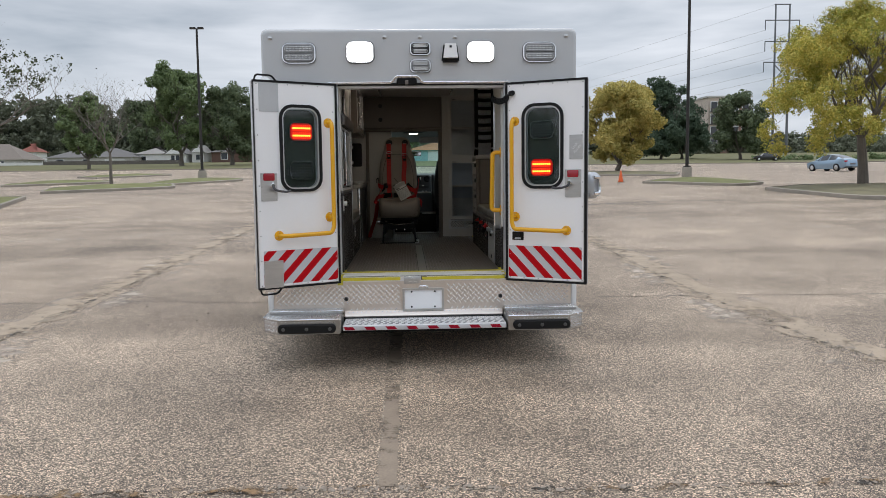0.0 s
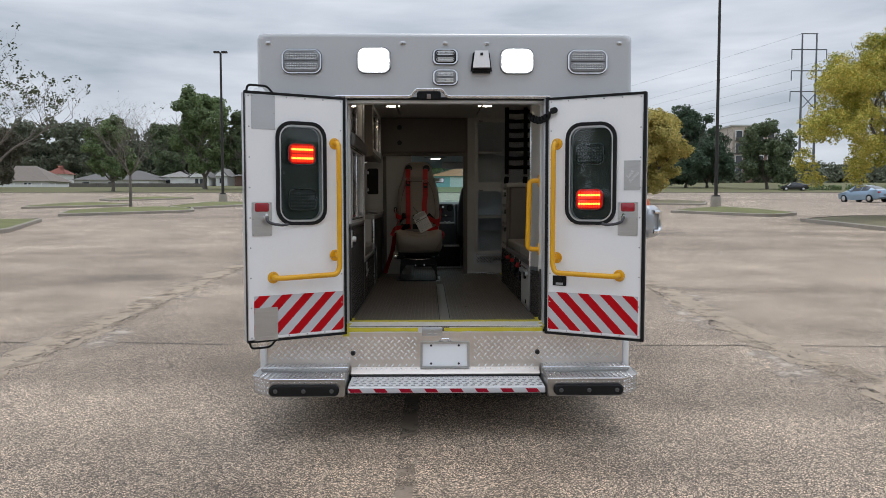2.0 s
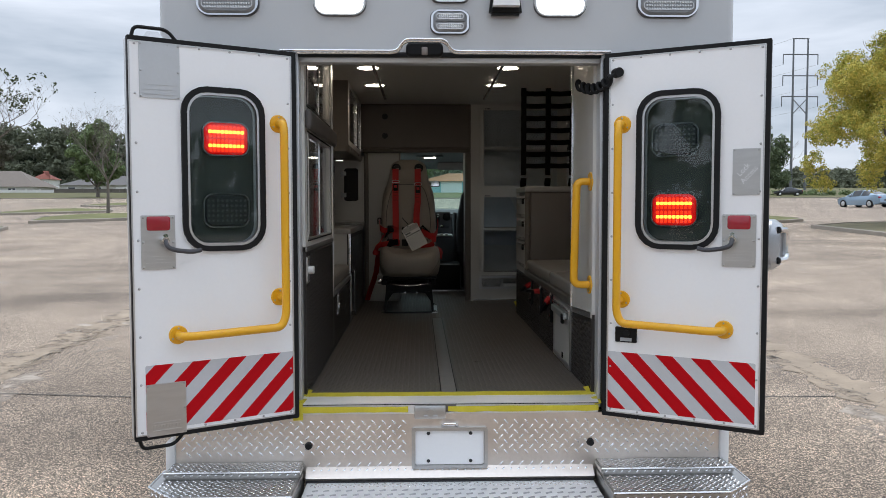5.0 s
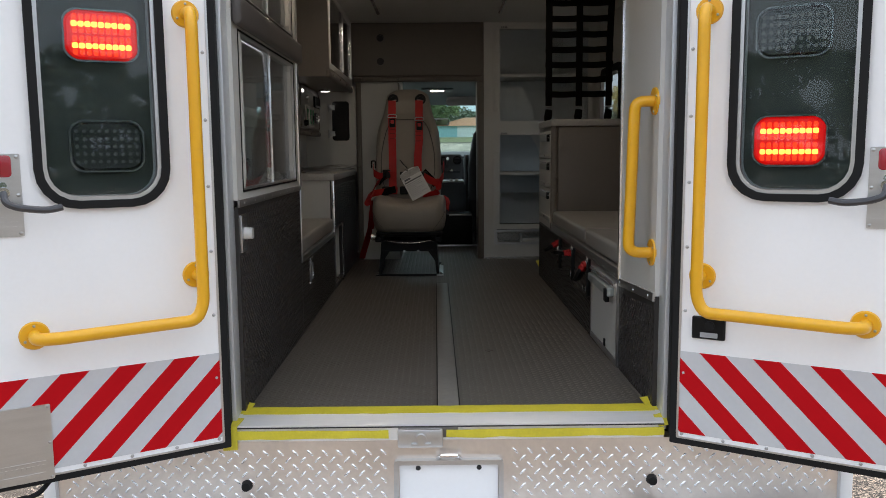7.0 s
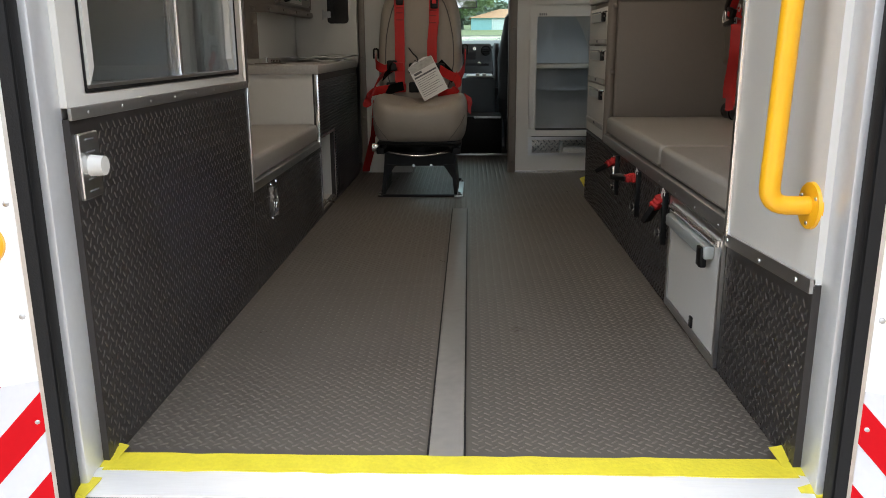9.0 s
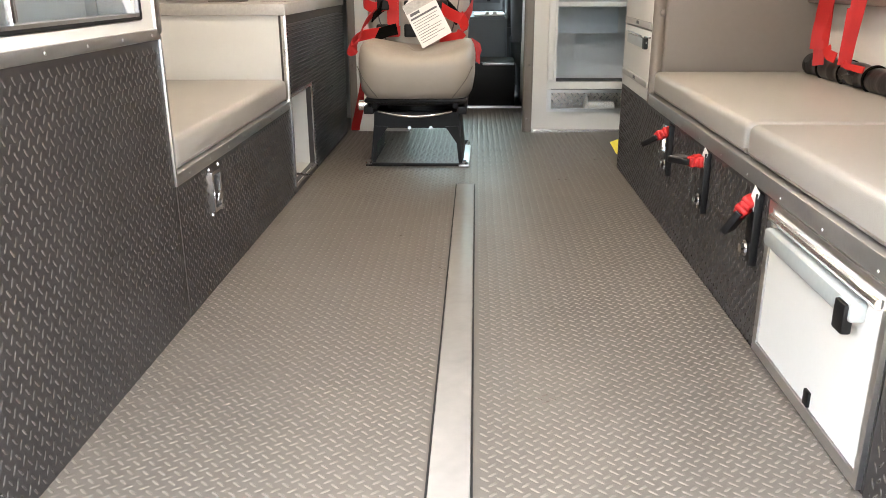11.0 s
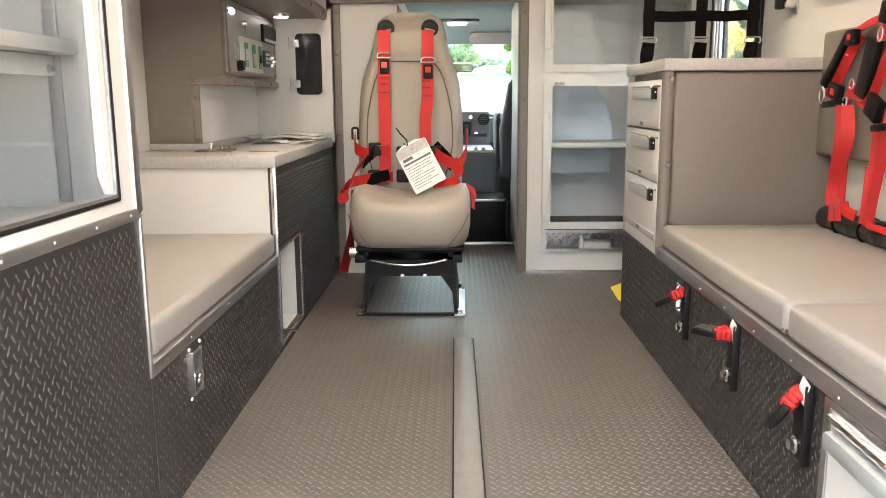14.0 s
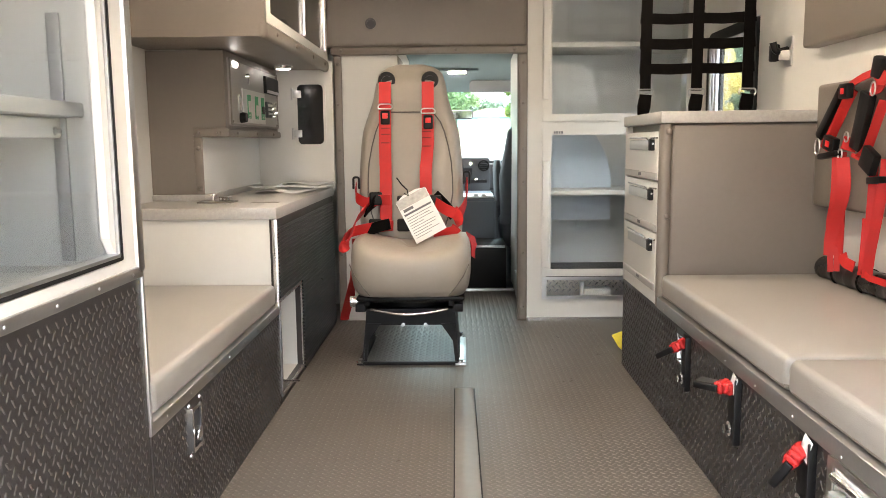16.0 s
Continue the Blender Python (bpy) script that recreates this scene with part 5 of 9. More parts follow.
# control console box
cc = thing("control_console", (-0.88, 9.27, 1.53), "taupe box with a switch panel of gauges and green labels", "control panel")
bm = B()
box(bm, IN_L, -0.765, 8.84, 9.70, 1.752, 2.055)
box(bm, IN_L, -0.862, 8.84, 8.862, 1.53, 1.752)
part("housing", bm, TAUPE, cc)
bm = B()
box(bm, -0.8, -0.752, 8.835, 9.71, 1.742, 1.772, 0.008)
box(bm, -0.885, -0.853, 8.832, 8.84, 1.53, 1.741, 0.003)
box(bm, -0.885, -0.752, 8.832, 8.84, 1.742, 1.775, 0.003)
part("edge_strip", bm, TAUPE, cc)
bm = B()
for x, y, z in ((-0.868, 8.832, 1.55), (-0.868, 8.832, 1.70), (-0.868, 8.832, 1.757), (-0.79, 8.832, 1.757)):
    rivet(bm, (x, y, z), (0, -1, 0), 0.009)
for y in (8.95, 9.25, 9.55):
    rivet(bm, (-0.752, y, 1.757), (1, 0, 0), 0.007)
pieces("strip_bolt", bm, BOLT_T, cc)
bm = B()
slab(bm, rr(8.885, 9.675, 1.785, 2.035, 0.008), at_x(-0.765), 0, 0.008, 0.003)
pn = part("switch_panel", bm, mat("brushed_panel", (0.38, 0.36, 0.335), 0.5, 0.6, var=0.08, scale=9, fine=160), cc, "brushed aluminium switch panel")
F = at_x(-0.757)
bm = B()
ring(bm, rr(8.885, 9.675, 1.785, 2.035, 0.008), rr(8.895, 9.665, 1.793, 2.027, 0.006), F, 0, 0.003)
part("panel_edge", bm, BOLT_T, pn)
bm = B()
ring(bm, rr(8.985, 9.035, 1.835, 1.905, 0.022), rr(8.995, 9.025, 1.845, 1.895, 0.014), F, 0, 0.006)
part("flow_tube", bm, mat("clear_plastic", (0.42, 0.43, 0.42), 0.25, var=0.1), pn)
bm = B()
disc(bm, (-0.757, 9.024, 1.818), (1, 0, 0), 0.022, 0.024, 16, 0.018)
part("valve_knob", bm, BLACK_PL, pn)
bm = B()
slab(bm, rr(9.05, 9.415, 1.8, 1.932, 0.004), F, 0, 0.003)
sp = part("switch_plate", bm, WHITE_IN, pn, "cream switch plate")
for i, y in enumerate((9.118, 9.24, 9.345)):
    bm = B()
    slab(bm, rr(y, y + 0.05, 1.818, 1.912, 0.003), F, 0.003, 0.005)
    part("label_strip", bm, GREEN, sp, "green label strip")
    bm = B()
    slab(bm, rr(y + 0.01, y + 0.042, 1.843 - 0.01 * (i == 1), 1.875 + 0.012 * (i == 0), 0.002), F, 0.005, 0.009)
    part("rocker_switch", bm, WHITE_IN if i < 2 else BLACK_PL, sp)
    bm = B()
    for k in range(3):
        slab(bm, rr(y + 0.014, y + 0.038, 1.822 + k * 0.006, 1.824 + k * 0.006, 0.0005), F, 0.005, 0.0056)
    part("label_print", bm, WHITE_IN, sp)
bm = B()
slab(bm, rr(9.415, 9.66, 1.935, 2.01, 0.006), F, 0, 0.012, 0.004)
cd = part("climate_display", bm, BLACK_PL, pn)
bm = B()
slab(bm, rr(9.43, 9.645, 1.938, 1.95, 0.002), F, 0.012, 0.016)
part("display_lip", bm, SATIN, cd)
bm = B()
slab(bm, rr(9.43, 9.535, 1.83, 1.9, 0.005), F, 0, 0.01, 0.003)
tb = part("toggle_bank", bm, DASH, pn)
bm = B()
for y in (9.46, 9.5):
    for z in (1.848, 1.866, 1.884):
        slab(bm, rr(y - 0.012, y + 0.012, z - 0.005, z + 0.005, 0.001), F, 0.01, 0.014)
pieces("toggle_key", bm, SATIN, tb)
bm = B()
for y, z in ((9.575, 1.875), (9.62, 1.855), (9.57, 1.84), (9.13, 1.985)):
    disc(bm, (-0.757, y, z), (1, 0, 0), 0.011, 0.014, 12, 0.008)
for k in range(6):
    disc(bm, (-0.752, 9.132, 1.995 - 0.008 * k), (1, 0, 0), 0.004, 0.006, 8)
pieces("toggle_knob", bm, CHROME, pn)
bm = B()
for y, z in ((8.915, 2.01), (8.91, 1.8), (9.645, 1.8), (9.645, 2.018), (9.64, 1.9)):
    rivet(bm, (-0.757, y, z), (1, 0, 0), 0.006)
pieces("panel_screw", bm, BOLT_T, pn)
bm = B()
slab(bm, rr(8.935, 8.985, 2.004, 2.024, 0.008), F, 0, 0.008, 0.003)
part("panel_lamp", bm, SPOT_L, pn)

SETTLE[0] = to_front
# dark flap in the white end wall beside the bulkhead
bm = B()
ring(bm, rr(-0.70, -0.55, 1.70, 2.005, 0.03), rr(-0.685, -0.562, 1.712, 1.993, 0.022), at_y(YB - 0.061), 0, 0.006)
pf = thing("speaker_flap", (-0.62, YB - 0.061, 1.70), "dark smoked flap with steel hinges in the white wall", "access flap")
part("flap_frame", bm, WHITE_IN, pf)
bm = B()
slab(bm, rr(-0.685, -0.562, 1.712, 1.993, 0.022), at_y(YB - 0.061), 0, 0.004)
part("flap_panel", bm, mat("smoked_acrylic", (0.012, 0.012, 0.014), 0.12), pf)
for z in (1.745, 1.93):
    bm = B()
    box(bm, -0.712, -0.665, YB - 0.075, YB - 0.066, z, z + 0.035, 0.003)
    tube(bm, [(-0.708, YB - 0.074, z - 0.01), (-0.708, YB - 0.074, z + 0.045)], 0.006, 8)
    part("hinge", bm, STEEL, pf)

# ---- right side ----
SETTLE[0] = to_right
rc = thing("rear_locker", (1.02, 6.55, ZF), "white locker beside the rear opening with a black tread lower panel", "locker")
LK0, LK1 = 6.285, 6.695
LKX0 = LKX1 = XR
LKO = [(LKX0, LK0), (LKX1, LK1), (IN_R, LK1), (IN_R, LK0)]
lk_x = lambda y: LKX0 + (LKX1 - LKX0) * (y - LK0) / (LK1 - LK0)
bm = B()
prism(bm, LKO, 2, 1.186, ZC)
part("locker_body", bm, WHITE_IN, rc)
bm = B()
prism(bm, LKO, 2, ZF, 1.184)
part("kick_body", bm, WALL_V, rc)
bm = B()
prism(bm, [(LKX0 - 0.006, LK0), (LKX1 - 0.006, LK1), (LKX1 + 0.002, LK1), (LKX0 + 0.002, LK0)], 2, 1.17, 1.196)
tr = part("trim_strip", bm, SATIN, rc)
bm = B()
box(bm, LKX1 - 0.01, LKX1 + 0.012, LK1 - 0.012, LK1 + 0.004, 1.19, ZC, 0.005)
part("corner_trim", bm, BRIGHT, rc)
bm = B()
for y in (6.34, 6.5, 6.68):
    rivet(bm, (lk_x(y) - 0.006, y, 1.184), (-1, 0, 0), 0.005)
pieces("trim_screw", bm, STEEL, tr)
gr = thing("grab_handle", (0.72, 6.36, 1.31), "yellow powder-coated grab handle on the locker side", "grab handle")
bm = B()
tube(bm, bend([(0.711, 6.325, 1.772), (0.653, 6.325, 1.772), (0.643, 6.33, 1.318), (0.711, 6.325, 1.318)], 0.055, 6), 0.0165, 14)
part("bar", bm, YELLOW, gr)
for z in (1.772, 1.318):
    bm = B()
    disc(bm, (0.713, 6.325, z), (-1, 0, 0), 0.042, 0.007, 24, 0.04)
    fl = part("flange", bm, YELLOW, gr)
    bm = B()
    for a in (30, 150, 270):
        rivet(bm, (0.706, 6.325 + 0.03 * math.cos(radians(a)), z + 0.03 * math.sin(radians(a))), (-1, 0, 0), 0.004)
    pieces("flange_screw", bm, STEEL, fl)

bench = thing("bench_box", (1.0, 7.75, ZF), "long black tread-clad bench box with an open lower door", "bench")
BN0, BN1 = 6.70, 8.905
bm = B()
box(bm, XR, IN_R, BN0, BN1, ZF, 1.19)
part("box_body", bm, WALL_V, bench)
bm = B()
box(bm, XR - 0.006, XR + 0.03, 6.70, 8.36, 1.19, 1.226, 0.004)
tr = part("edge_trim", bm, mat("dull_edge_trim", (0.3, 0.29, 0.275), 0.4, 0.8, var=0.1), bench)
bm = B()
for i in range(9):
    rivet(bm, (XR - 0.006, 6.75 + i * 0.19, 1.202), (-1, 0, 0), 0.003)
pieces("trim_screw", bm, STEEL, tr)
bm = B()
ring(bm, rr(6.702, 7.172, 0.882, 1.19, 0.002), rr(6.716, 7.152, 0.903, 1.178, 0.002), at_x(XR, -1), 0, 0.008)
part("door_frame", bm, SATIN, bench)
bm = B()
slab(bm, rr(6.718, 7.15, 0.905, 1.177, 0.003), at_x(XR, -1), 0, 0.005)
bd = part("bench_door", bm, WHITE_IN, bench, "white flush door")
bm = B()
box(bm, XR - 0.03, XR - 0.004, 6.76, 7.125, 1.118, 1.15, 0.006)
part("pull_bar", bm, mat("grey_pull", (0.42, 0.45, 0.44), 0.4, 0.4), bd)
bm = B()
box(bm, XR - 0.036, XR - 0.02, 6.765, 6.80, 1.098, 1.145, 0.004)
box(bm, XR - 0.01, XR - 0.004, 6.89, 6.91, 0.908, 0.935, 0.001)
pieces("pull_catch", bm, BLACK_PL, bd)
bm = B()
tube(bm, [(XR - 0.012, 6.72, 1.165), (XR - 0.012, 7.14, 1.165)], 0.008, 8)
part("hinge_bar", bm, BRIGHT, bd)
cushion(XR + 0.004, IN_R - 0.005, 7.388, 8.352, 1.226, 1.298, "beige vinyl bench cushion")
cushion(XR + 0.004, IN_R - 0.005, 6.705, 7.378, 1.226, 1.298, "short beige vinyl bench cushion")


# restraint latches on the bench front
def bench_latch(y, tilt):
    t = thing("belt_anchor", (XR, y, 1.05), "black belt bracket with a hanging buckle and red release", "seat belt buckle", "bench belt anchors")
    b = B()
    box(b, XR - 0.008, XR, y - 0.026, y + 0.032, 1.035, 1.185, 0.003)
    box(b, XR - 0.016, XR, y - 0.03, y - 0.024, 1.035, 1.185, 0.002)
    part("bracket", b, BLACK_ME, t)
    b = B()
    disc(b, (XR - 0.008, y + 0.008, 1.062), (-1, 0, 0), 0.017, 0.006, 16)
    disc(b, (XR - 0.014, y + 0.008, 1.062), (-1, 0, 0), 0.011, 0.01, 6)
    part("bolt", b, CHROME, t)
    m = Matrix.Translation((XR - 0.016, y + 0.004, 1.158)) @ Matrix.Rotation(radians(-40), 4, "Z") @ Matrix.Rotation(radians(tilt), 4, "Y") @ Matrix.Scale(0.66, 4)
    b = B()
    box(b, -0.118, -0.03, -0.036, 0.036, -0.013, 0.012, 0.006, 3, m)
    bk = part("buckle", b, BLACK_PL, t)
    b = B()
    box(b, -0.11, -0.05, -0.028, 0.028, 0.0112, 0.0132, 0.001, 1, m)
    part("buckle_face", b, mat("grey_label_dark", (0.03, 0.03, 0.03), 0.3), bk)
    b = B()
    # a bunched loop of webbing over the stalk
    for k, (dx, w) in enumerate(((-0.036, 0.03), (-0.022, 0.034), (-0.006, 0.033), (0.008, 0.028))):
        box(b, dx - 0.011, dx + 0.011, -w, w, -0.017 - 0.003 * (k % 2), 0.02 + 0.004 * (k % 2), 0.009, 3, m)
    part("red_sleeve", b, RED_B, t)
    if y < 7.7:
        b = B()
        ribbon(b, [(XR - 0.012, y - 0.006, 1.148), (XR - 0.014, y - 0.012, 1.17), (XR - 0.011, y - 0.018, 1.192)], 0.032, (0, 1, 0.2), 0.0015)
        part("paper_tab", b, PAPER, t)


bench_latch(8.02, -32)
bench_latch(7.63, 0)
bench_latch(7.255, -58)
bm = B()
ring(bm, rr(8.06, 8.11, 1.09, 1.17, 0.003), rr(8.067, 8.103, 1.097, 1.163, 0.003), at_x(XR, -1), 0, 0.006)
slab(bm, rr(8.067, 8.103, 1.097, 1.163, 0.003), at_x(XR, -1), 0, 0.002)
part("slam_latch", bm, CHROME, bench, "polished steel slam latch")

# drawer unit with its worktop
dr = thing("drawer_unit", (1.0, 8.63, 1.19), "drawer unit with three white drawers and a padded taupe end", "drawer unit")
DY0, DY1 = 8.372, 8.9
bm = B()
box(bm, XR + 0.02, IN_R, DY0 + 0.01, DY1, 1.191, 1.764)
part("carcass", bm, TAUPE, dr)
bm = B()
box(bm, XR + 0.03, 1.262, DY0 - 0.012, DY0 + 0.012, 1.192, 1.762, 0.012, 3)
part("padded_end", bm, TAUPE, dr)
bm = B()
tube(bm, [(XR + 0.014, DY0 + 0.006, 1.192), (XR + 0.014, DY0 + 0.006, 1.763)], 0.02, 14)
pieces("corner_post", bm, TAUPE, dr)
bm = B()
for z in (1.74, 1.48, 1.255):
    rivet(bm, (XR + 0.02, DY0 - 0.014, z), (0.0, -1, 0), 0.011)
pieces("post_bolt", bm, BOLT_T, dr)
bm = B()
box(bm, XR - 0.002, XR + 0.02, DY1 - 0.02, DY1 + 0.004, 1.192, 1.763, 0.003)
box(bm, XR - 0.001, XR + 0.02, DY0 + 0.024, DY1 - 0.02, 1.192, 1.232, 0.003)
part("face_rail", bm, WHITE_IN, dr)
for z0, z1 in ((1.588, 1.74), (1.425, 1.582), (1.236, 1.419)):
    bm = B()
    box(bm, XR - 0.004, XR + 0.02, DY0 + 0.03, DY1 - 0.022, z0, z1, 0.003)
    d = part("drawer", bm, WHITE_IN, dr, "white drawer front")
    bm = B()
    for k in (0, 1):
        box(bm, XR - 0.0095, XR - 0.008, DY0 + 0.235 + k * 0.022, DY0 + 0.25 + k * 0.022, z0 + 0.008, z0 + 0.018)
    part("drawer_mark", bm, INK, d)
    bm = B()
    box(bm, XR - 0.008, XR - 0.003, DY0 + 0.03, DY1 - 0.022, z0, z0 + 0.022, 0.001)
    part("drawer_strip", bm, mat("grey_drawer_lip", (0.4, 0.39, 0.37), 0.45, 0.2), d)
    bm = B()
    box(bm, XR - 0.016, XR - 0.004, DY0 + 0.1, DY1 - 0.13, z1 - 0.06, z1 - 0.026, 0.005)
    part("pull", bm, mat("pale_grey_pull", (0.4, 0.425, 0.43), 0.42), d)
    bm = B()
    tube(bm, bend([(XR - 0.006, DY0 + 0.032, z1 - 0.02), (XR - 0.012, DY0 + 0.09, z1 - 0.02), (XR - 0.014, DY0 + 0.1, z1 - 0.03), (XR - 0.016, DY0 + 0.13, z1 - 0.02), (XR - 0.014, DY1 - 0.13, z1 - 0.018)], 0.006, 3), 0.003, 8)
    part("pull_wire", bm, BRIGHT, d)
    bm = B()
    box(bm, XR - 0.018, XR - 0.003, DY0 + 0.07, DY0 + 0.1, z1 - 0.06, z1 - 0.024, 0.003)
    part("pull_catch", bm, BLACK_PL, d)
    bm = B()
    disc(bm, (XR - 0.011, DY0 + 0.07, z1 - 0.038), (0, -1, 0), 0.0035, 0.003, 10)
    part("catch_rivet", bm, CHROME, d)
bm = B()
box(bm, XR - 0.008, IN_R, DY0 - 0.02, DY1 + 0.01, 1.764, 1.8, 0.003, 2)
solid("side_worktop", bm, COUNTER, "pale speckled worktop on the drawer unit", "worktop")

# black cargo net above it
net = thing("cargo_net", (0.92, 8.75, 1.8), "black webbing net with steel buckles from ceiling to worktop", "cargo net")
ny = 8.75
for i, x in enumerate((0.742, 0.921, 1.098)):
    bm = B()
    ribbon(bm, [(x + (0.012 if i == 2 else 0), ny, 2.55), (x, ny - 0.004, 2.2), (x, ny, 1.885)], 0.038, (1, 0, 0), 0.004)
    part("upright_strap", bm, WEB_BK, net)
    bm = B()
    tube(bm, bend([(x - 0.03, ny - 0.006, 1.876), (x - 0.026, ny - 0.006, 1.89), (x + 0.026, ny - 0.006, 1.89), (x + 0.03, ny - 0.006, 1.876), (x + 0.022, ny - 0.006, 1.866), (x - 0.022, ny - 0.006, 1.866), (x - 0.03, ny - 0.006, 1.876)], 0.005, 3), 0.003, 7)
    part("buckle_ring", bm, STEEL, net)
    bm = B()
    ribbon(bm, [(x, ny - 0.01, 1.872), (x - 0.004, ny - 0.004, 1.83), (x - 0.006, ny, 1.801)], [0.04, 0.045, 0.036], (1, 0, 0), 0.012)
    part("anchor_tail", bm, WEB_BK, net)
for z in (2.49, 2.40, 2.31, 2.222, 2.134, 2.048, 1.963):
    bm = B()
    z_ = z
    ribbon(bm, [(0.722, ny + 0.004, z_), (0.83, ny + 0.005, z_ - 0.004), (0.92, ny + 0.004, z_), (1.01, ny + 0.005, z_ - 0.003), (1.122, ny + 0.004, z_ + 0.004)], 0.036, (0, 0, 1), 0.004)
    part("cross_strap", bm, WEB_BK, net)

SETTLE[0] = None
# side door window, seen through the net
sw = thing("side_window", (IN_R, 9.35, SDZ0), "side door window in a black rubber frame", "window", kind="structure")
bm = B()
ring(bm, rr(SD0 + 0.002, SD1 - 0.002, SDZ0 + 0.002, SDZ1 - 0.002, 0.06), rr(SD0 + 0.05, SD1 - 0.05, SDZ0 + 0.05, SDZ1 - 0.05, 0.05), at_x(IN_R + 0.02, -1), -0.035, 0.03)
part("window_rubber", bm, BLACK, sw)
bm = B()
slab(bm, rr(SD0 + 0.05, SD1 - 0.05, SDZ0 + 0.05, SDZ1 - 0.05, 0.05), at_x(IN_R + 0.02, -1), 0, 0.004)
g = part("window_pane", bm, GLASS, sw)
g.visible_shadow = False
bm = B()
for y in (9.56, 9.60, 9.64):
    box(bm, IN_R - 0.02, IN_R - 0.004, y, y + 0.018, SDZ0 + 0.06, SDZ1 - 0.06, 0.003)
pieces("window_bar", bm, SATIN, sw)
hk = thing("wall_hook", (1.265, 8.82, 2.0), "black and steel wall hook", "hook")
bm = B()
slab(bm, rr(8.78, 8.84, 1.97, 2.075, 0.006), at_x(IN_R, -1), 0, 0.006)
part("hook_plate", bm, SATIN, hk)
bm = B()
tube(bm, bend([(IN_R - 0.006, 8.81, 2.03), (IN_R - 0.05, 8.81, 2.02), (IN_R - 0.06, 8.81, 2.055)], 0.02), 0.012, 10)
box(bm, IN_R - 0.06, IN_R - 0.03, 8.815, 8.85, 1.99, 2.05, 0.006)
part("hook_arm", bm, BLACK_PL, hk)
bm = B()
disc(bm, (IN_R - 0.006, 8.81, 2.012), (-1, 0, 0), 0.02, 0.03, 16, 0.017)
part("knob", bm, WHITE_IN, hk)

# back pads on the right wall and the hanging harnesses
for z0, z1 in ((1.505, 1.88), (2.005, 2.3)):
    bm = B()
    box(bm, IN_R - 0.06, IN_R - 0.001, 6.85, 8.44 if z0 < 1.9 else 8.57, z0, z1, 0.012, 3)
    solid("back_pad", bm, TAUPE, "taupe vinyl back pad on the side wall", "wall pad", "wall pads")
bm = B()
box(bm, IN_R - 0.012, IN_R - 0.001, 8.50, 8.516, 1.3, 1.5, 0.003)
struct("trim_right", bm, BRIGHT, "bright metal trim strip on the side wall", "trim")


def pad_tube(b, p, q, w, th):
    """A flat padded sleeve between two points on the side wall."""
    p, q = Vector(p), Vector(q)
    d = q - p
    m = Matrix.Translation((p + q) / 2) @ Matrix.Rotation(math.atan2(d.y, -d.z), 4, "X")
    return box(b, -th / 2, th / 2, -w / 2, w / 2, -d.length / 2, d.length / 2, min(w, th) * 0.22, 2, m)


def harness(label, pad, pad_w, straps, blocks, rings):
    t = thing("bench_harness", (1.2, pad[0][0], 1.32), label, "seat harness", "bench harnesses")
    at = lambda y, z, dx=0.0: (1.222 - dx, y, z)
    for rows, w, side in straps:
        b = B()
        ribbon(b, bend([at(*p) for p in rows], 0.05, 4), w, side, 0.003)
        part("red_strap", b, RED_B, t)
    b = B()
    pad_tube(b, at(*pad[0], 0.012), at(*pad[1], 0.012), pad_w, 0.02)
    part("shoulder_pad", b, BLACK_PL, t)
    for (y0, z0), (y1, z1), w, red in blocks:
        b = B()
        pad_tube(b, at(y0, z0, 0.03), at(y1, z1, 0.03), w, 0.022)
        bk = part("buckle", b, BLACK_PL, t)
        if red:
            b = B()
            pad_tube(b, at(y0 * 0.62 + y1 * 0.38, z0 * 0.62 + z1 * 0.38, 0.042), at(y0 * 0.3 + y1 * 0.7, z0 * 0.3 + z1 * 0.7, 0.042), w * 0.4, 0.004)
            part("release_button", b, RED_PL, bk)
    for y, z, ry, rz in rings:
        b = B()
        tube(b, [at(y + ry * math.cos(k * math.pi / 8), z + rz * math.sin(k * math.pi / 8), 0.03) for k in range(16)], 0.0022, 6, closed=True)
        part("slide_ring", b, STEEL, t)


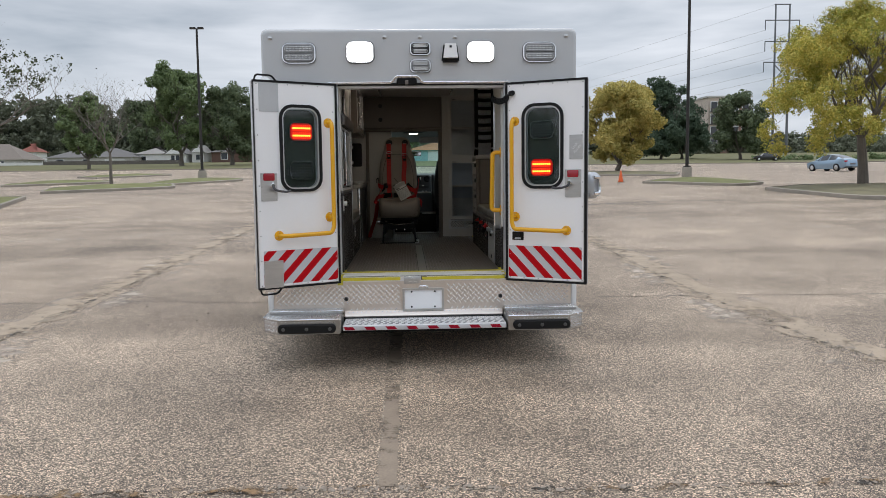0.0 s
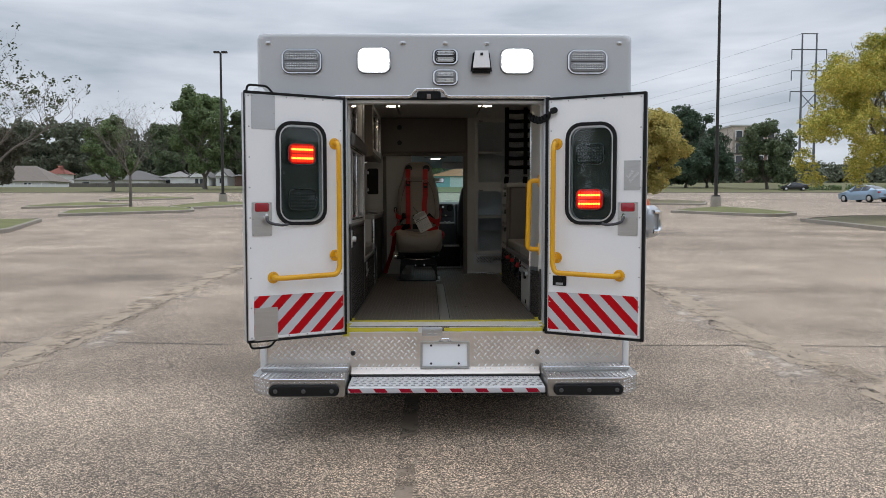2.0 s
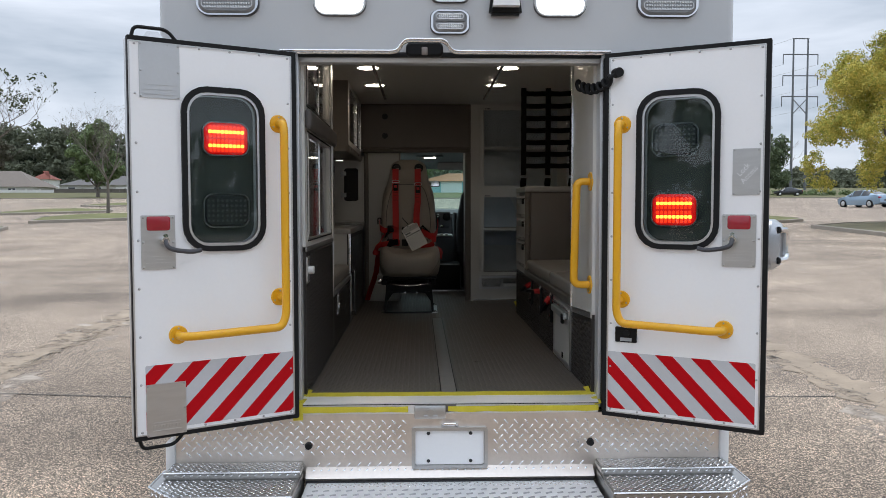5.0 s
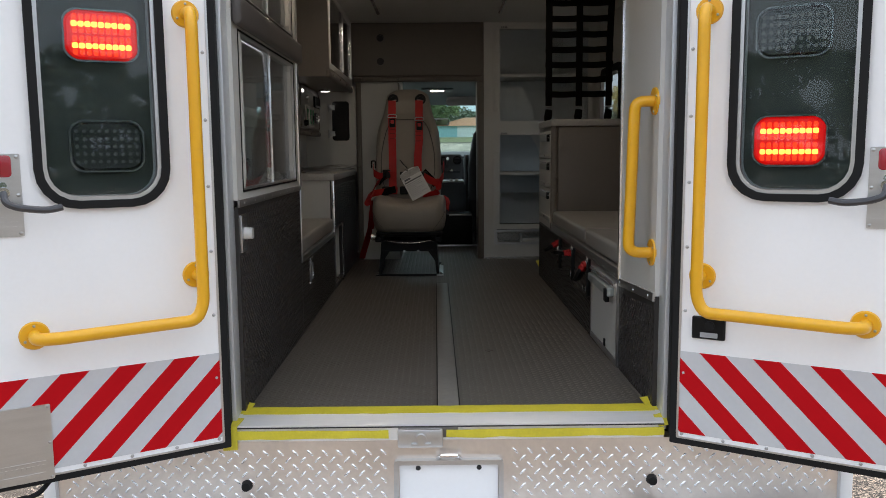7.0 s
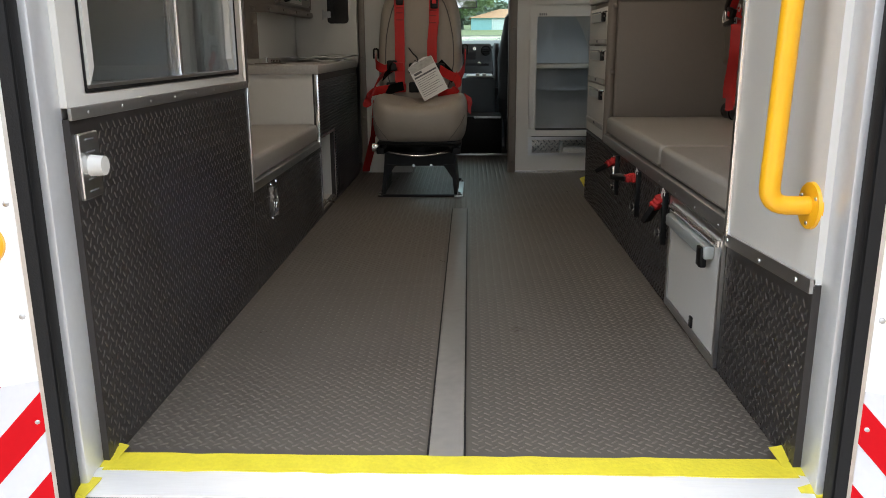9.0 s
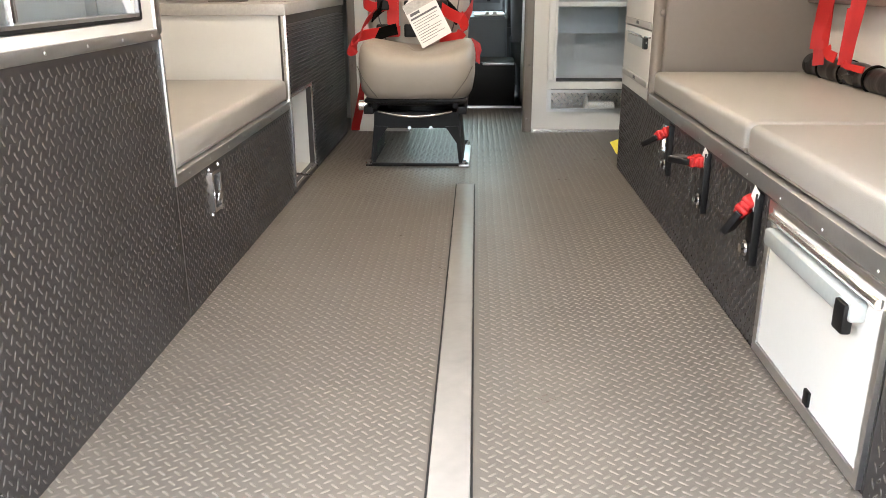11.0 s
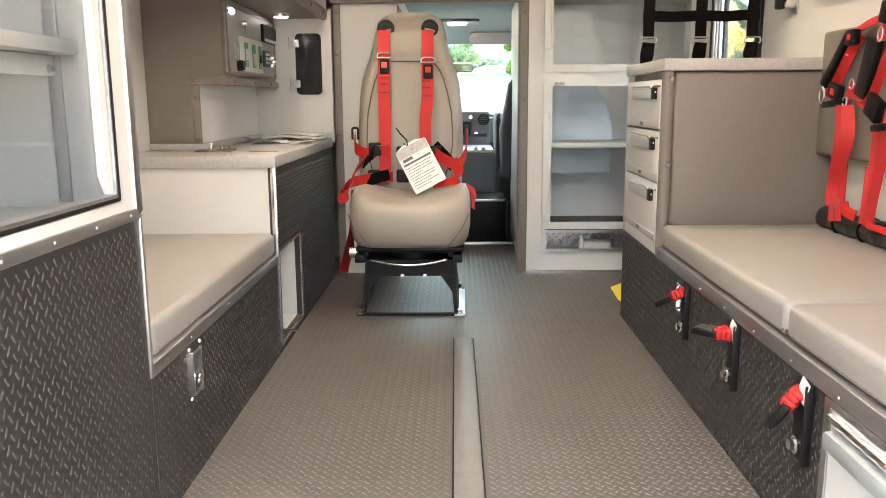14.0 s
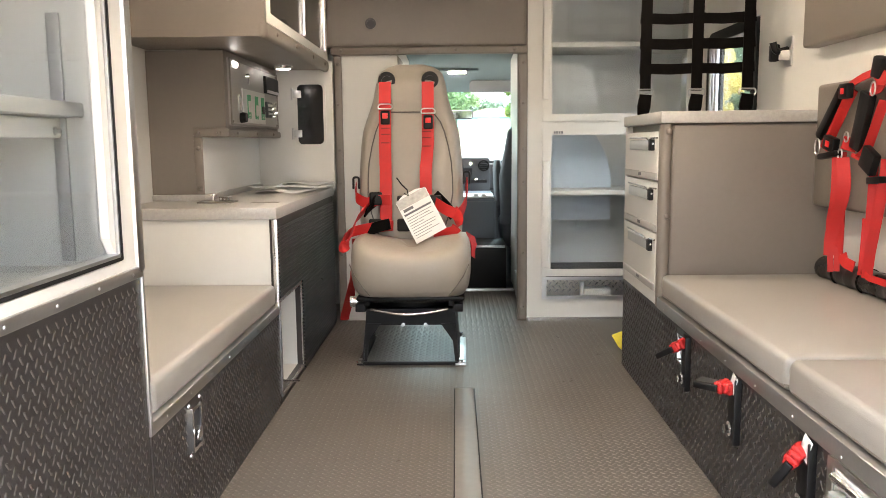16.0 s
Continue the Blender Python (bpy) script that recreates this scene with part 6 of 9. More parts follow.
OUT, FLAT = (0.86, -0.5, 0.0), (0.3, 1.0, 0.2)
harness("red webbing harness with a black shoulder pad hanging on the wall", ((8.225, 1.858), (8.365, 1.718)), 0.03,
        [([(8.05, 1.888, 0.01), (8.12, 1.88, 0.012), (8.2, 1.86, 0.012), (8.17, 1.845, 0.014)], 0.022, (0.2, 0.3, 1)),
         ([(8.17, 1.85, 0.012), (8.2, 1.82, 0.012), (8.29, 1.715, 0.014)], 0.03, (0.5, -0.6, -0.4)),
         ([(8.22, 1.8, 0.014), (8.25, 1.75, 0.016), (8.29, 1.7, 0.016)], 0.022, OUT),
         ([(8.33, 1.705, 0.018), (8.28, 1.69, 0.02)], 0.03, (0.2, 0.3, 1)),
         ([(8.228, 1.68, 0.022), (8.221, 1.594, 0.022), (8.223, 1.529, 0.022), (8.241, 1.477, 0.022), (8.235, 1.40, 0.022)], 0.024, OUT),
         ([(8.21, 1.675, 0.012), (8.205, 1.59, 0.012), (8.2, 1.5, 0.012), (8.2, 1.38, 0.012)], 0.024, (0.5, -0.85, 0.0)),
         ([(8.18, 1.66, 0.026), (8.148, 1.574, 0.03), (8.179, 1.507, 0.03), (8.218, 1.438, 0.03), (8.217, 1.375, 0.03)], 0.034, (0.86, -0.5, -0.15)),
         ([(8.235, 1.4, 0.022), (8.225, 1.325, 0.022)], 0.016, OUT),
         ([(8.205, 1.4, 0.016), (8.2, 1.33, 0.016)], 0.016, OUT),
         ([(8.165, 1.385, 0.02), (8.15, 1.365, 0.02), (8.09, 1.36, 0.022)], 0.03, (0.2, 0.2, 1))],
        [((8.2, 1.845), (8.15, 1.845), 0.042, True), ((8.28, 1.706), (8.215, 1.692), 0.042, True), ((8.31, 1.66), (8.2, 1.672), 0.017, False)],
        [(8.335, 1.69, 0.016, 0.024), (8.19, 1.67, 0.012, 0.014)])
harness("red webbing harness with a broad black buckle hanging on the wall", ((8.085, 1.835), (8.135, 1.682)), 0.058,
        [([(8.05, 1.888, 0.01), (8.0, 1.85, 0.012), (8.07, 1.84, 0.016)], 0.035, (0.2, 0.3, 1)),
         ([(8.0, 1.81, 0.014), (8.03, 1.75, 0.016), (8.07, 1.68, 0.016), (8.11, 1.665, 0.016)], 0.024, OUT),
         ([(8.155, 1.715, 0.016), (8.17, 1.68, 0.018)], 0.04, (0.7, -0.6, -0.2)),
         ([(8.15, 1.668, 0.016), (8.08, 1.655, 0.018)], 0.012, (0.2, 0.2, 1)),
         ([(7.955, 1.66, 0.022), (7.958, 1.619, 0.022), (7.972, 1.56, 0.022), (7.99, 1.483, 0.022), (8.01, 1.404, 0.022), (8.022, 1.34, 0.02)], 0.026, OUT),
         ([(8.03, 1.64, 0.014), (8.03, 1.518, 0.016), (8.03, 1.434, 0.018), (8.037, 1.35, 0.02)], 0.022, OUT),
         ([(8.04, 1.5, 0.024), (8.038, 1.43, 0.026), (8.042, 1.345, 0.028)], 0.014, OUT),
         ([(8.05, 1.37, 0.024), (8.01, 1.345, 0.026), (7.9, 1.345, 0.026)], 0.018, (0.2, 0.2, 1))],
        [((8.055, 1.67), (7.995, 1.64), 0.06, False), ((8.02, 1.602), (7.95, 1.608), 0.018, False)], [(8.158, 1.718, 0.012, 0.014), (8.03, 1.842, 0.012, 0.018)])
hh = thing("harness_hook", (1.2, 8.04, 1.88), "black plastic harness hook on the wall pad", "hook")
bm = B()
pad_tube(bm, (1.219, 8.04, 1.925), (1.219, 8.055, 1.87), 0.05, 0.03)
part("hook_body", bm, BLACK_PL, hh)
# rolled black pad behind the bench
bm = B()
pts, rad = [], []
for i in range(60):
    k = i / 59
    pts.append((1.25, 8.38 - 1.05 * k, 1.316 + 0.002 * math.sin(k * 24)))
    rad.append(0.034 * (0.7 if i in (0, 59) else 1) * (0.86 if i % 9 in (4, 5) else 1.0 + 0.04 * math.sin(i * 1.7)))
tube(bm, pts, 0.034, 18, radii=rad)
rp = thing("rolled_pad", (1.22, 8.0, 1.298), "rolled black vinyl pad lying on the bench", "rolled pad")
part("roll", bm, mat("glossy_black_vinyl", (0.012, 0.011, 0.011), 0.28, var=0.2, bump=0.3, bscale=120), rp)
bm = B()
for y in (8.25, 8.1, 7.94, 7.78):
    tube(bm, [(1.25 + 0.034 * math.cos(a * math.pi / 9), y, 1.316 + 0.034 * math.sin(a * math.pi / 9)) for a in range(18)], 0.005, 6, closed=True)
pieces("roll_strap", bm, WEB_BK, rp)

# ---- glazed cabinet at the bulkhead ----
SETTLE[0] = to_front
gc = thing("glazed_cabinet", (0.84, 10.0, ZF), "tall white cabinet with clear doors and shelves", "cabinet")
GX0, GX1 = 0.414, IN_R
bm = B()
box(bm, GX0, GX0 + 0.02, YB, YF - 0.05, ZF, ZC)
box(bm, GX0, GX1, YF - 0.07, YF - 0.05, ZF, ZC)
box(bm, GX1 - 0.02, GX1, YB, YF - 0.07, ZF, ZC)
part("carcass", bm, GREY_BIN, gc)
bm = B()
f = at_y(YB + 0.02)
ring(bm, [(GX0, 1.792), (GX1, 1.792), (GX1, ZC), (GX0, ZC)], [(0.525, 1.83), (1.2, 1.83), (1.2, 2.5), (0.525, 2.5)], f, 0, 0.024)
ring(bm, [(GX0, 0.937), (GX1, 0.937), (GX1, 1.792), (GX0, 1.792)], [(0.508, 0.952), (1.2, 0.952), (1.2, 1.745), (0.508, 1.745)], f, 0, 0.024)
box(bm, GX0, GX1, YB - 0.004, YB + 0.02, ZF, 0.937)
part("face_frame", bm, WHITE_IN, gc)
bm = B()
box(bm, GX0, GX1, YB - 0.006, YB + 0.0, 0.835, 0.848)
part("base_strip", bm, BRIGHT, gc)
for z0, z1, x0 in ((1.81, 2.53, 0.487), (1.055, 1.775, 0.487)):
    bm = B()
    ring(bm, rr(x0, 1.21, z0, z1, 0.004), rr(x0 + 0.042, 1.17, z0 + 0.035, z1 - 0.03, 0.004), at_y(YB - 0.004), 0, 0.012)
    dd = part("cabinet_door", bm, WHITE_IN, gc, "white-framed clear cabinet door")
    bm = B()
    box(bm, x0 + 0.04, 1.175, YB - 0.012, YB - 0.008, z0 + 0.03, z1 - 0.025)
    p = part("pane", bm, PLEXI, dd)
    p.visible_shadow = False
    bm = B()
    hz = (1.912, 2.5) if z0 > 1.5 else (1.10, 1.62)
    box(bm, x0 - 0.003, x0 + 0.03, YB - 0.036, YB - 0.016, hz[0], hz[1], 0.004)
    part("long_pull", bm, WHITE_IN, dd)
    bm = B()
    for k in range(4):
        box(bm, x0 + 0.052 + k * 0.012, x0 + 0.06 + k * 0.012, YB - 0.0165, YB - 0.0158, z1 - 0.024, z1 - 0.012)
    part("small_label", bm, INK, dd)
bm = B()
ring(bm, rr(0.487, 1.21, 0.94, 1.05, 0.004), rr(0.51, 1.19, 0.955, 1.035, 0.004), at_y(YB - 0.004), 0, 0.012)
bin_ = part("lower_bin", bm, SATIN, gc, "satin framed lower bin")
bm = B()
box(bm, 0.51, 1.19, YB - 0.006, YB - 0.002, 0.955, 1.035)
bf = part("bin_front", bm, PLEXI, bin_)
bf.visible_shadow = False
bm = B()
box(bm, 0.5, 1.2, YB + 0.14, YB + 0.16, 0.93, 1.05)
bp = part("bin_back", bm, PLATE, bin_)
tread("tread_lugs", 0.5, 1.2, 0.935, 1.045, at_y(YB + 0.14), BRIGHT, bp, 0.024, radians(45), high=0.003)
bm = B()
box(bm, 0.68, 0.7, YB + 0.02, YB + 0.05, 0.94, 1.02, 0.004)
box(bm, 0.7, 0.84, YB + 0.03, YB + 0.11, 0.937, 0.985, 0.012)
part("bin_packet", bm, PAPER, bin_)
bm = B()
for z in (2.175, 1.462):
    box(bm, GX0 + 0.02, GX1 - 0.02, YB + 0.03, YF - 0.07, z - 0.012, z + 0.012, 0.003)
pieces("shelf", bm, WHITE_IN, gc)
for z, h, xr, curl in ((1.83, 0.29, 0.81, 0.1), (1.476, 0.275, 0.865, 0.09), (1.312, 0.136, 0.862, 0.0)):
    bm = B()
    outline = [(0.44, z), (xr, z)] + [(xr - curl * (k / 8) ** 2.2, z + h * k / 8) for k in range(1, 9)] + [(0.44, z + h)]
    prism(bm, outline, 1, 10.02, 10.16)
    bmesh.ops.bevel(bm, geom=[e for e in bm.edges if e.calc_face_angle(0) > 1.2], offset=0.006, segments=2, affect="EDGES")
    solid("storage_bin", bm, BLUE_BIN if z < 1.5 else GREY_BIN, "pale grey moulded bin inside the glazed cabinet", "storage bin", "cabinet bins")
bm = B()
box(bm, GX0 + 0.02, GX1 - 0.02, YB + 0.03, YF - 0.07, 1.04, 1.062)
part("dark_mat", bm, DARK_IN, gc)

# passage side with hinged white edge
bm = B()
box(bm, 0.405, 0.43, YF - 0.05, YF + 0.75, ZF, 2.3)
struct("passage_wall_right", bm, WHITE_IN, "white side of the passage to the cab", "wall")
bm = B()
box(bm, -0.26, -0.235, YB + 0.036, YF + 0.75, ZF, 2.3)
struct("passage_wall_left", bm, WHITE_IN, "white side of the passage to the cab", "wall")
bm = B()
box(bm, 0.39, 0.404, YB + 0.10, YB + 0.5, 0.86, 1.66, 0.003)
for z in (1.0, 1.18, 1.36, 1.54):
    box(bm, 0.386, 0.392, YB + 0.09, YB + 0.5, z, z + 0.006)
solid("passage_panel", bm, mat("pale_grey_panel", (0.5, 0.52, 0.54), 0.4), "pale panelled edge beside the passage", "panel")
# yellow tape end on the step well
bm = B()
ribbon(bm, [(0.82, 9.0, ZF + 0.004), (0.83, 9.1, ZF + 0.006), (0.80, 9.2, ZF + 0.03), (0.78, 9.24, ZF + 0.07)], 0.1, (1, 0, 0.2), 0.003)
solid("tape_piece", bm, TAPE, "curled piece of yellow tape on the floor", "tape")

# ---- ceiling lights ----
for x, y in ((-0.345, 8.63), (-0.345, 7.91), (0.53, 8.6), (0.54, 7.89), (-0.345, 7.15), (0.54, 7.15)):
    t = thing("ceiling_light", (x, y, ZC), "round lit ceiling light with a steel ring", "ceiling light", "cabin ceiling lights")
    bm = B()
    n = 28
    ring(bm, [(x + 0.085 * math.cos(a * 2 * math.pi / n), y + 0.085 * math.sin(a * 2 * math.pi / n)) for a in range(n)], [(x + 0.068 * math.cos(a * 2 * math.pi / n), y + 0.068 * math.sin(a * 2 * math.pi / n)) for a in range(n)], lambda u, v, w: Vector((u, v, ZC - w)), 0, 0.014)
    part("trim_ring", bm, BRIGHT, t)
    bm = B()
    disc(bm, (x, y, ZC), (0, 0, -1), 0.068, 0.009, 28, 0.06)
    part("lens", bm, CEIL_L, t)
for sx in (-0.3, 0.49):
    bm = B()
    tube(bm, [(sx, 7.3, ZC - 0.03), (sx, 9.2, ZC - 0.03)], 0.012, 10)
    for y in (7.32, 8.25, 9.18):
        tube(bm, [(sx, y, ZC - 0.03), (sx, y, ZC)], 0.014, 8)
    solid("ceiling_rail", bm, BRIGHT, "bright ceiling grab rail", "grab rail", "ceiling rails")

# ---- attendant seat ----
SX = -0.113
seat = thing("attendant_seat", (SX, 9.2, ZF), "taupe vinyl attendant seat with red belts on a black pedestal", "seat")
bm = B()
for s in (-1, 1):
    x0, x1 = SX + s * 0.176, SX + s * 0.170
    v = [bm.verts.new(p) for o in (0.0, 0.006) for p in ((SX + s * (0.196 - o), 8.985, ZF), (SX + s * (0.196 - o), 9.42, ZF), (SX + s * (0.176 - o), 9.38, 1.056), (SX + s * (0.176 - o), 9.02, 1.056))]
    for q in ((0, 1, 2, 3), (4, 5, 6, 7), (0, 1, 5, 4), (1, 2, 6, 5), (2, 3, 7, 6), (3, 0, 4, 7)):
        bm.faces.new([v[i] for i in q])
    fl = [(SX + s * 0.196, ZF), (SX + s * 0.178, ZF), (SX + s * 0.168, 0.93), (SX + s * 0.12, 0.998), (SX + s * 0.176, 1.0)]
    prism(bm, fl, 1, 9.0, 9.006)
pieces("pedestal_side", bm, BLACK_ME, seat)
bm = B()
prism(bm, [(SX - 0.178, 1.056), (SX + 0.178, 1.056), (SX + 0.182, 0.99), (SX + 0.13, 0.99), (SX - 0.118, 0.99), (SX - 0.182, 0.985)], 1, 9.012, 9.02)
for sg in (-1, 1):
    prism(bm, [(SX + sg * 0.182, 0.992), (SX + sg * 0.124, 0.992), (SX + sg * 0.186, 0.9)], 1, 9.006, 9.012)
box(bm, SX - 0.176, SX + 0.176, 9.02, 9.38, 1.05, 1.056)
part("pedestal_top", bm, BLACK_ME, seat)
bm = B()
box(bm, SX - 0.2, SX + 0.2, 8.972, 8.99, ZF, ZF + 0.012, 0.002)
part("pedestal_crossbar", bm, BLACK_ME, seat)
bm = B()
box(bm, SX + 0.178, SX + 0.222, 8.96, 9.4, ZF, ZF + 0.008, 0.002)
part("foot_plate", bm, SATIN, seat)
bm = B()
box(bm, SX - 0.215, SX - 0.185, 8.97, 9.45, ZF, ZF + 0.006, 0.002)
part("foot_plate", bm, BLACK_ME, seat)
bm = B()
for s in (-1, 1):
    for y in (8.985, 9.42):
        disc(bm, (SX + s * 0.2, y, ZF + 0.008), (0, 0, 1), 0.017, 0.004, 14)
        disc(bm, (SX + s * 0.2, y, ZF + 0.012), (0, 0, 1), 0.011, 0.011, 6)
for dx in (-0.03, 0.06):
    disc(bm, (SX + dx, 9.015, 0.992), (0, -1, 0), 0.008, 0.008, 8)
pieces("anchor_bolt", bm, CHROME, seat)
bm = B()
for s in (-1, 1):
    box(bm, SX + s * 0.19 - 0.02, SX + s * 0.19 + 0.02, 8.93, 9.42, 1.06, 1.092, 0.004)
    box(bm, SX + s * 0.165 - 0.012, SX + s * 0.165 + 0.012, 8.92, 9.40, 1.085, 1.115, 0.004)
disc(bm, (SX, 9.18, 1.056), (0, 0, 1), 0.14, 0.035, 32)
box(bm, SX - 0.2, SX + 0.2, 8.97, 9.4, 1.09, 1.12, 0.006)
pieces("slide_rail", bm, BLACK_ME, seat)
bm = B()
tube(bm, [(SX - 0.15 + 0.3 * i / 12, 8.94 - 0.03 * math.sin(i / 12 * math.pi), 1.07 - 0.015 * math.sin(i / 12 * math.pi)) for i in range(13)], 0.005, 8)
disc(bm, (SX - 0.245, 9.05, 1.08), (1, 0, 0), 0.022, 0.06, 14)
part("adjust_bar", bm, BRIGHT, seat)


def loft(bm, rows, closed=True):
    """Skin over rings of points with equal counts, with caps."""
    vr = [[bm.verts.new(p) for p in r] for r in rows]
    n = len(vr[0])
    for a, b in zip(vr, vr[1:]):
        for k in range(n):
            bm.faces.new((a[k], a[(k + 1) % n], b[(k + 1) % n], b[k]))
    bm.faces.new(vr[0][::-1])
    bm.faces.new(vr[-1])
    return bm


def super_ring(cx, cy, cz, hx, hy, n=32, p=4.0, tiltfn=None):
    out = []
    for k in range(n):
        a = 2 * math.pi * k / n
        c, s = math.cos(a), math.sin(a)
        x = hx * math.copysign(abs(c) ** (2 / p), c)
        y = hy * math.copysign(abs(s) ** (2 / p), s)
        out.append((cx + x, cy + y, cz + (tiltfn(x / hx, y / hy) if tiltfn else 0)))
    return out


# cushion: tall rounded front, dished top
bm = B()
dish = lambda k: (lambda x, y: k * (0.05 * abs(x) ** 2.6 - 0.022 - 0.006 * y))
SC = SX + 0.008
rows = [super_ring(SC, 9.1, 1.126, 0.19, 0.2, p=5), super_ring(SC, 9.1, 1.132, 0.212, 0.24, p=5), super_ring(SC, 9.1, 1.16, 0.226, 0.257, p=5.5), super_ring(SC, 9.1, 1.21, 0.234, 0.264, p=5.5),
        super_ring(SC, 9.1, 1.262, 0.235, 0.264, p=5.5, tiltfn=dish(0.75)), super_ring(SC, 9.1, 1.292, 0.23, 0.256, p=5, tiltfn=dish(1.05)), super_ring(SC, 9.1, 1.311, 0.217, 0.24, p=4.6, tiltfn=dish(1.2)),
        super_ring(SC, 9.1, 1.318, 0.192, 0.212, p=4, tiltfn=dish(1.15)), super_ring(SC, 9.1, 1.316, 0.14, 0.16, p=3, tiltfn=dish(0.9)), super_ring(SC, 9.1, 1.31, 0.05, 0.05, p=2, tiltfn=dish(0.6))]
loft(bm, rows)
cu = part("seat_cushion", bm, SEAT_V, seat, "taupe vinyl seat cushion", deg=60)
bm = B()
for s in (-1, 1):
    tube(bm, [(SC + s * 0.226, 8.857, 1.26), (SC + s * 0.204, 8.843, 1.215), (SC + s * 0.172, 8.84, 1.17), (SC + s * 0.148, 8.846, 1.14)], 0.0018, 6)
pieces("cushion_seam", bm, mat("vinyl_seam", (0.13, 0.112, 0.094), 0.5), cu)
bm = B()
box(bm, SX - 0.2, SX + 0.216, 8.88, 9.33, 1.112, 1.13, 0.008)
part("seat_pan", bm, BLACK_PL, seat)

# back: shield outline with raised bolsters
def half_width(z):
    k = [(1.30, 0.215), (1.45, 0.224), (1.59, 0.222), (1.70, 0.214), (1.76, 0.207), (1.80, 0.195), (1.84, 0.18), (1.89, 0.163), (1.955, 0.151), (2.005, 0.138), (2.03, 0.115), (2.05, 0.05)]
    for (a, p), (b, q) in zip(k, k[1:]):
        if z <= b:
            return p + (q - p) * (z - a) / (b - a)
    return 0.03


def seam_at(z):
    """Where the seam of the middle panel runs, as a share of the half width."""
    k = [(1.3, 0.58), (1.42, 0.74), (1.5, 0.8), (1.62, 0.8), (1.72, 0.74), (1.8, 0.66), (1.85, 0.52)]
    for (a, p), (b, q) in zip(k, k[1:]):
        if z <= b:
            return p + (q - p) * (z - a) / (b - a)
    return 0.5


def back_y(z):
    return 9.255 + (z - 1.3) * 0.13


bm = B()
zs = [1.30, 1.34, 1.42, 1.5, 1.56, 1.63, 1.70, 1.74, 1.77, 1.79, 1.81, 1.83, 1.85, 1.875, 1.9, 1.925, 1.955, 1.98, 2.005, 2.02, 2.035, 2.046]
cols = 25
front, rear = [], []
for z in zs:
    h, y = half_width(z), back_y(z)
    rf, rb = [], []
    for i in range(cols):
        u = -1 + 2 * i / (cols - 1)
        edge = (1 - min(1, abs(u)) ** 6)
        bol = 0.03 * max(0.0, 1 - abs(abs(u) - 0.88) / 0.2) * min(1.0, max(0.0, (1.86 - z) / 0.1))
        head = 0.014 if z > 1.85 else 0.0
        groove = -0.009 if abs(abs(u) - seam_at(z)) < 0.05 and z < 1.84 else 0.0
        topf = 1.0 if z < 1.97 else max(0.2, (2.05 - z) / 0.08)
        rf.append(bm.verts.new((SX - 0.009 + u * h, y - (0.03 + (0.035 + bol + head + groove)) * (edge ** 0.5) * topf + 0.03, z)))
        rb.append(bm.verts.new((SX - 0.009 + u * h, y + 0.03 + 0.05 * (edge ** 0.5) * topf, z)))
    front.append(rf)
    rear.append(rb)
for j in range(len(zs) - 1):
    for i in range(cols - 1):
        bm.faces.new((front[j][i], front[j][i + 1], front[j + 1][i + 1], front[j + 1][i]))
        bm.faces.new((rear[j][i + 1], rear[j][i], rear[j + 1][i], rear[j + 1][i + 1]))
    bm.faces.new((front[j][0], front[j + 1][0], rear[j + 1][0], rear[j][0]))
    bm.faces.new((front[j][-1], rear[j][-1], rear[j + 1][-1], front[j + 1][-1]))
for i in range(cols - 1):
    bm.faces.new((front[-1][i], front[-1][i + 1], rear[-1][i + 1], rear[-1][i]))
    bm.faces.new((front[0][i + 1], front[0][i], rear[0][i], rear[0][i + 1]))
bk = part("backrest", bm, SEAT_V, seat, "taupe vinyl shield-shaped backrest", deg=75)
FY = lambda z, d=0.0: back_y(z) - 0.037 - d
bm = B()
for s in (-1, 1):
    tube(bm, [(SX - 0.009 + s * half_width(z) * seam_at(z), FY(z, -0.001), z) for z in (1.33, 1.42, 1.5, 1.56, 1.63, 1.7, 1.76, 1.8, 1.825, 1.84)], 0.0028, 6)
tube(bm, [(SX - 0.009 + u, FY(1.85, 0.004), 1.842) for u in (-0.10, -0.05, 0, 0.05, 0.10)], 0.0028, 6)
part("backrest_seam", bm, mat("backrest_piping", (0.06, 0.053, 0.046), 0.55), bk)
for x in (-0.218, -0.036):
    bm = B()
    n = 20
    ring(bm, [(x + 0.036 * math.cos(a * 2 * math.pi / n), 1.975 + 0.036 * math.sin(a * 2 * math.pi / n)) for a in range(n)], [(x + 0.022 * math.cos(a * 2 * math.pi / n), 1.972 + 0.022 * math.sin(a * 2 * math.pi / n)) for a in range(n)], at_y(FY(1.975)), -0.01, 0.012)
    disc(bm, (x, FY(1.975, 0.0), 1.975), (0, -1, 0), 0.023, 0.003, 18)
    part("belt_guide", bm, BLACK_PL, bk)
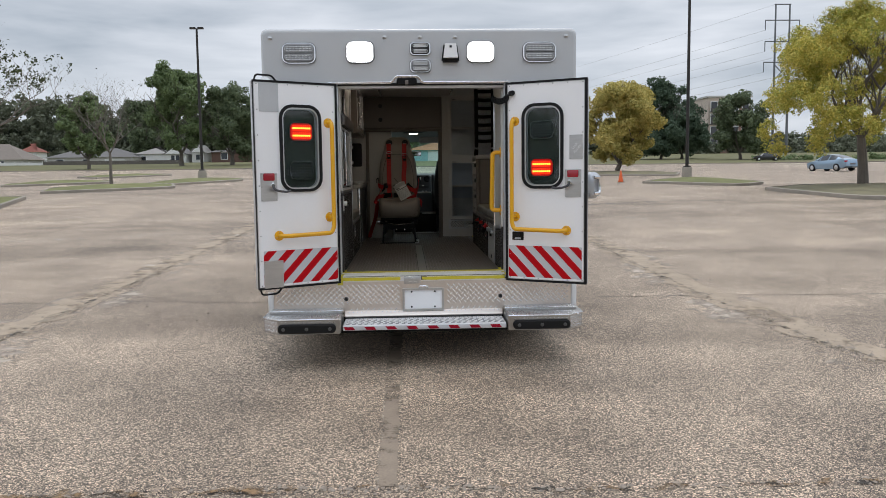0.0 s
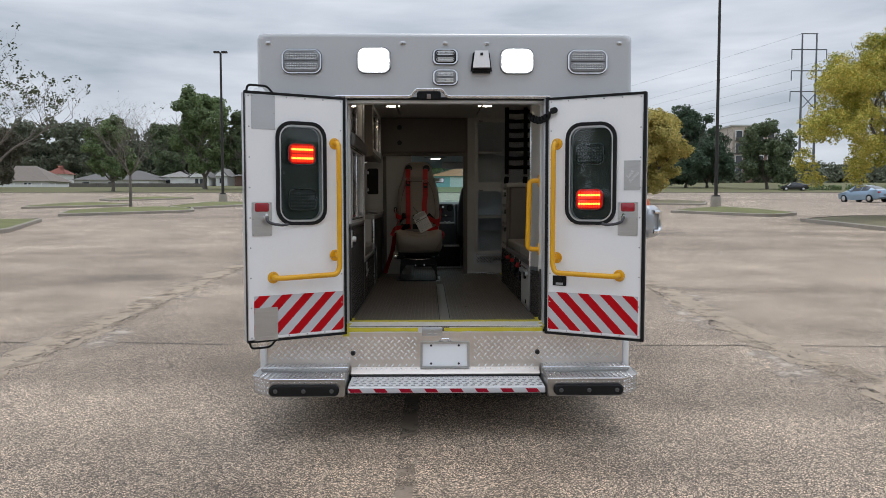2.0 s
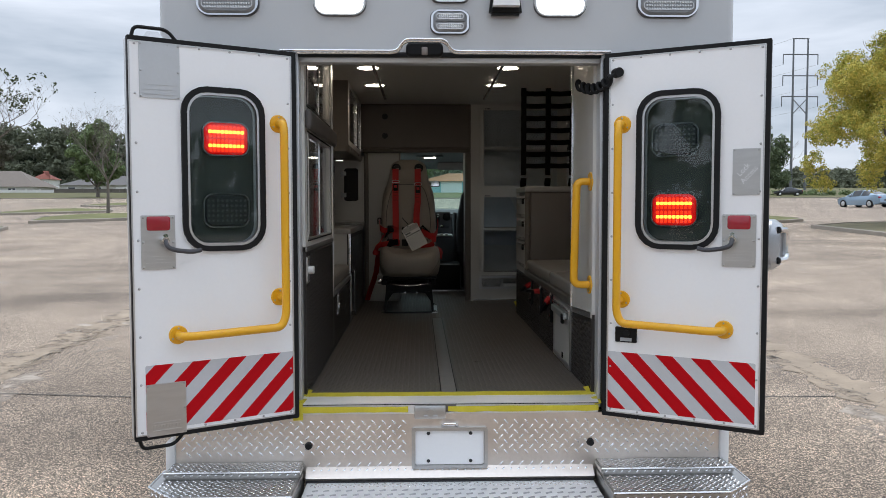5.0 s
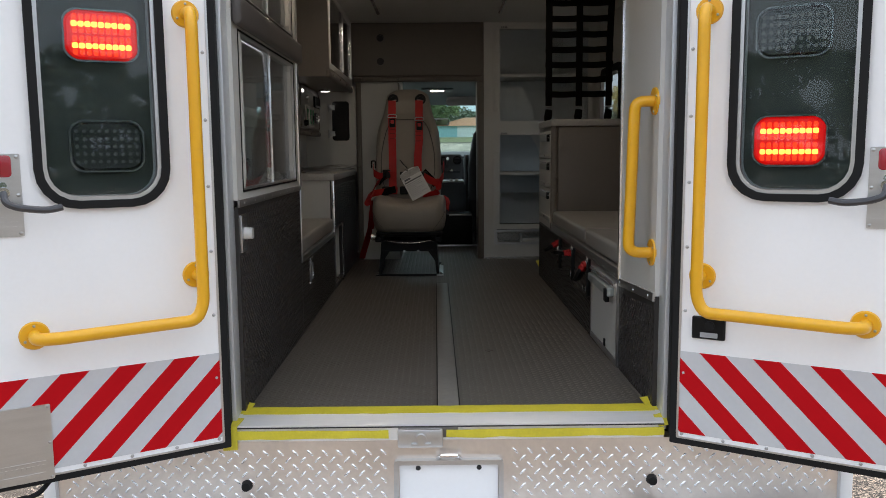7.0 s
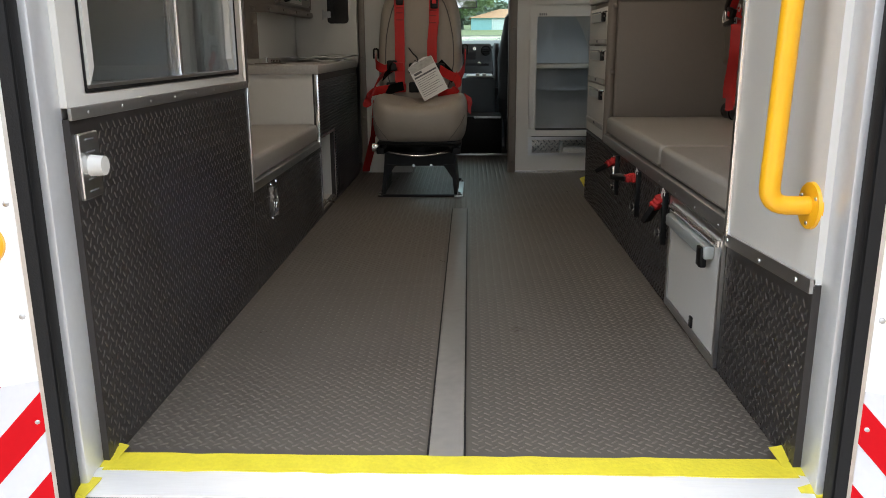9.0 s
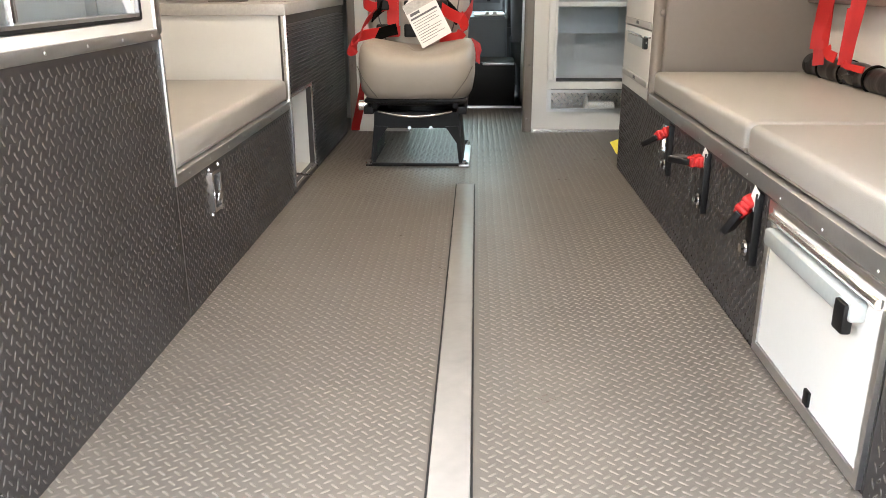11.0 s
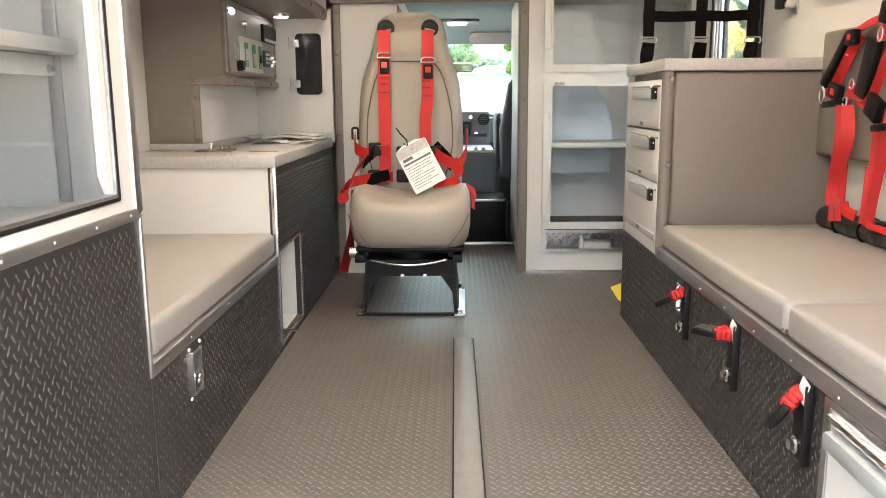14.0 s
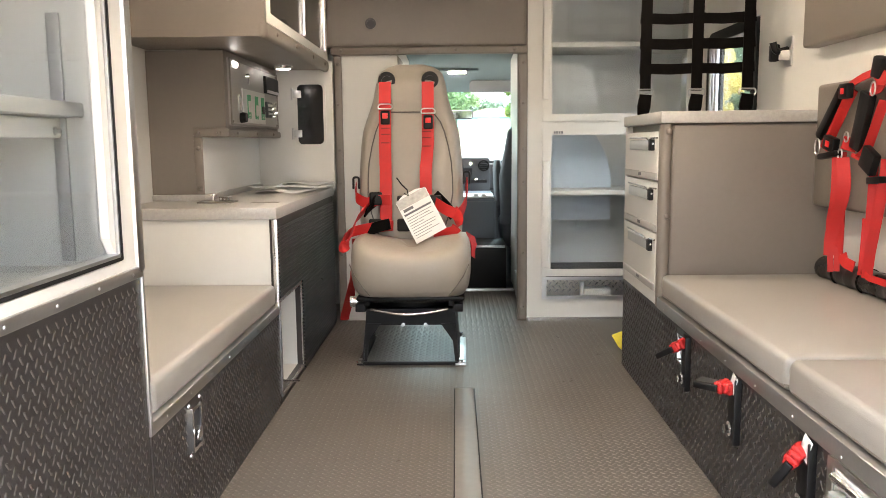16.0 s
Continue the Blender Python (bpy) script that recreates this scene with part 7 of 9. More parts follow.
# belts
bm = B()
for x, zl in ((-0.222, 1.345), (-0.043, 1.49)):
    zz = [1.967, 1.93, 1.87, 1.845, 1.80, 1.7, 1.6, 1.5, 1.42, 1.35]
    ribbon(bm, [(x - (0.002 if z > 1.6 else 0.0) - (0.012 if x > -0.1 and z < 1.7 else 0.0), FY(z, 0.02 + 0.018 * (1 if z < 1.9 else 0.3)), z) for z in zz if z >= zl], 0.05, (1, 0, 0), 0.003)
pieces("shoulder_belt", bm, RED_B, seat, "red shoulder belts")
for x, z in ((-0.222, 1.845), (-0.043, 1.825)):
    bm = B()
    box(bm, x - 0.02, x + 0.02, FY(z, 0.055), FY(z, 0.03), z - 0.055, z + 0.003, 0.007, 3)
    b2 = part("belt_buckle", bm, BLACK_PL, seat)
    bm = B()
    box(bm, x - 0.011, x + 0.011, FY(z, 0.0575), FY(z, 0.05), z - 0.03, z - 0.008, 0.002)
    part("release_button", bm, RED_PL, b2)
    bm = B()
    y = FY(z, 0.045)
    tube(bm, bend([(x - 0.028, y, z + 0.01), (x - 0.03, y, z + 0.022), (x - 0.02, y, z + 0.03), (x + 0.02, y, z + 0.03), (x + 0.03, y, z + 0.022), (x + 0.028, y, z + 0.01), (x - 0.028, y, z + 0.01)], 0.006, 3), 0.003, 7)
    part("slide_ring", bm, STEEL, b2)
for x, zz in ((-0.222, (1.775, 1.75, 1.715)), (-0.05, (1.76, 1.735, 1.7))):
    bm = B()
    for z in zz:
        box(bm, x - 0.018, x + 0.018, FY(z, 0.0425), FY(z, 0.039), z - 0.0025, z + 0.0025)
    pieces("belt_stitch", bm, mat("dark_red_thread", (0.2, 0.012, 0.01), 0.7), seat)
for pts in ([(-0.3, 9.13, 1.43), (-0.275, FY(1.45, 0.05), 1.46), (-0.24, FY(1.5, 0.045), 1.5)], [(-0.02, FY(1.5, 0.045), 1.5), (0.03, FY(1.47, 0.05), 1.45), (0.06, 9.13, 1.42)], [(-0.31, 9.12, 1.35), (-0.25, 9.13, 1.375), (-0.2, 9.14, 1.385)]):
    bm = B()
    ribbon(bm, bend(pts, 0.02, 3), 0.046, (0.5, 0, 1), 0.005)
    part("waist_webbing", bm, WEB_BK, seat)
bm = B()
for x, z in ((-0.265, 1.485), (-0.268, 1.375), (-0.02, 1.47), (-0.15, 1.47), (-0.15, 1.375)):
    box(bm, x - 0.024, x + 0.03, FY(z, 0.062), FY(z, 0.04), z - 0.026, z + 0.028, 0.008, 3)
pieces("adjuster_block", bm, BLACK_PL, seat)


def loop_belt(pts, w, side):
    b = B()
    ribbon(b, bend(pts, 0.04, 4), w, side, 0.003)
    return b


part("lap_belt", loop_belt([(-0.356, 9.3, 1.53), (-0.348, 9.2, 1.49), (-0.30, FY(1.47, 0.05), 1.465), (-0.26, FY(1.48, 0.055), 1.48), (-0.20, FY(1.48, 0.06), 1.48)], 0.045, (0, -0.2, 1)), RED_B, seat, "red lap belt")
part("lap_belt", loop_belt([(-0.30, FY(1.46, 0.055), 1.45), (-0.34, 9.1, 1.40), (-0.345, 9.0, 1.34), (-0.375, 8.99, 1.30), (-0.385, 9.02, 1.33), (-0.355, 9.08, 1.36), (-0.29, 9.12, 1.37), (-0.19, FY(1.38, 0.06), 1.375)], 0.044, (0.5, 0, 1)), RED_B, seat, "looped red lap belt")
part("lap_belt", loop_belt([(0.114, 9.28, 1.55), (0.118, 9.18, 1.48), (0.085, 9.12, 1.42), (0.03, 9.14, 1.44), (-0.02, FY(1.47, 0.055), 1.47)], 0.045, (0.1, 0, 1)), RED_B, seat, "red lap belt")
part("lap_belt", loop_belt([(0.06, 9.14, 1.44), (0.09, 9.1, 1.40), (0.06, 9.1, 1.35), (-0.02, 9.16, 1.345)], 0.045, (0.5, 0, 1)), RED_B, seat, "red lap belt")
part("belt_tail", loop_belt([(0.13, 9.22, 1.33), (0.14, 9.12, 1.3), (0.14, 9.1, 1.25)], 0.044, (0.3, 1, 0)), RED_B, seat)
part("belt_tail", loop_belt([(-0.365, 9.35, 1.3), (-0.4, 9.5, 1.1), (-0.462, 9.68, 0.94), (-0.487, 9.735, 0.87), (-0.489, 9.74, 0.85)], 0.044, (1, 0.3, 0)), RED_B, seat)
bm = B()
for x, y, z in ((-0.357, 9.3, 1.54), (0.116, 9.28, 1.56)):
    tube(bm, bend([(x - 0.012, y, z - 0.02), (x - 0.012, y, z + 0.03), (x + 0.012, y, z + 0.03), (x + 0.012, y, z - 0.02)], 0.01), 0.005, 7)
pieces("belt_hanger", bm, BLACK_ME, seat)
bm = B()
disc(bm, (-0.3825, 9.4, 1.06), (1, 0, 0), 0.04, 0.09, 18)
pieces("belt_reel", bm, mat("cream_plastic", (0.55, 0.52, 0.46), 0.5), seat)
# paper tag on a black tie
m = Matrix.Translation((-0.072, 9.075, 1.43)) @ Matrix.Rotation(radians(-28), 4, "Y") @ Matrix.Rotation(radians(-14), 4, "X")
tg = thing("paper_tag", (-0.083, 9.09, 1.33), "white printed instruction tag on a black tie", "tag")
bm = B()
prism(bm, [(-0.068, -0.1), (0.068, -0.1), (0.068, 0.085), (0.03, 0.1), (-0.03, 0.1), (-0.068, 0.085)], 1, -0.002, 0.001)
bm.transform(m)
part("tag_card", bm, PAPER, tg)
bm = B()
box(bm, -0.066, 0.066, -0.0035, -0.002, 0.05, 0.09, 0, 1, m)
part("tag_sleeve", bm, mat("clear_sleeve", (0.45, 0.44, 0.42), 0.12, var=0.3, scale=40), tg)
bm = B()
box(bm, -0.06, 0.06, -0.003, -0.002, 0.018, 0.026, 0, 1, m)
for r_ in range(9):
    wdt = (0.055, 0.05, 0.055, 0.03, 0.055, 0.052, 0.04, 0.055, 0.035)[r_]
    box(bm, -0.058, -0.058 + 2 * wdt, -0.003, -0.002, 0.006 - 0.011 * r_, 0.008 - 0.011 * r_, 0, 1, m)
box(bm, -0.055, -0.012, -0.003, -0.002, 0.034, 0.046, 0, 1, m)
part("tag_print", bm, INK, tg)
bm = B()
tube(bm, [(-0.165, 9.08, 1.575), (-0.145, 9.065, 1.55), (-0.122, 9.06, 1.528), (-0.118, 9.055, 1.505), (-0.135, 9.055, 1.515)], 0.003, 6)
part("tag_tie", bm, BLACK_PL, tg)

# ---- the driver's cab, seen through the passage ----
cabb = thing("cab_fittings", (XC, 11.6, ZF), "dark van dashboard and console seen through the passage", "dashboard")
bm = B()
prism(bm, [(11.85, 1.24), (11.8, 1.36), (11.86, 1.57), (11.98, 1.625), (12.5, 1.63), (12.5, 1.2)], 0, -0.85, 1.1)
bmesh.ops.bevel(bm, geom=list(bm.edges), offset=0.02, segments=2, affect="EDGES")
part("dash_body", bm, DASH_G, cabb)
bm = B()
slab(bm, rr(-0.05, 0.3, 1.345, 1.6, 0.02), lambda u, v, w: Vector((u, 11.80 + (v - 1.36) * 0.28 - w, v)), 0.0, 0.012, 0.006)
cs = part("centre_stack", bm, mat("dark_stack_plastic", (0.02, 0.021, 0.023), 0.5), cabb)
bm = B()
n = 20
ring(bm, [(0.255 + 0.042 * math.cos(a * 2 * math.pi / n), 1.543 + 0.042 * math.sin(a * 2 * math.pi / n)) for a in range(n)], [(0.255 + 0.032 * math.cos(a * 2 * math.pi / n), 1.543 + 0.032 * math.sin(a * 2 * math.pi / n)) for a in range(n)], at_y(11.835), 0, 0.014)
for k in range(4):
    box(bm, 0.225, 0.285, 11.828, 11.834, 1.52 + k * 0.014, 1.525 + k * 0.014)
part("vent", bm, BLACK_PL, cs)
bm = B()
for x, z in ((0.16, 1.56), (0.2, 1.44)):
    disc(bm, (x, 11.82, z), (0, -1, 0), 0.014, 0.016, 14)
pieces("dash_knob", bm, CHROME, cs)
bm = B()
slab(bm, rr(0.0, 0.17, 1.47, 1.53, 0.004), at_y(11.825), 0, 0.006)
slab(bm, rr(0.02, 0.28, 1.405, 1.44, 0.004), at_y(11.81), 0, 0.006)
part("radio", bm, DARK_IN, cs)
# engine cover with a grey box, black step in front
bm = B()
prism(bm, [(11.0, 1.07), (11.0, 1.35), (11.8, 1.36), (11.8, 0.9), (11.0, 0.9)], 0, -0.02, 0.315)
bmesh.ops.bevel(bm, geom=list(bm.edges), offset=0.012, segments=2, affect="EDGES")
solid("engine_cover", bm, mat("slate_console", (0.1, 0.125, 0.15), 0.5, var=0.1, bump=0.2), "slate grey console box on the engine cover", "console")
bm = B()
box(bm, 0.10, 0.30, 11.05, 11.4, 1.355, 1.366)
for x in (0.17, 0.22):
    box(bm, x, x + 0.03, 11.06, 11.1, 1.36, 1.385, 0.008)
solid("console_tray", bm, PAPER, "white tray with small items on the console", "tray")
bm = B()
box(bm, -0.2, 0.358, 10.6, 11.0, ZF, 1.103, 0.008)
solid("black_locker", bm, BLACK_PL, "black box at the end of the passage", "box")
bm = B()
box(bm, -0.2, 0.4, 10.575, 10.6, ZF - 0.01, ZF + 0.012, 0.003)
box(bm, 0.16, 0.35, 10.592, 10.6, 1.09, 1.104, 0.002)
struct("threshold_trim", bm, STEEL, "bright threshold trim of the passage", "trim")
cst = thing("passenger_seat", (0.62, 11.1, 0.95), "dark grey cab seat beside the console", "seat")
bm = B()
loft(bm, [super_ring(0.62, 11.22, 1.05, 0.27, 0.28, p=4), super_ring(0.62, 11.22, 1.2, 0.28, 0.29, p=4), super_ring(0.62, 11.22, 1.26, 0.25, 0.26, p=4)])
part("seat_base", bm, DASH, cst, deg=60)
bm = B()
loft(bm, [super_ring(0.62, 10.98, 1.2, 0.28, 0.075, p=3), super_ring(0.62, 10.96, 1.5, 0.29, 0.08, p=3), super_ring(0.62, 10.92, 1.78, 0.24, 0.07, p=3), super_ring(0.62, 10.90, 1.9, 0.14, 0.06, p=3), super_ring(0.62, 10.89, 2.02, 0.12, 0.05, p=3), super_ring(0.62, 10.89, 2.05, 0.06, 0.03, p=2)])
part("seat_back", bm, DASH, cst, deg=60)
bm = B()
loft(bm, [super_ring(0.325, 11.1, 1.34, 0.02, 0.10, p=3), super_ring(0.325, 11.1, 1.55, 0.03, 0.13, p=3), super_ring(0.325, 11.1, 1.60, 0.02, 0.08, p=3)])
part("armrest", bm, DASH, cst, deg=60)
bm = B()
box(bm, 0.4, 0.84, 10.95, 11.4, 0.80, 1.05, 0.02)
part("seat_plinth", bm, BLACK_PL, cst)
# cab shell: floor, roof lining, pillars, doors, windscreen
cabs = thing("ambulance_cab", (XC, 11.7, gz(11.7)), "white van cab in front of the box body", "vehicle cab")
bm = B()
prism(bm, [(YF + 0.01, 0.62), (13.45, 0.62), (13.5, 1.1), (13.35, 1.38), (12.52, 1.5), (12.45, 1.45), (YF + 0.01, 1.45)], 0, -0.92, -0.88)
prism(bm, [(YF + 0.01, 0.62), (13.45, 0.62), (13.5, 1.1), (13.35, 1.38), (12.52, 1.5), (12.45, 1.45), (YF + 0.01, 1.45)], 0, 1.13, 1.17)
prism(bm, [(12.5, 1.48), (13.33, 1.36), (13.48, 1.1), (13.5, 1.12), (13.36, 1.39), (12.52, 1.52)], 0, -0.9, 1.15)
box(bm, -0.9, 1.15, 13.42, 13.5, 0.62, 1.12, 0.03)
part("lower_body", bm, WHITE, cabs)
bm = B()
for x in (-0.9, 1.1):
    prism(bm, [(12.5, 1.5), (12.42, 1.5), (11.75, 2.32), (11.85, 2.34)], 0, x, x + 0.05)
    box(bm, x, x + 0.05, YF + 0.01, YF + 0.5, 1.45, 2.35)
    box(bm, x, x + 0.05, 11.3, 11.4, 1.45, 2.35)
pieces("pillar", bm, WHITE, cabs)
bm = B()
box(bm, -0.9, 1.15, YF + 0.01, 11.84, 2.36, 2.42, 0.02)
prism(bm, [(YF + 0.01, 2.42), (11.5, 2.42), (YF + 0.01, 2.7)], 0, -0.9, 1.15)
part("cab_roof", bm, WHITE, cabs)
bm = B()
prism(bm, [(YF + 0.035, 2.27), (10.75, 2.235), (11.4, 2.205), (11.75, 2.15), (11.95, 2.09), (11.97, 2.12), (11.75, 2.2), (YF + 0.035, 2.298)], 0, -0.88, 1.09)
hl = part("headliner", bm, HEADLN, cabs, "pale blue-grey headliner")
bm = B()
box(bm, -0.08, 0.21, 11.32, 11.48, 2.19, 2.206, 0.006)
part("dome_bezel", bm, HEADLN, hl)
bm = B()
box(bm, 0.005, 0.125, 11.34, 11.46, 2.182, 2.191, 0.003)
part("dome_lens", bm, glow("dome_lens", (1.0, 0.9, 0.75), 6), hl)
bm = B()
slab(bm, rr(0.15, 0.6, 2.072, 2.155, 0.03), lambda u, v, w: Vector((u, 11.76 - (v - 2.07) * 0.5 - w, v)), 0, 0.025, 0.006)
part("sun_visor", bm, mat("grey_visor", (0.2, 0.2, 0.2), 0.7), cabs)
bm = B()
slab(bm, rr(-0.06, 0.182, 1.888, 1.958, 0.02), at_y(11.98), 0, 0.025, 0.008)
mr = part("mirror_shell", bm, DASH, cabs)
bm = B()
slab(bm, rr(-0.05, 0.173, 1.896, 1.95, 0.016), at_y(11.954), 0, 0.002)
part("mirror_glass", bm, mat("mirror_silver", (0.8, 0.82, 0.83), 0.03, 1.0, var=0.01), mr)
bm = B()
tube(bm, [(0.0, 11.98, 1.92), (0.0, 12.12, 2.0)], 0.008, 8)
part("mirror_stalk", bm, DASH, cabs)
bm = B()
prism(bm, [(12.455, 1.51), (12.462, 1.515), (11.815, 2.34), (11.808, 2.335)], 0, -0.85, 1.1)
ws = part("windscreen", bm, WIND, cabs)
ws.visible_shadow = False
bm = B()
box(bm, -0.88, 1.13, YF + 0.76, 12.0, 0.75, 0.8)
box(bm, -0.88, 1.13, 12.0, 12.05, 0.75, 1.3)
part("cab_floor", bm, DASH, cabs)
bm = B()
for x in (-0.905, 1.145):
    box(bm, x, x + 0.006, YF + 0.5, 11.32, 1.46, 2.3)
    box(bm, x, x + 0.006, 11.4, 11.75, 1.46, 2.3)
pieces("side_pane", bm, GLASS, cabs)
bm = B()
box(bm, -0.9, -0.262, YF + 0.005, YF + 0.03, 0.8, 2.36)
box(bm, 0.432, 1.15, YF + 0.005, YF + 0.03, 0.8, 2.36)
box(bm, -0.262, 0.432, YF + 0.005, YF + 0.03, 2.3, 2.36)
part("cab_back", bm, HEADLN, cabs)

# ---- yellow tape at the sill ----
SETTLE[0] = None
def tape(pts, wd, side, label="strip of yellow masking tape along the sill"):
    b = B()
    ribbon(b, pts, wd, side, 0.0012)
    solid("masking_tape", b, TAPE, label, "tape", "sill tapes")


rng = random.Random(5)
ys = Y0 + 0.084
tape([(JL + 0.01 + 1.255 * i / 24, ys + rng.uniform(-0.0015, 0.0015), ZF + 0.0045 + rng.uniform(0, 0.001)) for i in range(25)], [0.06 + rng.uniform(-0.003, 0.003) for i in range(25)], (0, 1, 0.03))
tape([(JL - 0.02 + 0.475 * i / 10, Y0 - 0.0075, 0.795 + rng.uniform(-0.001, 0.001)) for i in range(11)], [0.025 + rng.uniform(-0.003, 0.003) for i in range(11)], (0, 0, 1))
tape([(0.115 + 0.65 * i / 12, Y0 - 0.0075, 0.795 + rng.uniform(-0.001, 0.001)) for i in range(13)], [0.024 + rng.uniform(-0.003, 0.003) for i in range(13)], (0, 0, 1))
tape([(JL + 0.012, Y0 + 0.13, ZF + 0.018), (JL + 0.004, Y0 + 0.1, ZF + 0.008), (JL - 0.004, Y0 + 0.03, 0.832), (JL - 0.014, Y0 - 0.004, 0.826), (JL - 0.015, Y0 - 0.0095, 0.80), (JL - 0.014, Y0 - 0.012, 0.752)], 0.042, (1, 0.1, 0), "wrinkled yellow tape turned up at the jamb")
tape([(JR - 0.02, Y0 + 0.14, ZF + 0.02), (JR - 0.012, Y0 + 0.1, ZF + 0.009), (JR - 0.004, Y0 + 0.03, 0.832), (JR + 0.004, Y0 - 0.004, 0.812)], 0.04, (1, -0.15, 0), "wrinkled yellow tape turned up at the jamb")

# ---- tread lugs of the cabin linings ----
tread("tread_lugs", IN_L + 0.5, IN_R - 0.5, Y0 + 0.135, YF + 0.3, lambda u, v, w: Vector((u, v, ZF + w)), FLOOR_LUG, floor, pitch=0.0258, length=0.0195, wide=0.006, high=0.0017, slant=radians(40), keep=lambda u, v: XL < u < 0.75 and not (0.08 < u < 0.167 and v < 8.675))
tread("tread_lugs", CB0, CB1, ZF, 1.466, at_x(XL), WALL_LUG, cab, pitch=0.026, length=0.0185, wide=0.005, high=0.0019, slant=radians(58), keep=lambda u, v: not (6.29 < u < 6.38 and 1.32 < v < 1.45))
tread("tread_lugs", LB0, LB1, ZF, 1.148, at_x(XL), WALL_LUG, seatbox, pitch=0.026, length=0.0185, wide=0.005, high=0.0019, slant=radians(58), keep=lambda u, v: not (7.585 < u < 7.675 and 1.01 < v < 1.14))
SETTLE[0] = to_right
tread("tread_lugs", 6.71, BN1, ZF, 1.19, at_x(XR, -1), WALL_LUG, bench, pitch=0.026, length=0.0185, wide=0.005, high=0.0019, slant=radians(58), keep=lambda u, v: not (6.69 < u < 7.185) and not (8.05 < u < 8.12 and v > 1.08))
tread("tread_lugs", LK0, LK1, ZF, 1.168, lambda u, v, w: Vector((lk_x(u) - w, u, v)), WALL_LUG, rc, pitch=0.026, length=0.0185, wide=0.005, high=0.0019, slant=radians(58))

SETTLE[0] = None
# ---- outdoors: one sloping sheet of worn asphalt ----
def ground_mat():
    m = bpy.data.materials.new("worn_chipped_asphalt")
    m.use_nodes = True
    n, l = m.node_tree.nodes, m.node_tree.links
    b = n["Principled BSDF"]
    co = n.new("ShaderNodeTexCoord")
    def noise_at(sc, det, rough=0.55):
        t = n.new("ShaderNodeTexNoise")
        t.inputs["Scale"].default_value, t.inputs["Detail"].default_value, t.inputs["Roughness"].default_value = sc, det, rough
        l.new(co.outputs["Object"], t.inputs["Vector"])
        return t
    big, mid = noise_at(0.11, 6), noise_at(0.9, 6, 0.6)
    vor = n.new("ShaderNodeTexVoronoi")
    vor.inputs["Scale"].default_value = 170
    l.new(co.outputs["Object"], vor.inputs["Vector"])
    r1 = n.new("ShaderNodeValToRGB")
    e = r1.color_ramp.elements
    e[0].position, e[0].color = 0.38, (0.14, 0.11, 0.084, 1)
    e[1].position, e[1].color = 0.62, (0.375, 0.3, 0.235, 1)
    # washed-out drainage streaks
    mp, streak = n.new("ShaderNodeMapping"), n.new("ShaderNodeTexNoise")
    mp.inputs["Rotation"].default_value, mp.inputs["Scale"].default_value = (0, 0, radians(-38)), (0.06, 0.55, 1)
    streak.inputs["Scale"].default_value, streak.inputs["Detail"].default_value, streak.inputs["Distortion"].default_value = 1.0, 6, 0.6
    l.new(co.outputs["Object"], mp.inputs["Vector"])
    l.new(mp.outputs["Vector"], streak.inputs["Vector"])
    pre = n.new("ShaderNodeMix")
    pre.data_type, pre.inputs["Factor"].default_value = "FLOAT", 0.55
    l.new(big.outputs["Fac"], pre.inputs["A"])
    l.new(streak.outputs["Fac"], pre.inputs["B"])
    add = n.new("ShaderNodeMix")
    add.data_type, add.inputs["Factor"].default_value = "FLOAT", 0.35
    l.new(pre.outputs["Result"], add.inputs["A"])
    l.new(mid.outputs["Fac"], add.inputs["B"])
    l.new(add.outputs["Result"], r1.inputs["Fac"])
    r2 = n.new("ShaderNodeValToRGB")
    e = r2.color_ramp.elements
    e[0].position, e[0].color = 0.08, (0.09, 0.086, 0.083, 1)
    e[1].position, e[1].color = 0.97, (3.9, 3.8, 3.6, 1)
    chip = r2.color_ramp.elements.new(0.62)
    chip.color = (0.88, 0.86, 0.83, 1)
    sep = n.new("ShaderNodeSeparateColor")
    l.new(vor.outputs["Color"], sep.inputs["Color"])
    l.new(sep.outputs["Red"], r2.inputs["Fac"])
    mul = n.new("ShaderNodeMix")
    mul.data_type, mul.blend_type, mul.inputs["Factor"].default_value = "RGBA", "MULTIPLY", 0.92
    l.new(r1.outputs["Color"], mul.inputs["A"])
    l.new(r2.outputs["Color"], mul.inputs["B"])
    l.new(mul.outputs["Result"], b.inputs["Base Color"])
    b.inputs["Roughness"].default_value = 0.72
    b.inputs["Specular IOR Level"].default_value = 0.42
    bp = n.new("ShaderNodeBump")
    bp.inputs["Strength"].default_value, bp.inputs["Distance"].default_value = 0.22, 0.006
    l.new(vor.outputs["Distance"], bp.inputs["Height"])
    l.new(bp.outputs["Normal"], b.inputs["Normal"])
    return m


ASPH = ground_mat()
GRASS = mat("dry_grass", (0.18, 0.185, 0.085), 0.9, var=0.35, scale=0.6, fine=25, bump=0.6, bscale=60, spec=0.1)
LAWN = mat("green_lawn", (0.155, 0.15, 0.08), 0.9, var=0.3, scale=0.12, fine=6, bump=0.5, bscale=20, spec=0.1)
KERB = mat("weathered_concrete", (0.31, 0.275, 0.23), 0.85, var=0.22, scale=3, fine=40, bump=0.4, bscale=90)
SOIL = mat("mulch_soil", (0.17, 0.15, 0.085), 0.9, var=0.45, scale=1.2, bump=0.6, bscale=60)
PAINT = mat("faded_parking_paint", (0.46, 0.43, 0.38), 0.8, var=0.25, scale=5, fine=60)
DUST = mat("sand_filled_crack", (0.33, 0.25, 0.17), 0.9, var=0.3, scale=6, fine=80, bump=0.5, bscale=120)
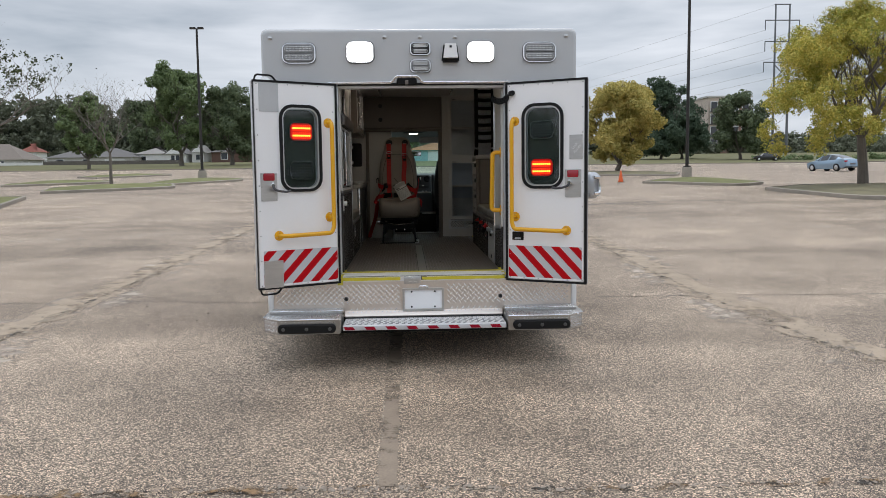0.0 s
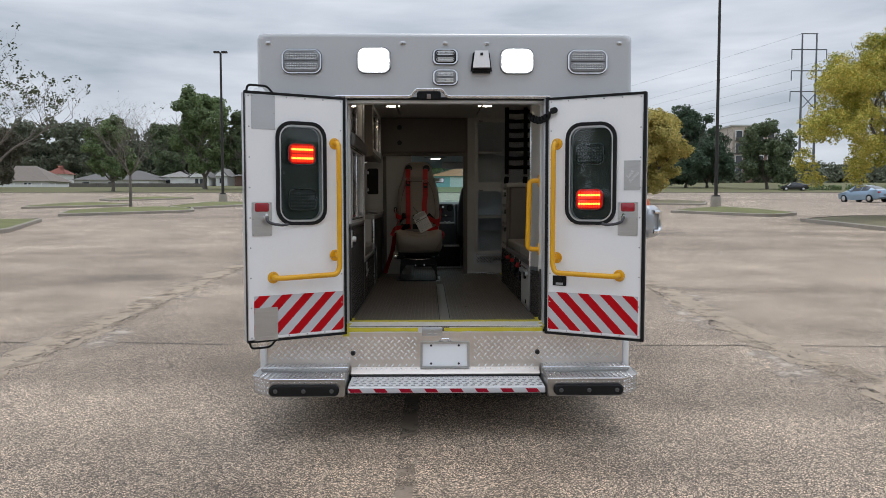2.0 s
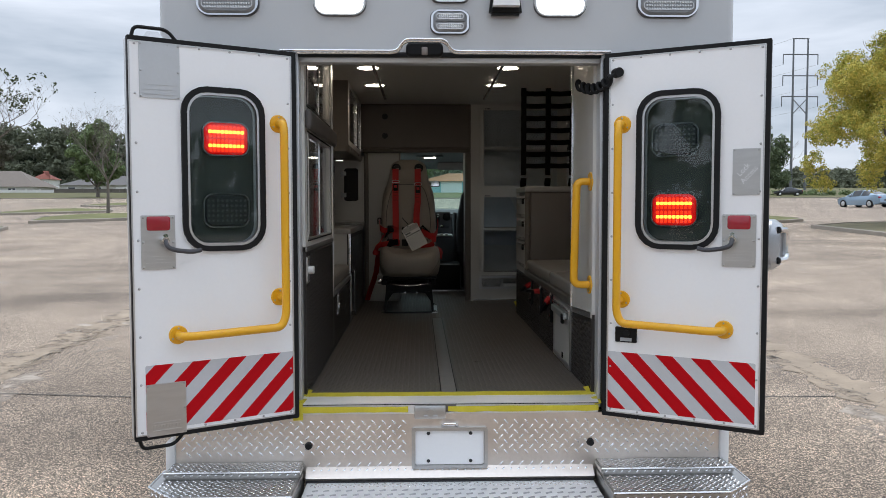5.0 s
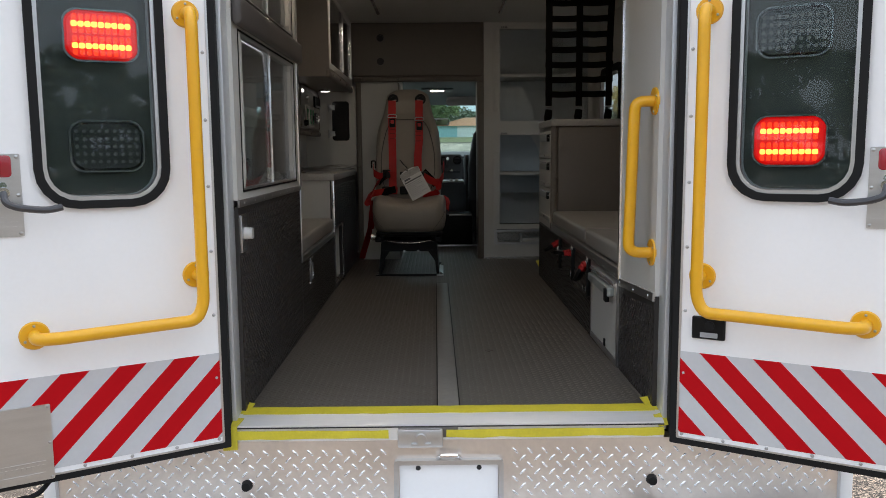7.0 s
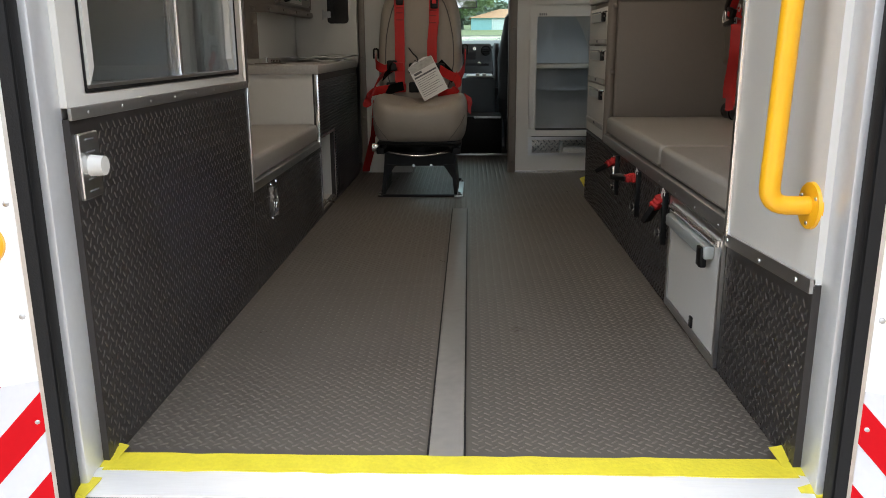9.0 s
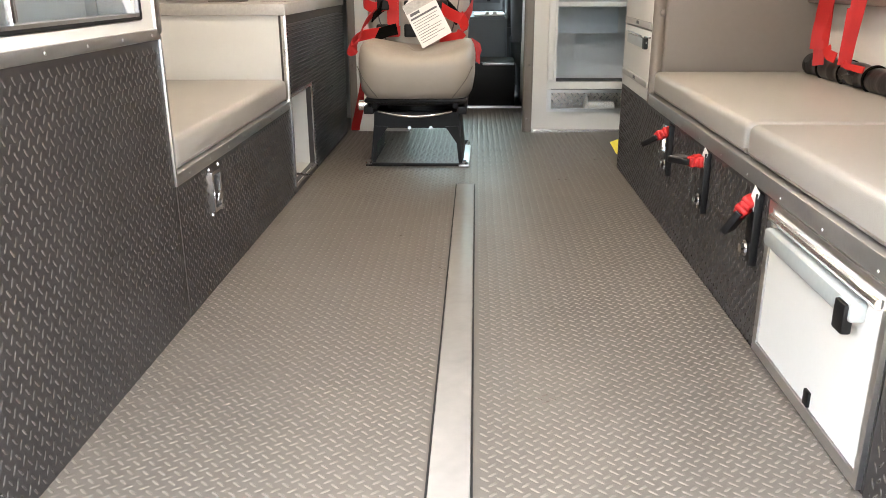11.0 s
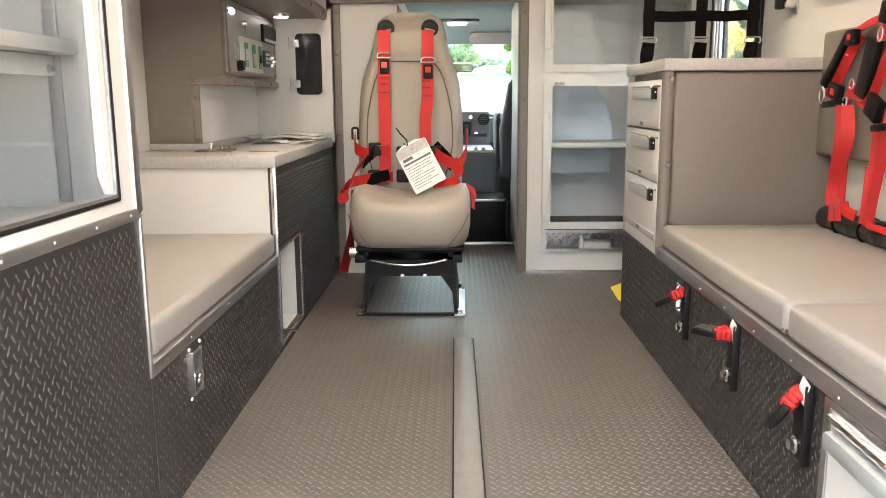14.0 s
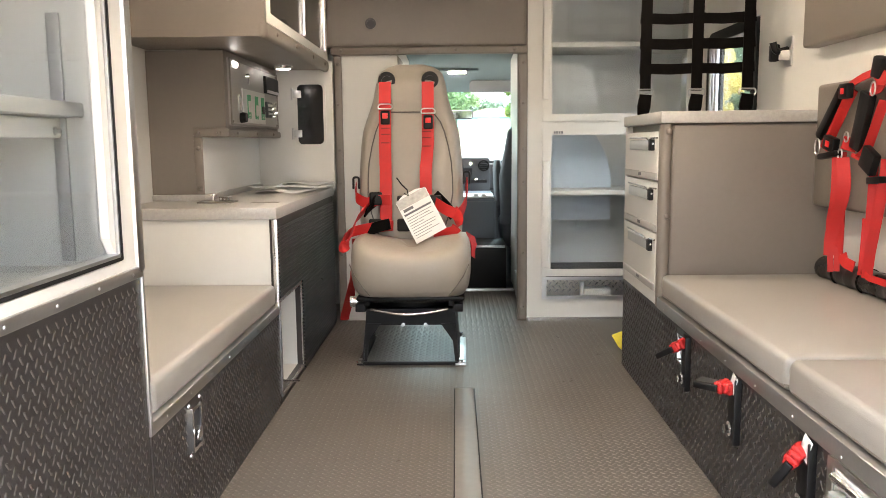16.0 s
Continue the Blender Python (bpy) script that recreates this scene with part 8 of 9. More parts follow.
SAND = mat("pale_sand_in_joint", (0.35, 0.285, 0.215), 0.9, var=0.6, scale=14, fine=60, bump=0.5, bscale=120)
def patchy(m, cover, scale):
    """Lets the ground show through a thin layer in ragged patches."""
    n, l = m.node_tree.nodes, m.node_tree.links
    co, tx, th = n.new("ShaderNodeTexCoord"), n.new("ShaderNodeTexNoise"), n.new("ShaderNodeMapRange")
    tx.inputs["Scale"].default_value, tx.inputs["Detail"].default_value, tx.inputs["Roughness"].default_value = scale, 8, 0.7
    l.new(co.outputs["Object"], tx.inputs["Vector"])
    th.inputs["From Min"].default_value, th.inputs["From Max"].default_value = 0.5 - cover, 0.62 - cover
    l.new(tx.outputs["Fac"], th.inputs["Value"])
    tr, mx = n.new("ShaderNodeBsdfTransparent"), n.new("ShaderNodeMixShader")
    l.new(th.outputs["Result"], mx.inputs["Fac"])
    l.new(tr.outputs["BSDF"], mx.inputs[1])
    l.new(n["Principled BSDF"].outputs["BSDF"], mx.inputs[2])
    l.new(mx.outputs["Shader"], n["Material Output"].inputs["Surface"])
    return m


patchy(DUST, 0.03, 5.0)
patchy(SAND, 0.02, 3.2)
patchy(PAINT, 0.02, 4.0)
PATCH = patchy(mat("smooth_worn_stripe", (0.25, 0.197, 0.148), 0.8, var=0.3, scale=5, fine=80), 0.1, 2.5)
EDGE = patchy(mat("pale_stripe_edge", (0.4, 0.335, 0.26), 0.85, var=0.3, scale=5, fine=80), 0.0, 7.0)
PALE = patchy(mat("washed_pale_dust", (0.46, 0.39, 0.32), 0.9, var=0.25, scale=3, fine=60), 0.0, 1.3)
WASH = patchy(mat("warm_washed_sand", (0.36, 0.285, 0.21), 0.9, var=0.3, scale=5, fine=80, bump=0.3, bscale=120), 0.13, 1.6)
GRIT = patchy(mat("dark_broken_edge", (0.06, 0.05, 0.04), 0.9, var=0.3, scale=9, fine=60), -0.02, 6.0)
TUFT = patchy(mat("dry_weed_in_joint", (0.24, 0.15, 0.075), 0.9, var=0.5, scale=12, fine=80, bump=0.8, bscale=60), -0.01, 7.0)
TAR = mat("dark_tar_seam", (0.1, 0.09, 0.08), 0.8, var=0.25, scale=6, fine=60)

bm = B()
ysteps = [-500, -60, 0, 30, 60, 100, 140, 200, 300, 500, 1200]
xs = [-900, -200, -60, 0, 60, 200, 900]
vv = [[bm.verts.new((x, y, gz(y))) for x in xs] for y in ysteps]
for a, b in zip(vv, vv[1:]):
    for i in range(len(xs) - 1):
        bm.faces.new((a[i], a[i + 1], b[i + 1], b[i]))
part("ground", bm, ASPH, label="worn grey-brown chipped asphalt of a large empty parking lot", category="ground", kind="structure")


def lawn_patch(name, x0, x1, y0, y1, label, nx=30, ny=6, lift=0.05):
    b = B()
    rg = random.Random(3)
    yy = [y0 + (y1 - y0) * j / ny for j in range(ny + 1)]
    yy = sorted(set(yy + [100.0]) if y0 < 100 < y1 else yy)
    g = [[b.verts.new((x0 + (x1 - x0) * i / nx, y + (rg.uniform(-0.6, 0.6) if y == y0 else 0), gz(y) + lift)) for i in range(nx + 1)] for y in yy]
    for p, q in zip(g, g[1:]):
        for i in range(nx):
            b.faces.new((p[i], p[i + 1], q[i + 1], q[i]))
    return part(name, b, LAWN, label=label, category="lawn", kind="structure")


lawn_patch("lawn_far", -420, 420, 118, 700, "green and dry lawn beyond the parking lot")
bm = B()
box(bm, -420, 420, 117.5, 118.2, gz(118) - 0.3, gz(118) + 0.12)
struct("kerb_far", bm, KERB, "long concrete kerb at the lawn's edge", "kerb")


def strip_on_ground(name, pts, wd, material, label, jag=0.3, lift=0.004, seed=1):
    rg = random.Random(seed)
    b = B()
    rows = []
    P = []
    for (x0, y0), (x1, y1) in zip(pts, pts[1:]):
        n = max(2, int(math.hypot(x1 - x0, y1 - y0) / 0.12))
        P += [(x0 + (x1 - x0) * i / n, y0 + (y1 - y0) * i / n) for i in range(n)]
    P.append(pts[-1])
    for i, (x, y) in enumerate(P):
        a, c = P[max(0, i - 1)], P[min(len(P) - 1, i + 1)]
        d = Vector((c[0] - a[0], c[1] - a[1])).normalized()
        nx, ny = -d.y, d.x
        w0, w1 = wd / 2 * (1 + rg.uniform(-jag, jag)), wd / 2 * (1 + rg.uniform(-jag, jag))
        rows.append([b.verts.new((x + nx * w0, y + ny * w0, gz(y + ny * w0) + lift)), b.verts.new((x - nx * w1, y - ny * w1, gz(y - ny * w1) + lift))])
    for p, q in zip(rows, rows[1:]):
        b.faces.new((p[0], p[1], q[1], q[0]))
    part(name, b, material, label=label, category="road marking" if material is PAINT or material is PATCH else "crack", kind="structure")


strip_on_ground("stripe_faded", [(-0.115, 3.7), (-0.115, 5.6), (-0.1, 9)], 0.1, PATCH, "worn smooth old parking stripe", 0.12, seed=2)
for k, x in enumerate((-0.165, -0.062)):
    strip_on_ground("stripe_edge", [(x, 3.7), (x + 0.003, 5.6), (x + 0.012, 9)], 0.014, EDGE, "pale edge of the worn stripe", 0.6, lift=0.006, seed=20 + k)
NEAR = [(-6, 3.6), (-2, 3.7), (-0.8, 3.7), (0, 3.68), (0.8, 3.6), (2.3, 3.6), (4, 3.8), (8, 4.2)]
LEFT = [(-3.66, -9.0), (-3.62, 2.0), (-3.6, 7.1), (-3.58, 8.7), (-3.52, 10.2), (-3.5, 12.7), (-3.47, 17.6), (-3.5, 40)]
RIGHT = [(3.9, -9.0), (3.75, 2.0), (3.58, 5.8), (3.43, 6.5), (3.36, 7.8), (3.3, 8.8), (3.3, 10.6), (3.37, 13.8), (3.4, 24)]
strip_on_ground("crack_near", NEAR, 0.05, GRIT, "dark broken joint across the asphalt", 0.8, seed=4)
strip_on_ground("weeds_near", NEAR, 0.07, TUFT, "dry weeds in the joint across the asphalt", 0.9, lift=0.012, seed=5)
for nm, line, sd in (("left", LEFT, 6), ("right", RIGHT, 8)):
    strip_on_ground("dust_" + nm, line, 0.75, PALE, "pale washed dust beside the joint", 0.4, lift=0.003, seed=sd + 30)
    strip_on_ground("washed_sand_" + nm, [(x + (-0.12 if nm == "left" else 0.12), y) for x, y in line], 0.4, WASH, "warm sand washed along the joint", 0.5, lift=0.0045, seed=sd + 50)
    strip_on_ground("crack_" + nm, line, 0.1, SAND, "sandy joint along the asphalt", 0.8, lift=0.006, seed=sd)
    strip_on_ground("rut_" + nm, line, 0.05, GRIT, "dark broken edge of the joint", 0.9, lift=0.008, seed=sd + 1)


def pebbles(line, count, spread, seed):
    """Loose stones strewn along a line, each a rough lump."""
    rg = random.Random(seed)
    verts, faces = [], []
    for _ in range(count):
        k = rg.randrange(len(line) - 1)
        (xa, ya), (xb, yb), q = line[k], line[k + 1], rg.random()
        x, y = xa + (xb - xa) * q + rg.gauss(0, spread), ya + (yb - ya) * q + rg.gauss(0, spread)
        if not 2.5 < y < 16:
            continue
        r = rg.uniform(0.004, 0.013) * (1.9 if rg.random() < 0.04 else 1)
        o, n0 = gz(y), len(verts)
        for dx, dy, dz in ((1, 0, 0.3), (0.3, 0.9, 0.25), (-0.8, 0.6, 0.3), (-0.8, -0.6, 0.3), (0.3, -0.9, 0.25), (0.1, 0.0, 1.0), (0, 0, -0.4)):
            verts.append((x + r * dx * rg.uniform(0.75, 1.25), y + r * dy * rg.uniform(0.75, 1.25), o + r * dz * rg.uniform(0.7, 1.2)))
        for a in range(5):
            faces += [(n0 + a, n0 + (a + 1) % 5, n0 + 5), (n0 + (a + 1) % 5, n0 + a, n0 + 6)]
    me = bpy.data.meshes.new("loose_gravel")
    me.from_pydata(verts, [], faces)
    me.materials.append(mat("loose_stone", (0.33, 0.28, 0.23), 0.85, var=0.4, scale=60, fine=200))
    tagged(new("loose_gravel", me), "loose gravel strewn along a joint in the asphalt", "gravel", kind="stuff")


pebbles(LEFT, 900, 0.09, 51)
pebbles(RIGHT, 900, 0.09, 52)
pebbles(NEAR, 700, 0.03, 53)
pebbles([(-4, 3), (4, 5), (-4, 9), (4, 11)], 260, 1.2, 54)
strip_on_ground("seam_left", [(-14, 9.4), (-4.3, 8.98), (-3.1, 8.96), (-1.8, 8.78), (0.2, 8.74)], 0.02, TAR, "dark seam in the asphalt", 0.5, seed=9)
strip_on_ground("seam_right", [(0.2, 8.74), (2.1, 8.7), (3.3, 8.68), (4.4, 8.6), (14, 8.2)], 0.02, TAR, "dark seam in the asphalt", 0.5, seed=10)
strip_on_ground("stripe_right", [(4.5, 21), (8, 17.5), (12.5, 13.5), (18, 9)], 0.12, PAINT, "faded parking stripe", 0.3, seed=11)
strip_on_ground("stripe_left", [(-20, 12.0), (-10, 15.3), (-4.5, 17.3)], 0.1, PAINT, "faded parking stripe", 0.3, seed=12)
strip_on_ground("stripe_left_far", [(-24, 17.0), (-12, 21.5), (-5, 24.3)], 0.1, PAINT, "faded parking stripe", 0.3, seed=13)
strip_on_ground("crack_far_left", [(-22, 27), (-13, 29), (-6, 30), (-2, 31)], 0.25, DUST, "rusty sand streak on the asphalt", 0.7, seed=14)
strip_on_ground("crack_far_right", [(5, 25), (9, 27), (16, 26)], 0.15, TAR, "dark seam in the asphalt", 0.6, seed=15)


# ---- kerbed planting islands ----
def island(pts, label, ground_m=GRASS):
    """A rounded kerb round a low planted bed."""
    cx, cy = sum(p[0] for p in pts) / len(pts), sum(p[1] for p in pts) / len(pts)
    loop = bend([Vector((*p, 0)) for p in pts] + [Vector((*pts[0], 0))], 1.2, 5)[:-1]
    t = thing("planting_island", (cx, cy, gz(cy)), label, "planting island", "planting islands")
    b = B()
    n = len(loop)
    ins = [Vector((cx, cy, 0)) + (p - Vector((cx, cy, 0))) * 1.0 + (Vector((cx, cy, 0)) - p).normalized() * 0.17 for p in loop]
    rings = [[b.verts.new((p.x, p.y, gz(p.y) - 0.05)) for p in loop], [b.verts.new((p.x, p.y, gz(p.y) + 0.13)) for p in loop], [b.verts.new((p.x, p.y, gz(p.y) + 0.15)) for p in ins], [b.verts.new((p.x, p.y, gz(p.y))) for p in ins]]
    for a, c in zip(rings, rings[1:]):
        for i in range(n):
            b.faces.new((a[i], a[(i + 1) % n], c[(i + 1) % n], c[i]))
    part("kerb", b, KERB, t)
    b = B()
    rg = random.Random(int(cx * 10))
    lev = []
    for k, h in ((1.0, 0.12), (0.7, 0.2), (0.35, 0.27), (0.05, 0.29)):
        lev.append([b.verts.new((cx + (p.x - cx) * k, cy + (p.y - cy) * k, gz(cy + (p.y - cy) * k) + h + rg.uniform(-0.02, 0.02))) for p in ins])
    for a, c in zip(lev, lev[1:]):
        for i in range(n):
            b.faces.new((a[i], a[(i + 1) % n], c[(i + 1) % n], c[i]))
    b.faces.new(lev[-1])
    part("bed", b, ground_m, t)


island([(-17.8, 39.6), (-12.8, 45.0), (-14.6, 50.8), (-20, 45.5)], "kerbed island with thin grass round a bare tree")
island([(-25.3, 51.0), (-20.8, 57.0), (-22, 61), (-27, 55)], "kerbed island with thin grass")
island([(-14.9, 49.6), (-11.9, 59.0), (-13, 64), (-17.5, 61.5), (-17, 53)], "kerbed island with grass at a lamp post")
island([(-16, 34.3), (-13.2, 26.0), (-18, 26), (-21, 33)], "kerbed island with grass")
island([(-27.5, 72.5), (-24, 84), (-27, 88), (-31, 76)], "kerbed island with grass")
island([(13.2, 44.0), (16.3, 38.2), (19.0, 41), (18.2, 50.5), (15.5, 48.0)], "kerbed island with grass at a lamp post")
island([(15.6, 34.0), (15.2, 26.0), (22, 23.5), (27, 27), (25, 36.5), (19, 37)], "kerbed island with mulch under a yellowing tree", SOIL)
island([(13.5, 62), (20, 58), (23, 66), (17, 74)], "kerbed island with mulch under a yellow tree", SOIL)


# ---- lamp posts, cone, tower ----
def lamp_post(x, y, h, head):
    z = gz(y)
    t = thing("lamp_post", (x, y, z), "tall dark bronze lamp post on a concrete footing", "street lamp", "lamp posts")
    b = B()
    tube(b, [(x, y, z), (x, y, z + 0.75), (x, y, z + 0.78)], 0.33, 20, radii=[0.33, 0.32, 0.3])
    part("footing", b, KERB, t)
    b = B()
    box(b, x - 0.2, x + 0.2, y - 0.2, y + 0.2, z + 0.78, z + 0.86, 0.02)
    tube(b, [(x, y, z + 0.86), (x, y, z + h)], 0.1, 12, radii=[0.11, 0.075])
    part("pole", b, mat("bronze_pole", (0.035, 0.032, 0.03), 0.5, 0.4), t)
    for s in (-1, 1) if head else ():
        b = B()
        box(b, x + s * 0.08, x + s * 0.5, y - 0.16, y + 0.16, z + h - 0.04, z + h + 0.1, 0.03)
        part("lamp_head", b, mat("bronze_pole", (0.035, 0.032, 0.03), 0.5, 0.4), t)


lamp_post(-15.4, 61.2, 11.3, True)
lamp_post(18.0, 50.4, 15.0, True)
ct = thing("traffic_cone", (12.6, 46.3, gz(46.3)), "orange traffic cone on the asphalt", "traffic cone")
bm = B()
z = gz(46.3)
box(bm, 12.4, 12.8, 46.1, 46.5, z, z + 0.04, 0.01)
part("cone_base", bm, BLACK, ct)
bm = B()
tube(bm, [(12.6, 46.3, z + 0.04), (12.6, 46.3, z + 0.7)], 0.15, 20, radii=[0.15, 0.03])
part("cone_body", bm, mat("orange_plastic", (0.8, 0.13, 0.03), 0.5), ct)

TOW = mat("grey_steel_pole", (0.16, 0.17, 0.18), 0.5, 0.5)
tx, ty = 100.0, 210.0
tw = thing("power_pylon", (tx, ty, gz(ty)), "twin-pole steel power pylon with three crossarms", "pylon")
zt = gz(ty)
bm = B()
for dx in (-1.9, 1.9):
    tube(bm, [(tx + dx, ty, zt), (tx + dx, ty, zt + 39.6)], 0.3, 10, radii=[0.36, 0.2])
pieces("pylon_pole", bm, TOW, tw)
for h, e in ((39.6, 0.3), (35.5, 2.7), (30.0, 2.7), (24.6, 2.9)):
    bm = B()
    tube(bm, [(tx - 1.9 - e, ty, zt + h), (tx + 1.9 + e, ty, zt + h)], 0.15, 8)
    if e > 1:
        for dx in (-1.9 - e, 1.9 + e):
            tube(bm, [(tx + dx, ty, zt + h), (tx + dx, ty, zt + h - 2.6)], 0.12, 6)
    part("crossarm", bm, TOW, tw)
bm = B()
for a, b_ in ((-1.9, 1.9), (1.9, -1.9)):
    tube(bm, [(tx + a, ty, zt + 20), (tx + b_, ty, zt + 24)], 0.12, 6)
pieces("cross_brace", bm, TOW, tw)
for k, (h, dx) in enumerate(((32.9, -4.6), (32.9, 4.6), (27.4, -4.6), (27.4, 4.6), (22.0, -4.8), (22.0, 4.8), (39.6, -1.9))):
    bm = B()
    p0, p1 = Vector((tx + dx, ty, zt + h)), Vector((tx + dx - 330, ty + 700, zt + h + 4))
    tube(bm, [p0.lerp(p1, i / 24) - Vector((0, 0, 16 * (1 - (2 * i / 24 - 1) ** 2))) for i in range(25)], 0.028, 5)
    part("power_line", bm, mat("dull_wire", (0.34, 0.35, 0.36), 0.5, 0.4), tw)

# ---- trees ----
BARK = mat("tree_bark", (0.15, 0.13, 0.11), 0.9, var=0.3, scale=6, fine=40, bump=0.8, bscale=30, stretch=(1, 1, 0.25))
L_DARK = leaf_mat("dark_green_leaves", (0.1, 0.13, 0.075), (0.2, 0.25, 0.135))
# greyer leaves for the far belt: distance haze is put into their colour
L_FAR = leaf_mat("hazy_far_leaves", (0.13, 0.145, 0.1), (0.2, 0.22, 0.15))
L_BRN = leaf_mat("brownish_leaves", (0.08, 0.075, 0.055), (0.15, 0.135, 0.095))
L_MID = leaf_mat("mid_green_leaves", (0.13, 0.175, 0.085), (0.25, 0.33, 0.15))
L_YEL = leaf_mat("yellowing_leaves", (0.27, 0.33, 0.065), (0.72, 0.58, 0.15))
L_YEL2 = leaf_mat("olive_yellow_leaves", (0.36, 0.34, 0.1), (0.68, 0.54, 0.19))
L_PINE = leaf_mat("dark_pine_needles", (0.07, 0.105, 0.07), (0.14, 0.2, 0.13))
L_DRY = leaf_mat("sparse_dark_leaves", (0.035, 0.05, 0.025), (0.1, 0.12, 0.055))
L_BRT = leaf_mat("bright_green_leaves", (0.06, 0.12, 0.02), (0.2, 0.28, 0.06))


def leaf_cloud(name, centres, n, size, material, parent, seed, flat=0.85, subs=10, part_r=0.36):
    """Small bent leaves gathered in clumps on lumps (x, y, z, radius)."""
    rg = np.random.RandomState(seed)
    c = np.array(centres)
    m = len(c) * subs
    ds = rg.normal(size=(m, 3))
    ds /= np.linalg.norm(ds, axis=1)[:, None]
    big = np.repeat(c, subs, axis=0)
    cc = big[:, :3] + ds * (big[:, 3:4] * (0.35 + 0.5 * rg.rand(m, 1))) * np.array([1, 1, flat])
    cr = big[:, 3] * part_r * (0.7 + 0.6 * rg.rand(m))
    pick = rg.choice(m, n, p=cr ** 2 / (cr ** 2).sum())
    d = rg.normal(size=(n, 3))
    d /= np.linalg.norm(d, axis=1)[:, None]
    p = cc[pick] + d * (cr[pick] * (0.45 + 0.6 * np.sqrt(rg.rand(n))))[:, None] * np.array([1, 1, flat])
    nrm = 0.6 * d + 0.35 * ds[pick] + np.array([0, 0, 0.25]) + 0.45 * rg.normal(size=(n, 3))
    nrm /= np.linalg.norm(nrm, axis=1)[:, None]
    a = np.cross(nrm, rg.normal(size=(n, 3)))
    a /= np.linalg.norm(a, axis=1)[:, None] + 1e-9
    b = np.cross(nrm, a)
    s = size * (0.6 + 0.8 * rg.rand(n))[:, None]
    lift = nrm * s * 0.22
    v = np.stack([p - a * s, p + b * s * 0.55 + lift, p + a * s, p - b * s * 0.55 + lift], 1).reshape(-1, 3)
    inv = np.array(root_matrix(parent).inverted()) if parent else np.eye(4)
    v = v @ inv[:3, :3].T + inv[:3, 3]
    me = bpy.data.meshes.new(name)
    me.from_pydata(v.tolist(), [], [(4 * i, 4 * i + 1, 4 * i + 2, 4 * i + 3) for i in range(n)])
    me.materials.append(material)
    ob = new(name, me)
    ob.parent = parent
    return ob


def grow(bm, p, d, length, r, depth, rg, tips, spread=0.6, bendup=0.25):
    """A limb that forks."""
    n = 4
    pts, q, dd = [p], p.copy(), d.normalized()
    for i in range(n):
        dd = (dd + Vector((rg.uniform(-1, 1), rg.uniform(-1, 1), rg.uniform(-0.4, 0.8))) * 0.16 + Vector((0, 0, bendup * 0.1))).normalized()
        q = q + dd * length / n
        pts.append(q.copy())
    tube(bm, pts, r, 6 if depth > 1 else 4, radii=[r * (1 - 0.5 * i / n) for i in range(n + 1)])
    tips.append((q.copy(), depth))
    if depth > 0:
        k = 3 if depth > 1 else 3
        for j in range(k):
            a = rg.uniform(0, 2 * math.pi)
            side = Vector((math.cos(a), math.sin(a), rg.uniform(-0.1, 0.6)))
            start = pts[2 if j == 0 else -1]
            grow(bm, start.copy(), (dd + side * spread * 1.3).normalized(), length * rg.uniform(0.55, 0.8), r * 0.5, depth - 1, rg, tips, spread, bendup)


def tree(x, y, h, w, material, label, seed, n=6000, size=0.28, trunk=0.25, trunk_h=0.25, lumps=26, bare=False, shape="round", limb_depth=3):
    z = gz(y)
    t = thing("tree", (x, y, z), label, "tree")
    rg = random.Random(seed)
    bm = B()
    tips = []
    base = Vector((x, y, z - 0.1))
    jit = 0.02 if bare else 0.2
    top = base + Vector((rg.uniform(-jit, jit), rg.uniform(-jit, jit), h * trunk_h))
    tube(bm, [base, base.lerp(top, 0.5) + Vector((rg.uniform(-jit, jit) / 2, 0, 0)), top], trunk, 10, radii=[trunk * 1.25, trunk, trunk * 0.85])
    for j in range(5):
        a = j * 2 * math.pi / 5 + rg.uniform(-0.4, 0.4)
        grow(bm, top.copy(), Vector((math.cos(a) * 0.8, math.sin(a) * 0.8, 1.0)), h * 0.3, trunk * 0.55, limb_depth, rg, tips, 0.6 if not bare else 0.85)
    part("trunk", bm, BARK, t)
    c0 = z + h * (trunk_h + 1) / 2
    hz = h * (1 - trunk_h) / 2
    lump = []
    if shape == "open":
        # many small clumps on a wide low dome, gaps between them
        for i in range(lumps):
            zz = rg.uniform(-1.0, 1.0)
            r0 = math.sqrt(max(0.03, 1 - ((zz + 0.45) / 1.46) ** 2))
            a, q = rg.uniform(0, 2 * math.pi), math.sqrt(rg.uniform(0.12, 1.0))
            lump.append((x + math.cos(a) * q * r0 * w / 2, y + math.sin(a) * q * r0 * w / 2, c0 + (zz - 0.25 * q * q * (zz < 0)) * hz * 0.95, rg.uniform(0.35, 0.85)))
    elif bare:
        ends = [p for p, d in tips if d == 0]
        ends = [p for p in ends if rg.random() < 0.3]
        lump = [(p.x, p.y, p.z, 0.2) for p in ends]
    else:
        for i in range(lumps):
            k = rg.random() if shape == "round" else rg.random() ** 1.4
            zz = -0.85 + 1.7 * k
            r0 = math.sqrt(max(0.05, 1 - zz * zz)) if shape == "round" else math.sqrt(max(0.04, 1 - ((zz + 0.55) / 1.5) ** 2))
            a, q = rg.uniform(0, 2 * math.pi), rg.uniform(0.35, 0.86)
            rad = w * rg.uniform(0.1, 0.24) * (1 if shape == "round" else 0.35 + 0.75 * r0)
            lump.append((x + math.cos(a) * q * r0 * w / 2, y + math.sin(a) * q * r0 * w / 2, c0 + zz * hz * 0.92, rad))
    leaf_cloud("crown", lump, n, size, material, t, seed)
    return t


